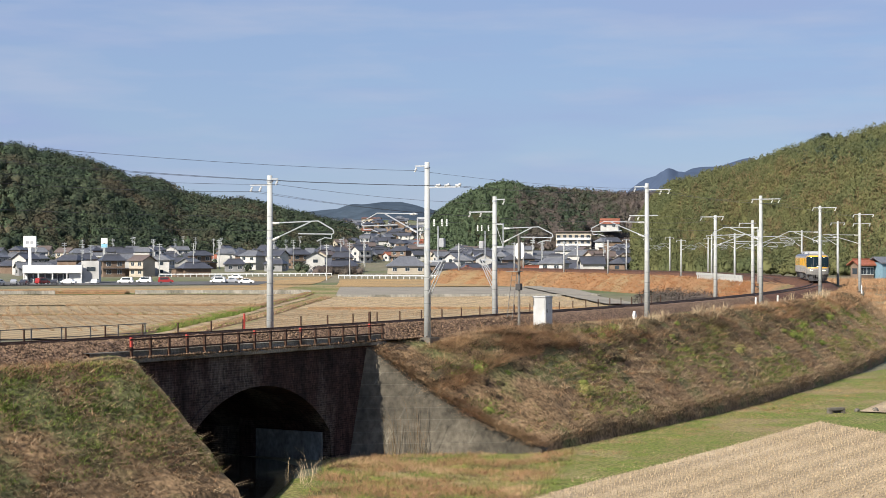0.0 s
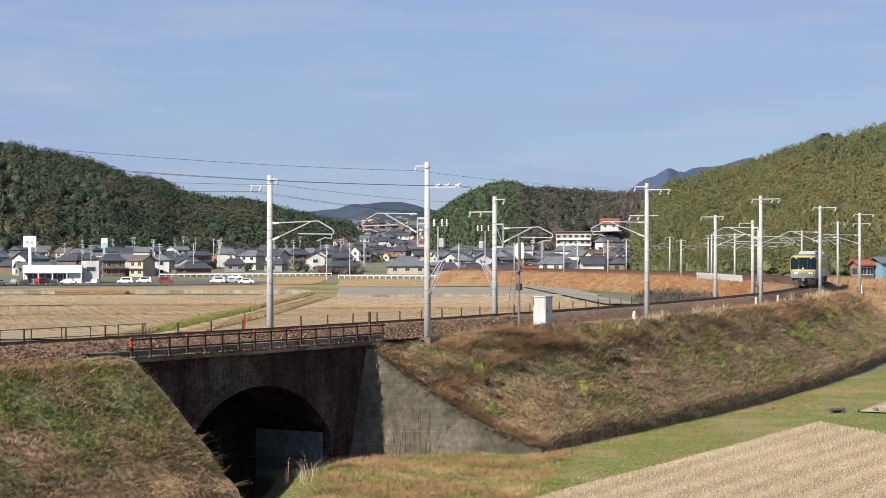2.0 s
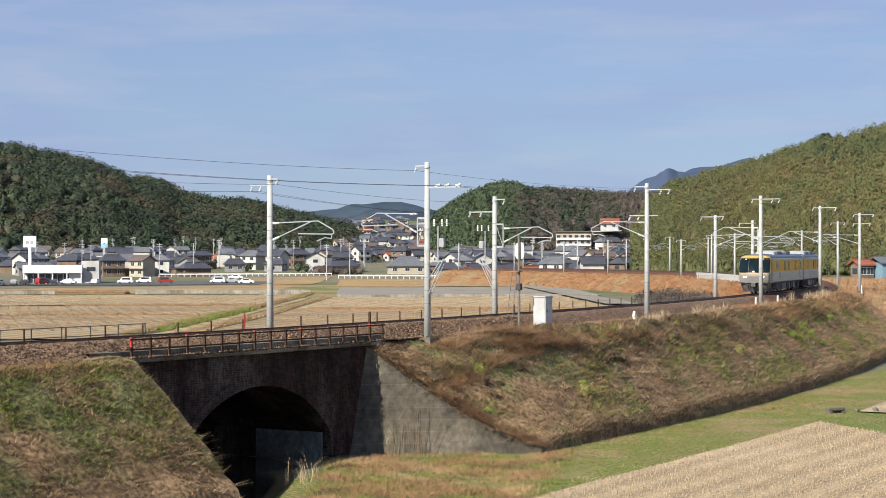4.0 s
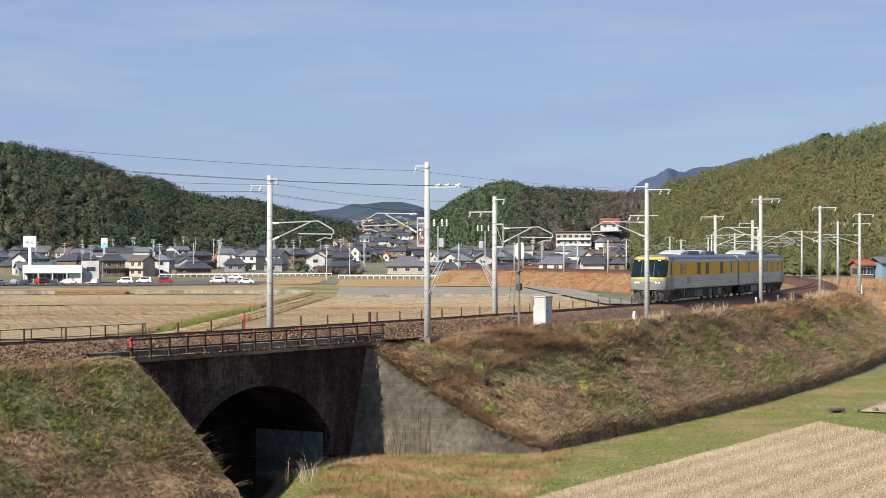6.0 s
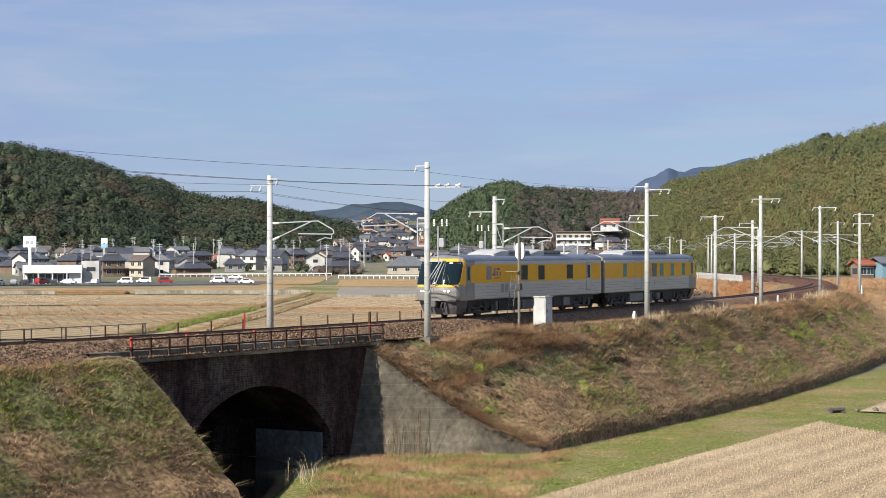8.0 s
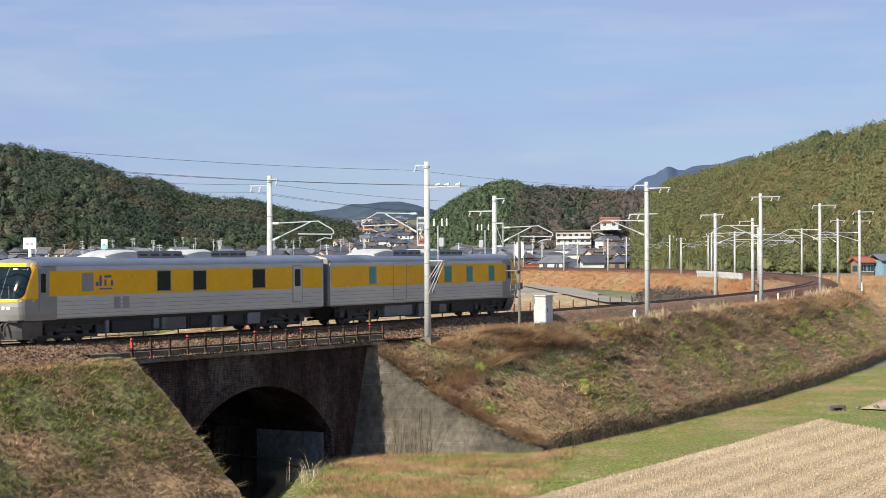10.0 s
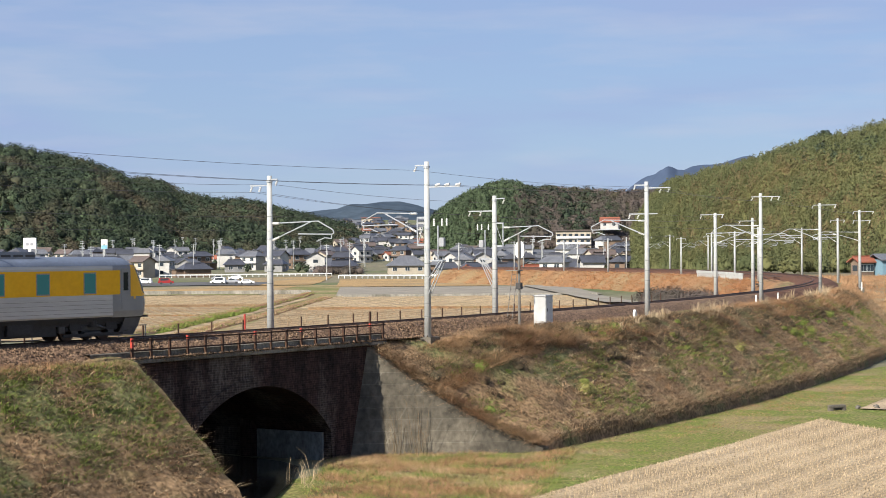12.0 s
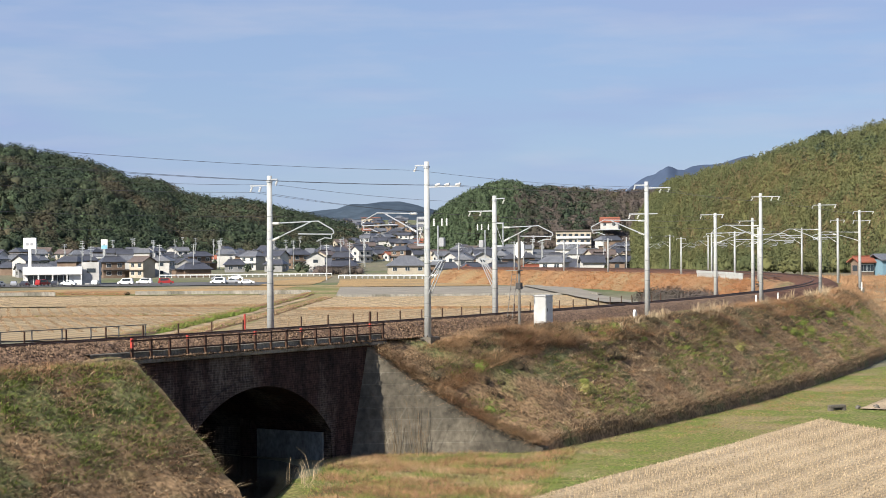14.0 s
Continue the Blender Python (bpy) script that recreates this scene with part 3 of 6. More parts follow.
def hills():
    left = [(-0.291, 0.069), (-0.2438, 0.0626), (-0.2285, 0.0593), (-0.2142, 0.0556), (-0.1973, 0.051), (-0.1846, 0.0459), (-0.1763, 0.042), (-0.1665, 0.0435), (-0.1595, 0.0425), (-0.1525, 0.0386), (-0.1397, 0.0344),
            (-0.1229, 0.031), (-0.1088, 0.0303), (-0.0961, 0.0264), (-0.0834, 0.0234), (-0.0735, 0.0217), (-0.0608, 0.0181), (-0.0525, 0.0162), (-0.0455, 0.009)]
    _, sl = hill_mesh("hill", crest(left, [1000 + 11 * i for i in range(19)], 3.6), 190, "wooded hill above the village", LOAM)
    crowns("hill_woods", on_slope(sl, 3200, 1.6, 5.2, 11, 0.0, 1.0, 0.02, 1.0), 0.72, 70, WOOD_DARK, "dense evergreen winter woods on a hillside", 1.15)
    crowns("hill_woods", on_slope(sl, 560, 1.8, 4.2, 19, 0.0, 0.8), 0.7, 70, WOOD_GROVE, "lighter green trees among the hillside woods", 1.25)
    mid = [(-0.0092, 0.0158), (-0.0029, 0.0228), (0.0051, 0.0278), (0.0146, 0.0335), (0.0306, 0.0384), (0.0417, 0.0377), (0.0496, 0.0357), (0.064, 0.0382), (0.0815, 0.0374), (0.0974, 0.0369), (0.1165, 0.0362), (0.1324, 0.0338), (0.1515, 0.0273)]
    _, sm = hill_mesh("hill", crest(mid, [930 + 4 * i for i in range(13)], 3.4), 150, "low wooded hill behind the village", LOAM)
    crowns("hill_woods", on_slope(sm, 1350, 1.4, 3.4, 12, 0.0, 1.0, 0.40, 1.0), 0.5, 76, WOOD_BARE, "grey-brown bare winter woods on a hilltop", 1.1)
    crowns("hill_woods", on_slope(sm, 330, 1.6, 3.6, 17, 0.75, 1.02, 0.12, 0.5), 0.55, 70, WOOD_BARE, "leafless trees along the hill's crest", 1.0)
    crowns("hill_woods", on_slope(sm, 200, 1.8, 3.8, 18, 0.25, 1.0, 0.45, 0.75), 0.75, 70, WOOD_DARK, "dark evergreens among bare trees", 1.2)
    crowns("hill_woods", on_slope(sm, 1100, 1.0, 2.2, 14, 0.0, 0.9, 0.0, 0.46), 0.6, 52, WOOD_GROVE, "green bamboo grove on the hill's flank", 2.2, 0.9)
    right = [(0.1069, 0.0149), (0.1165, 0.0307), (0.126, 0.0383), (0.1356, 0.0408), (0.1451, 0.0426), (0.1521, 0.0451), (0.1642, 0.0469), (0.177, 0.05), (0.1897, 0.055), (0.2024, 0.0587), (0.2151, 0.0614), (0.2311, 0.0655), (0.2495, 0.0711), (0.2788, 0.0772), (0.3234, 0.08)]
    _, sr = hill_mesh("hill", crest(right, [690 - 13 * i for i in range(15)], 3.6), 170, "steep hill of bamboo and broadleaf trees", LOAM, foot=-2)
    crowns("hill_woods", on_slope(sr, 3800, 0.8, 1.7, 13, 0.0, 1.0, 0.0, 0.92), 0.30, 118, WOOD_LIGHT, "sunlit yellow-green bamboo woods on a steep hillside", 3.0, 1.2)
    crowns("hill_woods", on_slope(sr, 620, 0.8, 1.7, 21, 0.05, 0.6, 0.2, 0.9), 0.29, 110, WOOD_RUSSET, "russet-tinged bamboo low on the hillside", 2.8, 1.1)
    crowns("hill_woods", on_slope(sr, 150, 1.6, 3.0, 20, 0.55, 1.0, 0.62, 1.0), 0.5, 110, WOOD_DARK, "dark broadleaf trees standing among bamboo", 1.0)
    crowns("crest_tree", [(0.2123 * 560 + dx, 556 + dy, EYE_Z + 0.0635 * 556 + dz, r) for dx, dy, dz, r in ((0, 0, 0, 2.6), (2.6, 1, -0.4, 2.2), (-2.8, 0, -1.0, 2.0), (4.6, 2, -1.4, 1.8), (1.2, 0, 0.9, 1.8))], 0.42, 170, WOOD_DARK, "round dark broadleaf tree on the skyline", 0.9)
    for pts, d, lab in (([(-0.0968, 0.0165), (-0.0777, 0.0237), (-0.0649, 0.0249), (-0.0554, 0.0257), (-0.0426, 0.0282), (-0.0331, 0.0291), (-0.0236, 0.029), (-0.014, 0.0267), (-0.0013, 0.0221), (0.0146, 0.0156)], 3000, "distant mountain ridge tinted blue-grey with haze"),
                        ([(0.1006, 0.0325), (0.1152, 0.0416), (0.1213, 0.0441), (0.1267, 0.0456), (0.1324, 0.0453), (0.1404, 0.0484), (0.1483, 0.0493), (0.1579, 0.0495), (0.1658, 0.051), (0.1738, 0.0523), (0.1801, 0.0513), (0.1961, 0.0492)], 4200, "far mountains tinted haze-blue on the horizon")):
        hill_mesh("mountain", crest(pts, [d] * len(pts)), 700, lab, FAR_HAZE if d > 3500 else NEAR_HAZE, foot=20)

hills()


# ---- fields and grass ----
def rows_mat(name, a, b, pitch, angle, c, broad=0.08):
    """Straw-coloured paddy with rows of stubble pitch metres apart."""
    m = mat(name, a, b, scale=broad, fine=5.0, grain=0.3, c=c, bump=0.04)
    n, l = m.node_tree.nodes, m.node_tree.links
    p = n["Principled BSDF"]
    tc, mp, wv, mr, mx = n.new("ShaderNodeTexCoord"), n.new("ShaderNodeMapping"), n.new("ShaderNodeTexWave"), n.new("ShaderNodeMapRange"), n.new("ShaderNodeMixRGB")
    mp.inputs["Rotation"].default_value = (0, 0, radians(angle))
    wv.inputs["Scale"].default_value = 0.314 / pitch
    wv.inputs["Distortion"].default_value, wv.inputs["Detail"].default_value, wv.inputs["Detail Scale"].default_value = 1.6, 3, 0.5
    mr.inputs["To Min"].default_value, mr.inputs["To Max"].default_value = 0.76, 1.12
    mx.blend_type = "MULTIPLY"
    mx.inputs["Fac"].default_value = 1.0
    old = p.inputs["Base Color"].links[0].from_socket
    l.new(tc.outputs["Object"], mp.inputs["Vector"])
    l.new(mp.outputs[0], wv.inputs["Vector"])
    l.new(wv.outputs["Fac"], mr.inputs["Value"])
    l.new(old, mx.inputs["Color1"])
    l.new(mr.outputs[0], mx.inputs["Color2"])
    l.new(mx.outputs[0], p.inputs["Base Color"])
    return m


ROW_ANGLE = math.degrees(math.atan2(33.2, 18.9))
STRAW = rows_mat("stubble_straw", (0.36, 0.28, 0.185), (0.30, 0.235, 0.15), 1.9, -ROW_ANGLE + 90, (0.40, 0.32, 0.22))
PADDY = rows_mat("far_paddy", (0.30, 0.225, 0.13), (0.215, 0.16, 0.092), 2.6, 17, (0.30, 0.235, 0.14), 0.11)
PADDY_PALE = rows_mat("far_paddy_pale", (0.36, 0.275, 0.165), (0.28, 0.21, 0.125), 3.2, -24, (0.27, 0.21, 0.125), 0.10)
PADDY_WARM = rows_mat("far_paddy_ochre", (0.36, 0.24, 0.11), (0.27, 0.19, 0.095), 4.0, 30, (0.25, 0.20, 0.12), 0.06)
TURF = mat("green_turf", (0.115, 0.145, 0.030), (0.165, 0.15, 0.055), scale=0.5, fine=5, bump=0.08, c=(0.21, 0.165, 0.085), grain=0.6)
ASPHALT = mat("worn_asphalt", (0.11, 0.108, 0.105), (0.085, 0.083, 0.08), scale=0.15, fine=3, grain=0.2)
PATH = mat("pale_lane", (0.26, 0.235, 0.19), (0.19, 0.172, 0.142), scale=0.2, fine=3, grain=0.15)
MARGIN = mat("margin_grass", (0.27, 0.205, 0.11), (0.19, 0.165, 0.075), scale=0.12, fine=2.0, bump=0.05, c=(0.13, 0.14, 0.045), grain=0.4)
DRY = leafy("dry_grass", (0.30, 0.205, 0.12), (0.20, 0.135, 0.08), (0.34, 0.25, 0.15), scale=0.8)
ORANGE = leafy("orange_grass", (0.315, 0.178, 0.090), (0.215, 0.122, 0.066), (0.36, 0.235, 0.13), scale=0.6)
FAR_TAWNY = leafy("russet_grass", (0.30, 0.14, 0.062), (0.24, 0.125, 0.062), (0.29, 0.18, 0.10), scale=0.12, island=0.2)
PALE = leafy("pale_straw", (0.35, 0.27, 0.17), (0.29, 0.22, 0.135), scale=0.6)
GREEN = leafy("green_weeds", (0.15, 0.185, 0.036), (0.10, 0.135, 0.03), (0.20, 0.185, 0.06), scale=0.5)
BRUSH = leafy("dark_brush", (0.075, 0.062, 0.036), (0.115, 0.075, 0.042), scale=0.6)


def sheet(name, corners, material, label, category, lift=0.1, cells=24):
    """A four-cornered patch that lies on the ground."""
    a, b, c, d = [np.array(p, float) for p in corners]
    u = np.linspace(0, 1, cells + 1)
    uu, vv = np.meshgrid(u, u)
    xy = (a * ((1 - uu) * (1 - vv))[..., None] + b * (uu * (1 - vv))[..., None] + c * (uu * vv)[..., None] + d * ((1 - uu) * vv)[..., None])
    z = ground_z(xy[..., 0], xy[..., 1]) + lift
    w = cells + 1
    verts = np.concatenate([xy.reshape(-1, 2), z.reshape(-1, 1)], 1)
    faces = [(j * w + i, j * w + i + 1, (j + 1) * w + i + 1, (j + 1) * w + i) for j in range(cells) for i in range(cells)]
    ob = solid(name, verts.tolist(), faces, material, smooth=True)
    return tagged(ob, label, category, kind="structure")


def tufts(name, spots, blades, material, label, lean=0.45, width=0.05, droop=0.0, fine=False):
    """Grass: spots are rows of (x, y, z, height, spread); each tuft has that many thin bent blades."""
    rng = np.random.default_rng(len(spots) * 7 + blades)
    spots = np.asarray(spots, float)
    r = np.repeat(spots, blades, 0)
    n = len(r)
    ang = rng.random(n) * 2 * math.pi
    out = np.stack([np.cos(ang), np.sin(ang), np.zeros(n)], 1)
    across = np.stack([-np.sin(ang + rng.normal(size=n)), np.cos(ang + rng.normal(size=n)), np.zeros(n)], 1)
    base = r[:, :3] + out * (r[:, 4] * rng.random(n) * 0.8)[:, None]
    h = r[:, 3] * (0.45 + 0.7 * rng.random(n))
    w = width * (0.6 + 0.8 * rng.random(n))
    bend = lean * rng.random(n) * h
    up = np.array([0, 0, 1.0])
    midp = base + out * (bend * 0.4)[:, None] + up * (h * 0.6)[:, None]
    tip = base + out * (bend * 1.3)[:, None] + up * (h * (1 - droop * rng.random(n)))[:, None]
    half = across * (w / 2)[:, None]
    if fine:
        # short grass: each blade is a single sliver
        v = np.stack([base - half, base + half, tip], 1).reshape(-1, 3)
        me = bpy.data.meshes.new(name)
        me.vertices.add(len(v))
        me.vertices.foreach_set("co", v.ravel())
        me.loops.add(3 * n)
        me.loops.foreach_set("vertex_index", np.arange(3 * n))
        me.polygons.add(n)
        me.polygons.foreach_set("loop_start", np.arange(n) * 3)
        me.update(calc_edges=True)
        me.materials.append(material)
        return tagged(new(name, me), label, "grass", kind="stuff")
    v = np.stack([base - half, base + half, midp + half * 0.8, midp - half * 0.8, tip], 1).reshape(-1, 3)
    k = np.arange(n)[:, None] * 5
    quads = (k + np.array([0, 1, 2, 3])).ravel()
    tris = (k + np.array([3, 2, 4])).ravel()
    me = bpy.data.meshes.new(name)
    me.vertices.add(len(v))
    me.vertices.foreach_set("co", v.ravel())
    loops = np.concatenate([quads, tris])
    me.loops.add(len(loops))
    me.loops.foreach_set("vertex_index", loops)
    me.polygons.add(2 * n)
    me.polygons.foreach_set("loop_start", np.concatenate([np.arange(n) * 4, 4 * n + np.arange(n) * 3]))
    me.update(calc_edges=True)
    me.materials.append(material)
    return tagged(new(name, me), label, "grass", kind="stuff")


BANK_N, BANK_Z = [b[0] for b in BANK], [b[1] for b in BANK]


def on_bank(count, seed, s0, s1, n0, n1, h0, h1, spread, patch=0.0, size=6.0, shift=0.0):
    """Spots on the embankment's near side; patch > 0 keeps them to irregular patches."""
    rng = np.random.default_rng(seed)
    out = []
    for _ in range(count * 12):
        if len(out) >= count:
            break
        s, n = s0 + (s1 - s0) * rng.random(), n0 + (n1 - n0) * rng.random()
        if s < 150 and s > 143.4 - max(0, (n - 2.7) * 0.54) - 0.3:
            continue
        if patch and noise.noise((s / size / 2.2 + shift, n / size * 1.5, seed * 0.37)) < patch + rng.normal() * 0.14:
            continue
        z = float(np.interp(n, BANK_N, BANK_Z))
        if 129 < s < 150 and n > 2.7:
            w = float(smooth(s + (n - 2.7) * 0.54, 129.8, 143.8))
            z += (min(z, wing_z(n) + 0.12) - z) * w ** 3
        p = on_line(s, n, z - 0.05)
        out.append((p.x, p.y, p.z, h0 + (h1 - h0) * rng.random(), spread))
    return out


def on_ground(count, seed, corners, h0, h1, spread, patch=0.0, size=6.0):
    rng = np.random.default_rng(seed)
    a, b, c, d = [np.array(p, float) for p in corners]
    u, v = rng.random(count * 3)[:, None], rng.random(count * 3)[:, None]
    xy = a * (1 - u) * (1 - v) + b * u * (1 - v) + c * u * v + d * (1 - u) * v
    keep = [i for i in range(len(xy)) if not patch or noise.noise((xy[i, 0] / size, xy[i, 1] / size, seed)) > patch + rng.normal() * 0.14][:count]
    xy = xy[keep]
    z = ground_z(xy[:, 0], xy[:, 1])
    h = h0 + (h1 - h0) * rng.random(len(xy))
    return np.column_stack([xy, z, h, np.full(len(xy), spread)])


def fields():
    # near paddies with their stubble
    corner = np.array((22.9, 108.3))
    along = np.array((18.9, 33.2)) / math.hypot(18.9, 33.2)
    right = np.array((2.3, -7.0)) / math.hypot(2.3, 7.0)
    quad = [corner - along * 75, corner, corner + right * 55, corner - along * 75 + np.array((60, -30))]
    sheet("rice_field", quad, STRAW, "harvested paddy with rows of pale rice stubble", "field", 0.12, 60)
    quad2 = [(27.0, 115.6), (33.5, 129), (75, 125), (60, 95)]
    sheet("rice_field", quad2, STRAW, "harvested paddy with pale rice stubble", "field", 0.14, 20)
    sheet("grass_verge", [(-20, 60), (50, 176), (62, 168), (0, 52)], TURF, "short green grass strip along the embankment foot", "grass", 0.05, 40)
    # stubble tufts in rows
    rng = np.random.default_rng(5)
    side = np.array((along[1], -along[0]))
    spots = []
    for i in range(150):
        for j in range(260):
            q = corner + side * (0.15 + i * 0.32) - along * (j * 0.17 + rng.random() * 0.06) + side * rng.normal() * 0.03
            rel = q - corner
            if rel @ np.array((-right[1], right[0])) > 0.1 or q[1] < 69 or q[0] > 0.27 * q[1]:
                continue
            spots.append((q[0], q[1], 0.0, 0.09 + 0.08 * rng.random(), 0.06))
    spots = np.array(spots)
    spots[:, 2] = ground_z(spots[:, 0], spots[:, 1]) + 0.1
    tufts("rice_stubble", spots, 5, PALE, "cut rice stubble in straight rows", 0.4, 0.022)
    # far paddies
    for c, m in (([(-150, 172), (-31.5, 172), (-29.5, 281), (-150, 281)], PADDY), ([(-150, 287), (-29.5, 287), (-29, 362), (-150, 362)], PADDY_PALE),
                 ([(-24, 150), (30, 165), (30, 262), (-22, 262)], PADDY), ([(-22, 265), (30, 265), (30, 340), (-21, 340)], PADDY_PALE), ([(-150, 376), (-38, 376), (-38, 470), (-62, 470)], PADDY_WARM),
                 ([(-60, 480), (-36, 480), (-36, 575), (-70, 565)], PADDY_WARM), ([(-27, 446), (14, 446), (8, 540), (-32, 552)], PADDY_WARM)):
        sheet("rice_field", c, m, "straw-coloured harvested rice paddy", "field", 0.14, 30)
    sheet("ditch_margin", [(-33, 165), (-19, 165), (-20, 475), (-39, 475)], MARGIN, "tan grass on both sides of the field ditch", "grass", 0.10, 40)
    rng = np.random.default_rng(61)

    def stubble(corners, heading, pitch, count):
        """Clumps of stubble standing in wavering rows."""
        a, b, c, d = [np.array(p, float) for p in corners]
        u, v = rng.random(count)[:, None], rng.random(count)[:, None]
        xy = a * (1 - u) * (1 - v) + b * u * (1 - v) + c * u * v + d * (1 - u) * v
        across = np.array((math.cos(heading), math.sin(heading)))
        off = xy @ across
        row = np.round(off / pitch) * pitch + rng.normal(size=count) * 0.12 + 0.5 * np.sin(xy[:, 1] / 23.0)
        xy = xy + (row - off)[:, None] * across
        return np.column_stack([xy, ground_z(xy[:, 0], xy[:, 1]) + 0.12, 0.10 + 0.16 * rng.random(count), np.full(count, 0.3)])
    left = [(-62, 190), (-33, 190), (-31, 280), (-80, 280)]
    back = [(-78, 288), (-31, 288), (-30, 360), (-96, 360)]
    rightf = [(-22, 168), (14, 178), (26, 262), (-21, 262)]
    rback = [(-21, 266), (24, 266), (27, 338), (-20, 338)]
    tufts("field_stubble", np.concatenate([stubble(left, 0.25, 1.5, 9000), stubble(rightf, -0.42, 1.5, 8000)]), 4, DRY, "cut rice stubble in long rows", 0.8, 0.06, 0.3, True)
    tufts("field_stubble", np.concatenate([stubble(back, -0.4, 2.4, 7000), stubble(rback, 0.2, 2.4, 4500)]), 4, PALE, "cut rice stubble in long rows", 0.8, 0.09, 0.3, True)
    tufts("field_weeds", np.concatenate([on_ground(2600, 62, left, 0.1, 0.3, 0.6, 0.12, 9), on_ground(1700, 63, rightf, 0.1, 0.3, 0.6, 0.15, 9)]), 6, BRUSH, "dark withered weeds among the stubble", 1.2, 0.07, 0.5, True)

    def bund(points, width, tall, label, seed, green=0.0):
        """A low earth ridge between paddies, with grass on it."""
        verts, faces, spots = [], [], []
        pts = np.array(points, float)
        dense = np.concatenate([pts[i] + (pts[i + 1] - pts[i]) * np.linspace(0, 1, 24, endpoint=False)[:, None] for i in range(len(pts) - 1)] + [pts[-1:]])
        r2 = np.random.default_rng(seed)
        for k, q in enumerate(dense):
            d = dense[min(k + 1, len(dense) - 1)] - dense[max(k - 1, 0)]
            side = np.array((-d[1], d[0])) / np.linalg.norm(d)
            for o, h in ((-1, -0.1), (-0.45, 1), (0.45, 1), (1, -0.1)):
                w = q + side * o * width * (0.85 + 0.3 * r2.random())
                verts.append((w[0], w[1], zg(*w) + 0.14 + h * tall * (0.8 + 0.4 * r2.random())))
            for _ in range(int(14 * width)):
                w = q + (dense[min(k + 1, len(dense) - 1)] - q) * r2.random() + side * width * r2.uniform(-0.9, 0.9)
                spots.append((w[0], w[1], zg(*w) + 0.1 + tall * 0.5, r2.uniform(0.15, 0.45), 0.4))
        for k in range(len(dense) - 1):
            for e in range(3):
                a = 4 * k + e
                faces.append((a, a + 1, a + 5, a + 4))
        tagged(solid("field_bund", verts, faces, TAWNY, smooth=True), label, "bund", kind="structure")
        spots = np.array(spots)
        pick = r2.random(len(spots)) < green
        for keep, m, lab in ((pick, GREEN, "green grass on a field bund"), (~pick, DRY, "dry grass on a field bund")):
            if keep.sum() > 3:
                tufts("bund_grass", spots[keep], 9, m, lab, 1.0, 0.07, 0.4, True)
    bund([(-60, 283.5), (-44, 284.5), (-30, 284)], 1.6, 0.25, "low earth ridge with pale dry grass between paddies", 71)
    bund([(-31.8, 170), (-30.4, 205), (-29.2, 240), (-28.0, 275), (-27.2, 320), (-27.5, 365)], 1.1, 0.45, "grassy bank of a field ditch", 72, 0.6)
    bund([(-26.5, 178), (-25.2, 205), (-23.6, 240), (-23.0, 285), (-21.5, 330)], 1.0, 0.3, "tan grass ridge beside a farm track", 73, 0.25)
    bund([(-20, 263.5), (5, 263), (28, 263.5)], 0.8, 0.3, "low earth ridge between paddies", 74, 0.1)
    bund([(-95, 371), (-80, 372), (-66, 371)], 2.6, 0.7, "scrubby brown bank beside the paddies", 75, 0.2)
    bund([(-62, 237), (-50, 240), (-33, 239)], 0.5, 0.15, "thin earth ridge between paddies", 76, 0.1)
    sheet("farm_track", [(-29.6, 175), (-27.4, 175), (-24.6, 330), (-26, 330)], PADDY_PALE, "pale earth farm track beside a ditch", "lane", 0.17, 24)
    tufts("ditch_grass", on_ground(1700, 31, [(-31.6, 186), (-29.4, 186), (-27.2, 262), (-29.0, 262)], 0.25, 0.9, 0.5, -0.12, 5), 16, GREEN, "tall green grass along a field ditch", 0.9, 0.08, 0.2, True)
    # these dark tufts stand in for the shadow side of the ditch
    tufts("ditch_grass", on_ground(500, 33, [(-29.9, 190), (-29.1, 190), (-27.0, 320), (-27.8, 320)], 0.3, 0.6, 0.4), 12, BRUSH, "dark grass colouring in the ditch's shadow", 0.9, 0.08, 0.2, True)
    sheet("farm_road", [(-21, 346), (31, 346), (30, 432), (-25.5, 440)], PATH, "pale grey asphalt farm road beyond the paddies", "road", 0.2, 20)
    sheet("grass_strip", [(-150, 364), (-38, 364), (-38, 374), (-150, 374)], TURF, "grassy strip beside the paddies", "grass", 0.18, 20)
    sheet("concrete_channel", [(19, 432), (23.5, 432), (31, 278), (25.5, 278)], PATH, "sloping grey concrete drainage channel", "channel", 0.45, 20)

fields()


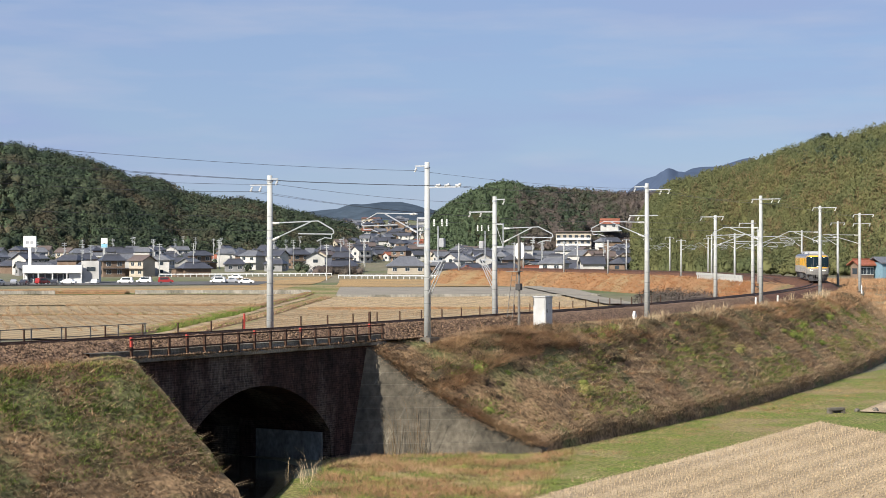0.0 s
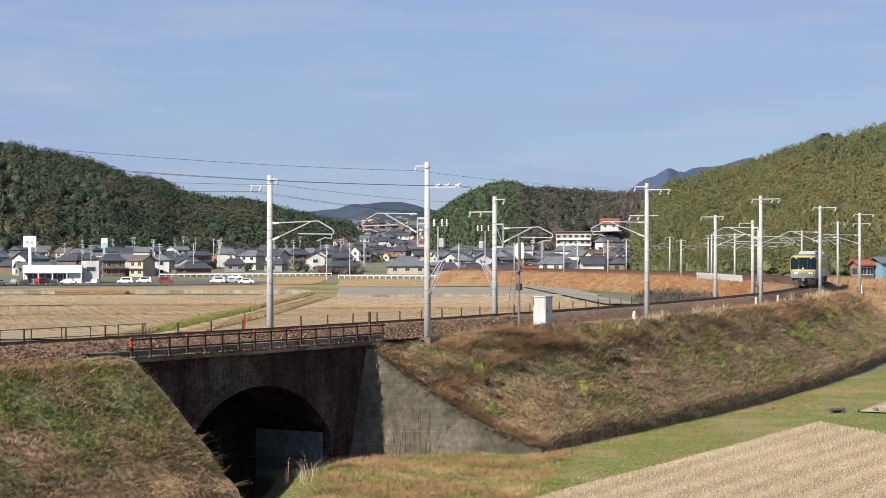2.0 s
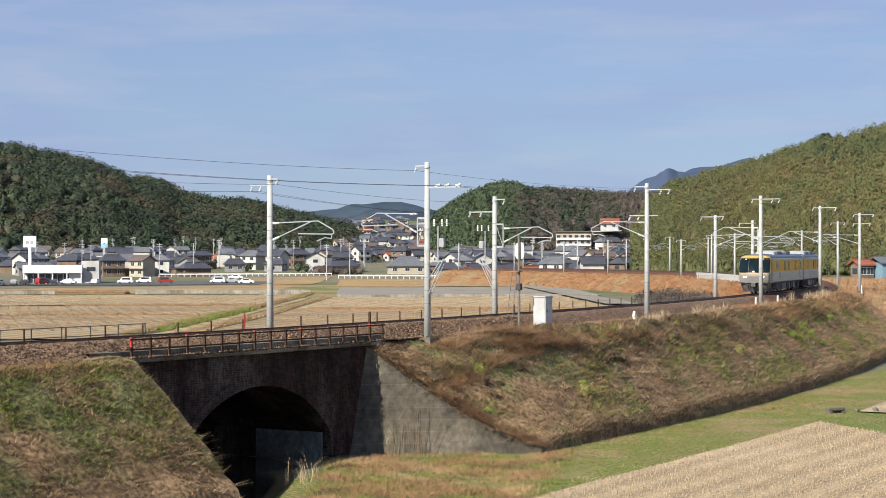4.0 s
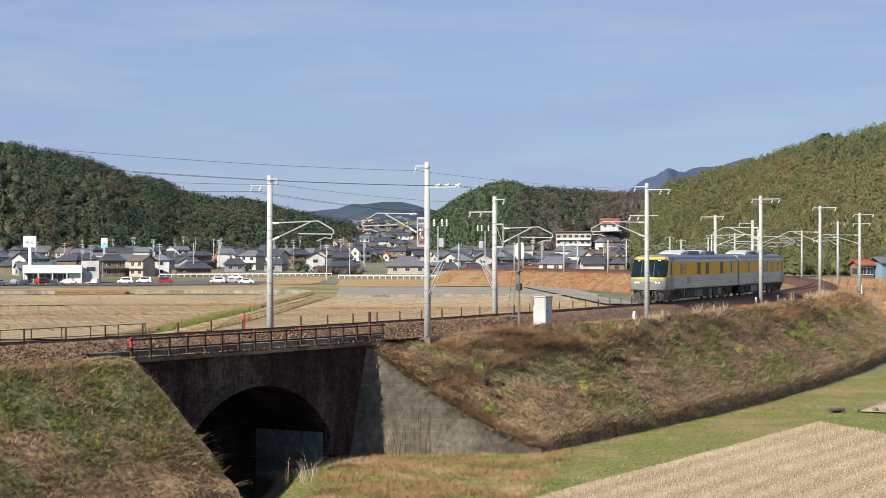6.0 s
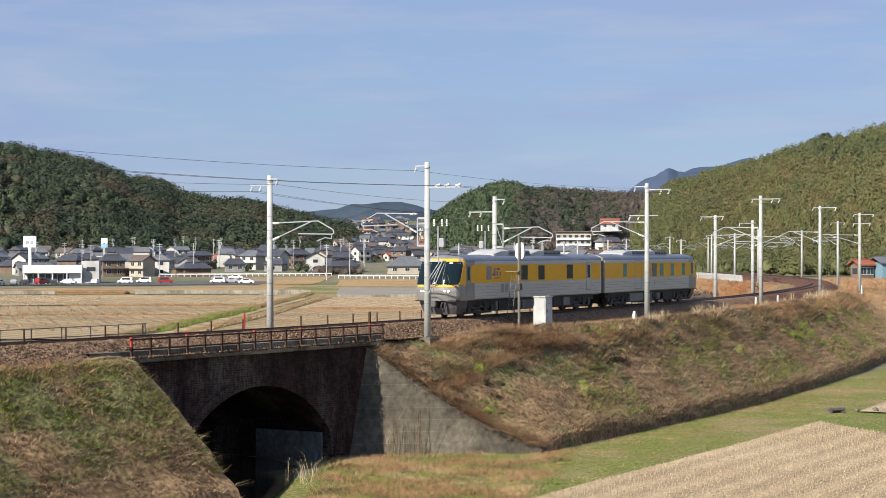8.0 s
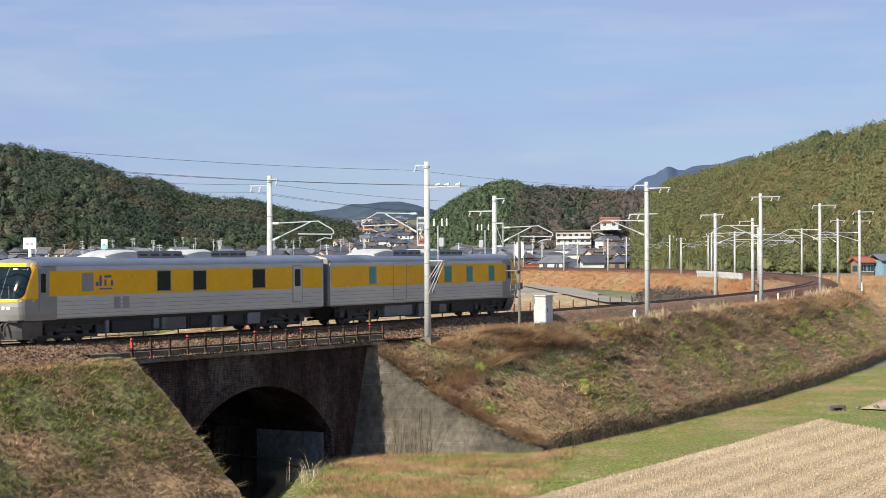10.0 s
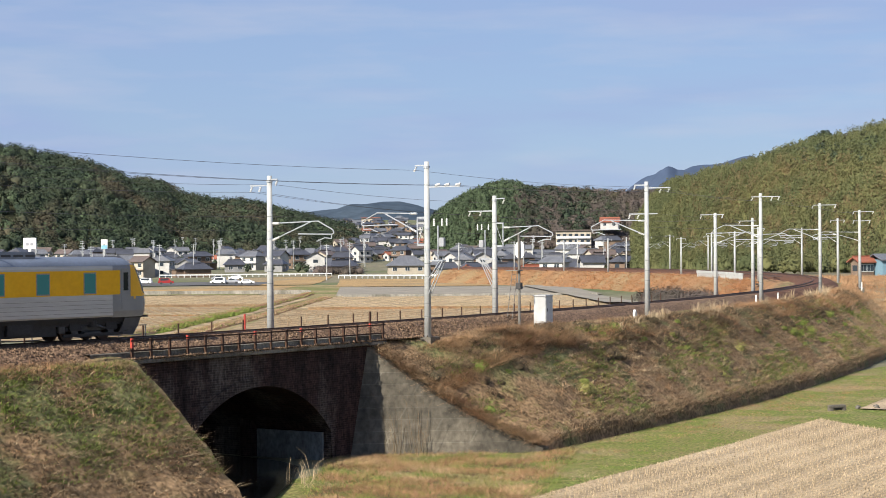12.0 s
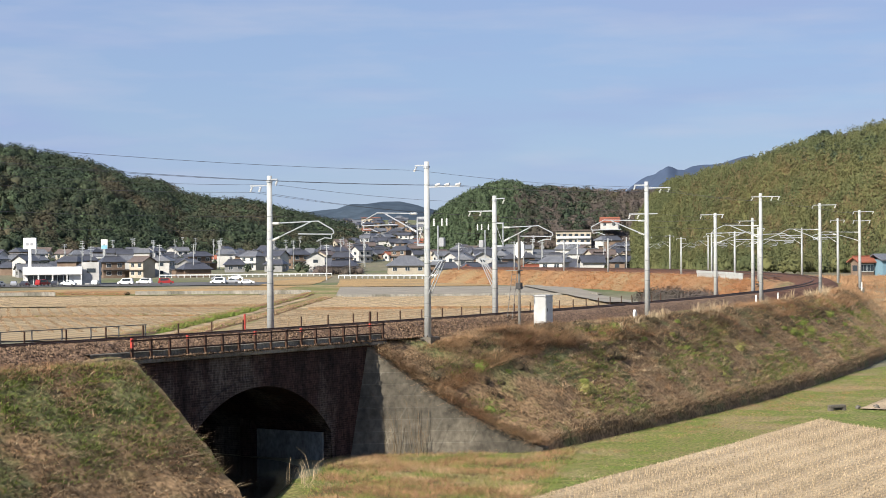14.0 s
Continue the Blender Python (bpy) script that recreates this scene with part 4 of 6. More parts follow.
def grasses():
    for seed, mtl, n, a, lab in ((1, DRY, 4600, 18, "short dry brown grass on the bank"), (16, ORANGE, 2000, 16, "short rust-brown grass on the bank"), (17, BRUSH, 900, 14, "dark withered stems matted on the bank"), (18, PALE, 1700, 14, "bleached grass on the bank")):
        tufts("dry_grass", on_bank(n, seed, 5, 143, 3.4, 10.3, 0.12, 0.42, 0.5), a, mtl, lab, 1.8, 0.034, 0.7, True)
        tufts("dry_grass", on_bank(n // 3, seed + 40, 163.5, 186, 3.0, 11, 0.1, 0.32, 0.45), a, mtl, lab, 1.7, 0.03, 0.65, True)
    tufts("straw_litter", on_bank(1500, 3, 5, 143, 4.6, 10.4, 0.12, 0.32, 0.6, 0.08, 4), 22, PALE, "cut straw lying on the bank", 3.6, 0.024, 0.9, True)
    tufts("straw_litter", on_bank(420, 4, 163.5, 184, 7.4, 11, 0.1, 0.28, 0.6, -0.1, 3), 30, PALE, "cut straw lying on the bank", 3.6, 0.022, 0.9, True)
    # bushy dry growth on the shoulder, in clumps with gaps
    tufts("orange_grass", on_bank(620, 5, 126, 142.8, 3.4, 5.8, 0.25, 0.75, 0.6, -0.02, 1.6), 60, ORANGE, "bushy orange-brown dry grass on the shoulder", 2.2, 0.018, 0.7, True)
    tufts("orange_grass", on_bank(640, 6, 20, 128, 3.2, 5.6, 0.25, 0.75, 0.6, 0.05, 2.4), 52, ORANGE, "bushy orange-brown dry grass on the shoulder", 2.1, 0.024, 0.7, True)
    tufts("shoulder_grass", on_bank(1500, 49, 10, 142.6, 2.75, 3.7, 0.08, 0.25, 0.35), 16, DRY, "short dry grass beside the ballast", 1.8, 0.026, 0.6, True)
    tufts("shoulder_grass", on_bank(900, 50, 10, 142.6, 2.75, 3.9, 0.1, 0.3, 0.35), 16, ORANGE, "short rusty grass beside the ballast", 1.8, 0.026, 0.6, True)
    tufts("orange_grass", on_bank(420, 7, -20, 60, 3.4, 6.0, 0.3, 0.75, 0.6), 14, ORANGE, "tall orange-brown dry grass on the shoulder", 0.9, 0.05, 0.4)
    tufts("orange_grass", on_bank(240, 8, 163.4, 182, 2.9, 4.6, 0.15, 0.4, 0.4, -0.05, 2), 24, ORANGE, "orange-brown dry grass by the track", 1.6, 0.022, 0.6, True)
    # dark stems colour in the shaded base of the bushy clumps
    tufts("dry_brush", on_bank(330, 45, 95, 142.8, 4.0, 6.6, 0.4, 0.9, 0.5, 0.02, 2, 3.0), 40, BRUSH, "tangled stems coloured as shade under the dry grass", 1.3, 0.02, 0.5, True)
    tufts("dry_brush", on_bank(260, 46, 30, 98, 4.0, 6.4, 0.4, 0.9, 0.5, 0.05, 3, 3.0), 34, BRUSH, "tangled stems coloured as shade under the dry grass", 1.3, 0.03, 0.5, True)
    tufts("pampas_grass", on_bank(16, 9, 90, 122, 3.8, 5.2, 0.7, 1.3, 0.35, -0.05, 2), 46, PALE, "tall pale pampas grass clumps", 0.7, 0.022, 0.3)
    tufts("pampas_grass", on_bank(16, 10, 40, 82, 3.6, 5.0, 0.7, 1.4, 0.4, -0.05, 2), 40, PALE, "tall pale pampas grass clumps", 0.6, 0.03, 0.25)
    tufts("green_weeds", on_bank(2600, 11, 30, 141, 4.4, 10.0, 0.15, 0.42, 0.35, 0.16, 3), 18, GREEN, "green weeds in patches on the bank", 1.5, 0.045, 0.5, True)
    tufts("green_weeds", on_bank(2600, 12, 163.5, 186, 3.8, 9.0, 0.1, 0.3, 0.35, -0.05, 2), 15, GREEN, "green weeds in patches on the bank", 1.5, 0.038, 0.5, True)
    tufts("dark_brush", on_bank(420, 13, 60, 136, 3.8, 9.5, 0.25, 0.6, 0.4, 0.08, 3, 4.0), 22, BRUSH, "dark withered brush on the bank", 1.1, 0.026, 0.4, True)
    tufts("bank_foot_grass", on_bank(2600, 14, 20, 141, 10.0, 10.5, 0.3, 0.6, 0.3), 7, BRUSH, "dark matted grass hanging at the bank's foot", 1.4, 0.031, 0.9, True)
    tufts("bank_foot_grass", on_bank(900, 47, 20, 141, 9.6, 10.4, 0.2, 0.45, 0.4, -0.05, 2), 16, DRY, "brown grass spilling over the bank's foot", 2.0, 0.028, 0.9, True)
    # low bushes and brambles on the upper bank, dark ones coloured as bush shadow
    rng = np.random.default_rng(51)
    for seed, mtl, count, n0, n1, lab in ((52, BRUSH, 110, 4.2, 7.0, "bramble thicket darkened as bush shadow on the bank"), (54, GREEN, 34, 4.6, 8.5, "green bramble leaves on the bank")):
        spots = [(x, y, z + 0.12, 0.25 + 0.5 * rng.random() ** 2) for x, y, z, _, _ in on_bank(count, seed, 60, 142, n0, n1, 0.3, 0.6, 0.4, 0.0, 2.5, 1.7)]
        crowns("bank_bushes", spots, 0.06, 260, mtl, lab, 0.8, 0.4)
    # growth spilling over the top of the wing wall
    rng = np.random.default_rng(48)
    edge = []
    for _ in range(760):
        n = 2.9 + 7.6 * rng.random()
        p = on_line(144.2 - 0.4 - (n - 2.7) * 0.50 + rng.normal() * 0.28, n, wing_z(n) + 0.1 + rng.normal() * 0.08)
        edge.append((p.x, p.y, p.z, 0.15 + 0.4 * rng.random(), 0.45))
    tufts("edge_growth", edge[:460], 26, ORANGE, "brown dry grass hanging over the wing wall", 2.2, 0.024, 1.6, True)
    tufts("edge_growth", edge[460:], 22, DRY, "dry stems hanging over the wing wall", 2.2, 0.022, 1.5, True)
    edge = []
    for _ in range(420):
        n = 2.9 + 6.6 * rng.random()
        p = on_line(163.4 + abs(rng.normal()) * 0.3, n, float(np.interp(n, BANK_N, BANK_Z)) + 0.02)
        edge.append((p.x, p.y, p.z, 0.08 + 0.14 * rng.random(), 0.25))
    tufts("edge_growth", edge[:240], 20, DRY, "dry grass along the top of the wing wall", 1.6, 0.026, 0.8, True)
    tufts("edge_growth", edge[240:], 18, GREEN, "green weeds along the top of the wing wall", 1.4, 0.026, 0.7, True)
    edge = []
    for _ in range(90):
        p = on_line(143.6 + 18.6 * rng.random(), 2.95, -0.8)
        edge.append((p.x, p.y, p.z, 0.1 + 0.2 * rng.random(), 0.35))
    tufts("coping_growth", edge, 12, BRUSH, "withered creeper along the bridge coping", 2.0, 0.018, 2.2, True)
    # verge at the foot, and the rough ground before the arch
    tufts("verge_grass", on_ground(8000, 21, [(-8, 70.5), (44, 161.5), (51, 157.5), (-1, 66)], 0.06, 0.18, 0.35), 11, GREEN, "short green grass on the verge", 1.3, 0.03, 0.3, True)
    tufts("verge_grass", on_ground(700, 29, [(-8, 70.5), (44, 161.5), (48, 159.5), (-4, 68.5)], 0.1, 0.3, 0.4, -0.05, 3), 16, ORANGE, "brown weeds along the verge", 1.8, 0.026, 0.5, True)
    tufts("verge_grass", on_ground(1500, 22, [(-8, 70.5), (44, 161.5), (51, 157.5), (-1, 66)], 0.1, 0.26, 0.4, 0.0, 5), 14, DRY, "dry grass on the verge", 1.9, 0.028, 0.5, True)
    tufts("rough_grass", on_ground(3300, 23, [(-5.8, 72), (-5.6, 90.0), (7, 94), (3, 72)], 0.15, 0.42, 0.4, -0.02, 2.6), 18, ORANGE, "orange dry grass before the bridge", 1.5, 0.024, 0.5, True)
    tufts("rough_grass", on_ground(2900, 24, [(-6.0, 72), (-5.8, 90.0), (7, 94), (4, 72)], 0.12, 0.35, 0.4, 0.0, 2.5), 16, GREEN, "yellow-green grass before the bridge", 1.5, 0.026, 0.5, True)
    tufts("rough_grass", on_ground(900, 30, [(-5.8, 72), (-5.6, 90.0), (7, 94), (4, 72)], 0.15, 0.4, 0.4, 0.05, 2.0), 16, BRUSH, "dark withered weeds before the bridge", 1.6, 0.026, 0.5, True)
    tufts("rough_grass", on_ground(600, 28, [(-6.8, 77), (-3.6, 91), (9, 94), (6, 76)], 0.12, 0.3, 0.5, 0.1, 2.0), 18, PALE, "pale straw before the bridge", 2.4, 0.022, 0.8, True)
    tufts("reeds", on_ground(7, 25, [(-7.6, 80), (-6.2, 83), (-4.4, 86), (-5.6, 80)], 0.8, 2.0, 0.5), 6, PALE, "dead pale reed stalks by the ditch", 0.8, 0.016, 0.1)
    tufts("dark_brush", on_bank(900, 15, 163.5, 186, 3.6, 9.5, 0.15, 0.45, 0.35, 0.0, 3), 12, BRUSH, "dark withered weeds on the bank", 1.6, 0.034, 0.6, True)
    tufts("orange_grass", on_ground(2600, 26, [(50, 195), (62, 190), (88, 320), (62, 320)], 0.3, 0.8, 0.8), 16, ORANGE, "tall orange-brown grass beside the curve", 1.1, 0.07, 0.4, True)
    tufts("creeper", on_ground(6, 27, [(-2.9, 90.9), (-0.8, 90.9), (-0.8, 90.5), (-2.9, 90.5)], 2.0, 4.6, 0.5), 14, BRUSH, "leafless creeper stems against the wing wall", 0.45, 0.014, 0.05)
    # far bank
    rng = np.random.default_rng(40)
    far = []
    for _ in range(3800):
        s, n = -286 + 256 * rng.random(), -16 + 8.6 * rng.random()
        z = float(np.interp(n, (-17, -13.5, -8.2, -7.2), (-6, -4.7, -1.0, -0.75)))
        p = on_line(s, n, z - 0.05)
        far.append((p.x, p.y, p.z, 0.2 + 0.5 * rng.random(), 1.0))
    tufts("orange_grass", far, 15, FAR_TAWNY, "orange-brown grass on the far bank", 1.3, 0.09, 0.5, True)


grasses()


def stones():
    """Loose ballast stones on the near shoulder of the track."""
    rng = np.random.default_rng(9)
    octa = np.array([(1, 0, 0), (-1, 0, 0), (0, 1, 0), (0, -1, 0), (0, 0, 1), (0, 0, -1)], float)
    tri = np.array([(0, 2, 4), (2, 1, 4), (1, 3, 4), (3, 0, 4), (2, 0, 5), (1, 2, 5), (3, 1, 5), (0, 3, 5)])
    verts, faces = [], []
    for i in range(9000):
        s, n = 122 + 64 * rng.random(), 0.8 + 2.3 * rng.random()
        z = float(np.interp(n, (1.2, 1.75, 2.15, 2.75, 3.2), (-0.09, -0.1, -0.34, -0.78, -0.74)))
        p = np.array(on_line(s, n, z)[:])
        verts.append(p + octa * (0.035 + 0.055 * rng.random()) * (0.6 + 0.8 * rng.random((6, 1))))
        faces.append(tri + 6 * i)
    ob = solid("ballast_stones", np.concatenate(verts).tolist(), np.concatenate(faces).tolist(), STONE)
    tagged(ob, "loose brown-grey crushed stones beside the rails", "ballast", kind="stuff")


STONE = mat("ballast_stone", (0.175, 0.118, 0.076), (0.10, 0.066, 0.045), scale=1.5, fine=20, island=0.55)
stones()


# ---- things along the line ----
def relay_cabinet():
    c = empty("relay_cabinet", line_pose(125.8, 3.25, -0.78), "white steel relay cabinet on a concrete plinth", "cabinet")
    part("plinth", boxes((-0.62, 0.62, -0.5, 0.5, -0.4, 0.12), bevel=0.03), CONCRETE, c)
    part("body", boxes((-0.5, 0.5, -0.4, 0.4, 0.12, 1.88), bevel=0.03), CABINET, c)
    part("lid", boxes((-0.56, 0.56, -0.46, 0.46, 1.86, 1.95), bevel=0.03), CABINET, c)
    part("door", boxes((-0.46, 0.46, 0.4, 0.43, 0.2, 1.8), bevel=0.01), CABINET, c)
    part("handle", boxes((0.3, 0.36, 0.43, 0.47, 0.95, 1.15)), DARK, c)
    part("label_plate", boxes((-0.15, -0.03, 0.43, 0.435, 1.45, 1.52), (0.0, 0.1, 0.43, 0.435, 1.45, 1.52)), GEAR_GREY, c)


CABINET = mat("cabinet_paint", (0.45, 0.46, 0.46), (0.38, 0.39, 0.39), rough=0.5, scale=1.5, c=(0.34, 0.34, 0.33), grain=0.1)
GEAR_GREY = mat("plate_grey", (0.3, 0.31, 0.33), (0.26, 0.27, 0.28), rough=0.5, scale=3)
PAINT_GREY = mat("signal_iron", (0.16, 0.15, 0.13), (0.11, 0.10, 0.09), rough=0.6, scale=3)
relay_cabinet()


def signal():
    s = empty("railway_signal", line_pose(127.5, 2.5, -0.8), "signal post seen from behind with a white oval backboard and ladder", "signal")
    bm = bmesh.new()
    tube(bm, (0, 0, -0.4), (0, 0, 5.7), 0.085, 0.075, 12)
    part("post", bm, PAINT_GREY, s)
    bm = bmesh.new()
    ring = [(0.31 * math.cos(2 * math.pi * i / 28), 0.36 * math.sin(2 * math.pi * i / 28)) for i in range(28)]
    for x in (-0.13, -0.1):
        for y, z in ring:
            bm.verts.new((x, y, 4.72 + z + (0.17 if z > 0 else -0.17)))
    bm.verts.ensure_lookup_table()
    bm.faces.new(bm.verts[:28])
    bm.faces.new(bm.verts[28:])
    for i in range(28):
        j = (i + 1) % 28
        bm.faces.new((bm.verts[i], bm.verts[j], bm.verts[28 + j], bm.verts[28 + i]))
    part("backboard", bm, WHITE, s, "white oval backboard")
    part("lamp_case", boxes((-0.5, -0.13, -0.16, 0.16, 4.3, 5.15), bevel=0.04), PAINT_GREY, s)
    part("junction_box", boxes((-0.16, 0.16, -0.16, 0.16, 2.35, 2.75), bevel=0.02), DARK, s)
    lad = part("ladder", tubes([(0.1, -0.85, 0), (0.0, -0.45, 3.5)], 0.022), PAINT_GREY, s)
    part("ladder_rail", tubes([(0.1, -0.5, 0), (0.0, -0.12, 3.5)], 0.022), PAINT_GREY, s)
    for i in range(11):
        z = 0.25 + 0.3 * i
        part("rung", tubes([(0.1 - 0.03 * z, -0.85 + 0.115 * z, z), (0.1 - 0.03 * z, -0.5 + 0.115 * z, z)], 0.016), PAINT_GREY, lad)
    part("platform", boxes((-0.3, 0.3, -0.75, 0.1, 3.45, 3.5)), PAINT_GREY, s)


signal()


def small_posts():
    # white marker stone and posts beside the track
    bm = bmesh.new()
    rows = [[bm.verts.new((x * w, y * 0.08, z)) for x, y in ((-1, -1), (1, -1), (1, 1), (-1, 1))] for w, z in ((0.2, 0), (0.18, 0.35), (0.02, 0.6))]
    for a, b in zip(rows[:-1], rows[1:]):
        for i in range(4):
            bm.faces.new((a[i], a[(i + 1) % 4], b[(i + 1) % 4], b[i]))
    bm.faces.new(rows[0])
    bm.faces.new(rows[-1])
    m = part("marker_stone", bm, WHITE)
    m.matrix_world = line_pose(111.5, 3.4, -0.78)
    tagged(m, "small white pointed lineside marker stone", "marker")
    first = None
    for s, n in ((78.5, 2.9), (17.0, 5.6), (69.5, 2.9)):
        if first is None:
            first = part("marker_post", boxes((-0.09, 0.09, -0.07, 0.07, -0.3, 0.75), bevel=0.02), WHITE)
            first.matrix_world = line_pose(s, n, -0.75)
            tagged(first, "short white lineside post", "post", "lineside posts")
        else:
            copy_thing(first, line_pose(s, n, -0.75))
    # wire fence behind the track
    f = empty("wire_fence", pose(0, 0, 0), "low rusty wire fence behind the track", "fence")
    for i in range(46):
        s = 84 + i * 2.6
        p = part("post", boxes((-0.03, 0.03, -0.03, 0.03, -0.95, 0.3)), RUST, f)
        p.matrix_world = line_pose(s, -3.9)
    g = empty("pipe_railing", pose(0, 0, 0), "thin grey pipe railing beyond the track", "railing")
    for i in range(14):
        p = part("post", boxes((-0.025, 0.025, -0.025, 0.025, -1.0, 0.33)), PAINT_GREY, g)
        p.matrix_world = line_pose(153.5 + i * 1.9, -4.4)
    for z in (0.3, -0.15):
        sweep("bar", [(-4.42, z - 0.02), (-4.38, z - 0.02), (-4.38, z + 0.02), (-4.42, z + 0.02), (-4.42, z - 0.02)], 153.4, 179, 1.5, PAINT_GREY, g)
    # red and white post in the field beyond
    x, y = -12.6, 112.5
    p = empty("boundary_pole", pose(x, y, -4.6), "thin red and grey boundary pole", "pole")
    part("shaft", tubes([(0, 0, 0), (0, 0, 4.1)], 0.06), PAINT_GREY, p)
    part("red_sleeve", tubes([(0, 0, 3.4), (0, 0, 4.6)], 0.075), RED, p, "red upper part")


small_posts()


def mast_gear():
    # working platform struts and transformer on two masts
    for m, k, z in ((MAST_B, 1, 4.2), (MAST_C, -1, 4.2)):
        for zz, yy in ((3.6, 1.05), (3.9, 0.9)):
            part("strut", tubes([(0.15, k * 0.15, 2.4 if zz < 3.7 else 3.2), (0.15, k * yy, z)], 0.03), STEEL, m)
            part("strut", tubes([(-0.15, k * 0.15, 2.4 if zz < 3.7 else 3.2), (-0.15, k * yy, z)], 0.03), STEEL, m)
        part("ladder_frame", boxes((-0.18, 0.18, k * 1.05 - 0.03, k * 1.05 + 0.03, z - 0.04, z + 0.04), (-0.03, 0.03, min(0, k * 1.1), max(0, k * 1.1), z - 0.04, z + 0.04)), STEEL, m)
        part("upright", boxes((-0.03, 0.03, k * 0.7 - 0.03, k * 0.7 + 0.03, z, z + 1.9)), STEEL, m)
        part("disconnector", boxes((-0.12, 0.12, k * 0.95 - 0.16, k * 0.95 + 0.16, z + 0.75, z + 1.25), bevel=0.03), GEAR_GREY, m, "grey switch box")
        for y in (0.45, 0.95, 1.25):
            bm = bmesh.new()
            for j in range(4):
                tube(bm, (0, k * y, z + 1.9 + 0.1 * j), (0, k * y, z + 1.98 + 0.1 * j), 0.055, 0.035, 10)
            part("insulator", bm, WHITE, m)
        # spacer frame that carries the bracket
        part("spacer_frame", boxes((-0.03, 0.03, -k * 0.62 - 0.03, -k * 0.62 + 0.03, 5.0, 6.6), (-0.03, 0.03, min(0, -k * 0.62), max(0, -k * 0.62), 6.5, 6.6), (-0.03, 0.03, min(0, -k * 0.62), max(0, -k * 0.62), 5.0, 5.1)), STEEL, m)
        part("spacer_brace", tubes([(0, -k * 0.1, 6.5), (0, -k * 0.6, 5.1)], 0.02), STEEL, m)


mast_gear()
MAST_L = mast(171.0, 3.0, 8.75, -3.0)
crossarm(MAST_L, 8.75 + 0.85 - 0.3, -0.4, 1.15, (0.95, 0.45))
crossarm(MAST_C, 6.5 + 0.85, -1.9, 0.1, (-1.8, -1.0))
crossarm(MAST_C, 7.3 + 0.85, 0.0, 0.75, (0.7,))
crossarm(MAST_E, 7.25 + 0.85 - 0.15, -1.4, 0.8, (-1.3, 0.7))
crossarm(MAST_G, 7.1 + 0.85 - 0.3, -1.4, 0.3, (-1.3,))
for i, (s, n, top) in enumerate([(-20, 3.2, 8.2), (-42, -6.8, 7.4), (-70, 3.2, 7.6), (-74, -7.4, 7.2), (-100, -7.4, 7.3), (-127, 3.2, 7.4), (-128, -7.4, 6.6), (-146, 3.2, 7.2), (-155, -7.4, 7.2), (-172, 3.2, 7.6), (-184, -7.4, 7.0), (-200, 3.2, 7.4), (-214, -7.4, 6.8), (-230, 3.2, 7.2), (-246, -7.4, 6.8), (-262, 3.2, 7.0), (-280, -7.4, 6.8)]):
    m = mast(s, n, top, -2.9 if n > 0 else 2.9)
    crossarm(m, top + 0.85 - 0.25, -1.0, 1.0, (-0.9, 0.9))


def wires():
    def run(name, label, stations, sag, r):
        """A wire hung from station to station, rows of (s, n, z)."""
        path = []
        for (s0, n0, z0), (s1, n1, z1) in zip(stations[:-1], stations[1:]):
            a, b = on_line(s0, n0, z0), on_line(s1, n1, z1)
            pts = [a.lerp(b, i / 8) - Vector((0, 0, sag * 4 * (i / 8) * (1 - i / 8))) for i in range(9)]
            path += pts if not path else pts[1:]
        verts, faces = [], []
        for k, p in enumerate(path):
            d = (path[min(k + 1, len(path) - 1)] - path[max(k - 1, 0)]).normalized()
            side = d.cross(Vector((0, 0, 1))).normalized() * r
            up = side.cross(d).normalized() * r
            verts += [p + side, p + up, p - side, p - up]
        for k in range(len(path) - 1):
            for e in range(4):
                faces.append((4 * k + e, 4 * k + (e + 1) % 4, 4 * k + 4 + (e + 1) % 4, 4 * k + 4 + e))
        tagged(solid(name, verts, faces, DARK), label, "wire")
    near = [202, 171, 139, 108, 77, 44]
    lab = "dark overhead feeder wire slung between masts"
    run("feeder_wire", lab, [(s, 2.3, 8.3) for s in near] + [(12, 4.5, 8.3)], 0.2, 0.008)
    run("feeder_wire", lab, [(s, 4.2, 7.42 if s > 110 else 8.0) for s in near] + [(12, 6.4, 8.1)], 0.2, 0.008)
    run("feeder_wire", lab, [(s, 4.9, 7.42 if s > 110 else 8.0) for s in near] + [(12, 6.9, 8.1)], 0.22, 0.008)
    far = [(197, 7.2, 7.5), (171, 7.2, 7.5), (145.2, 7.1, 7.45), (120, 6.2, 7.0), (95, 6.4, 7.0), (68.5, 6.7, 6.9), (50, 6.6, 6.8)]
    run("feeder_wire", lab, [(s, -4.2, a) for s, a, b in far], 0.2, 0.008)
    run("feeder_wire", lab, [(s, -3.6, a) for s, a, b in far], 0.24, 0.008)
    run("feeder_wire", lab, [(s, -2.5, b) for s, a, b in far], 0.2, 0.008)
    run("messenger_wire", "thin messenger wire above the track", [(s, 0, 5.75) for s in (202, 171, 145, 139, 120, 108, 77, 68, 50, 44, 12, -20, -70)], 0.15, 0.008)
    run("contact_wire", "thin contact wire above the track", [(s, 0, 4.95) for s in (202, 171, 145, 139, 120, 108, 77, 68, 50, 44, 12, -20, -70)], 0.02, 0.008)


wires()


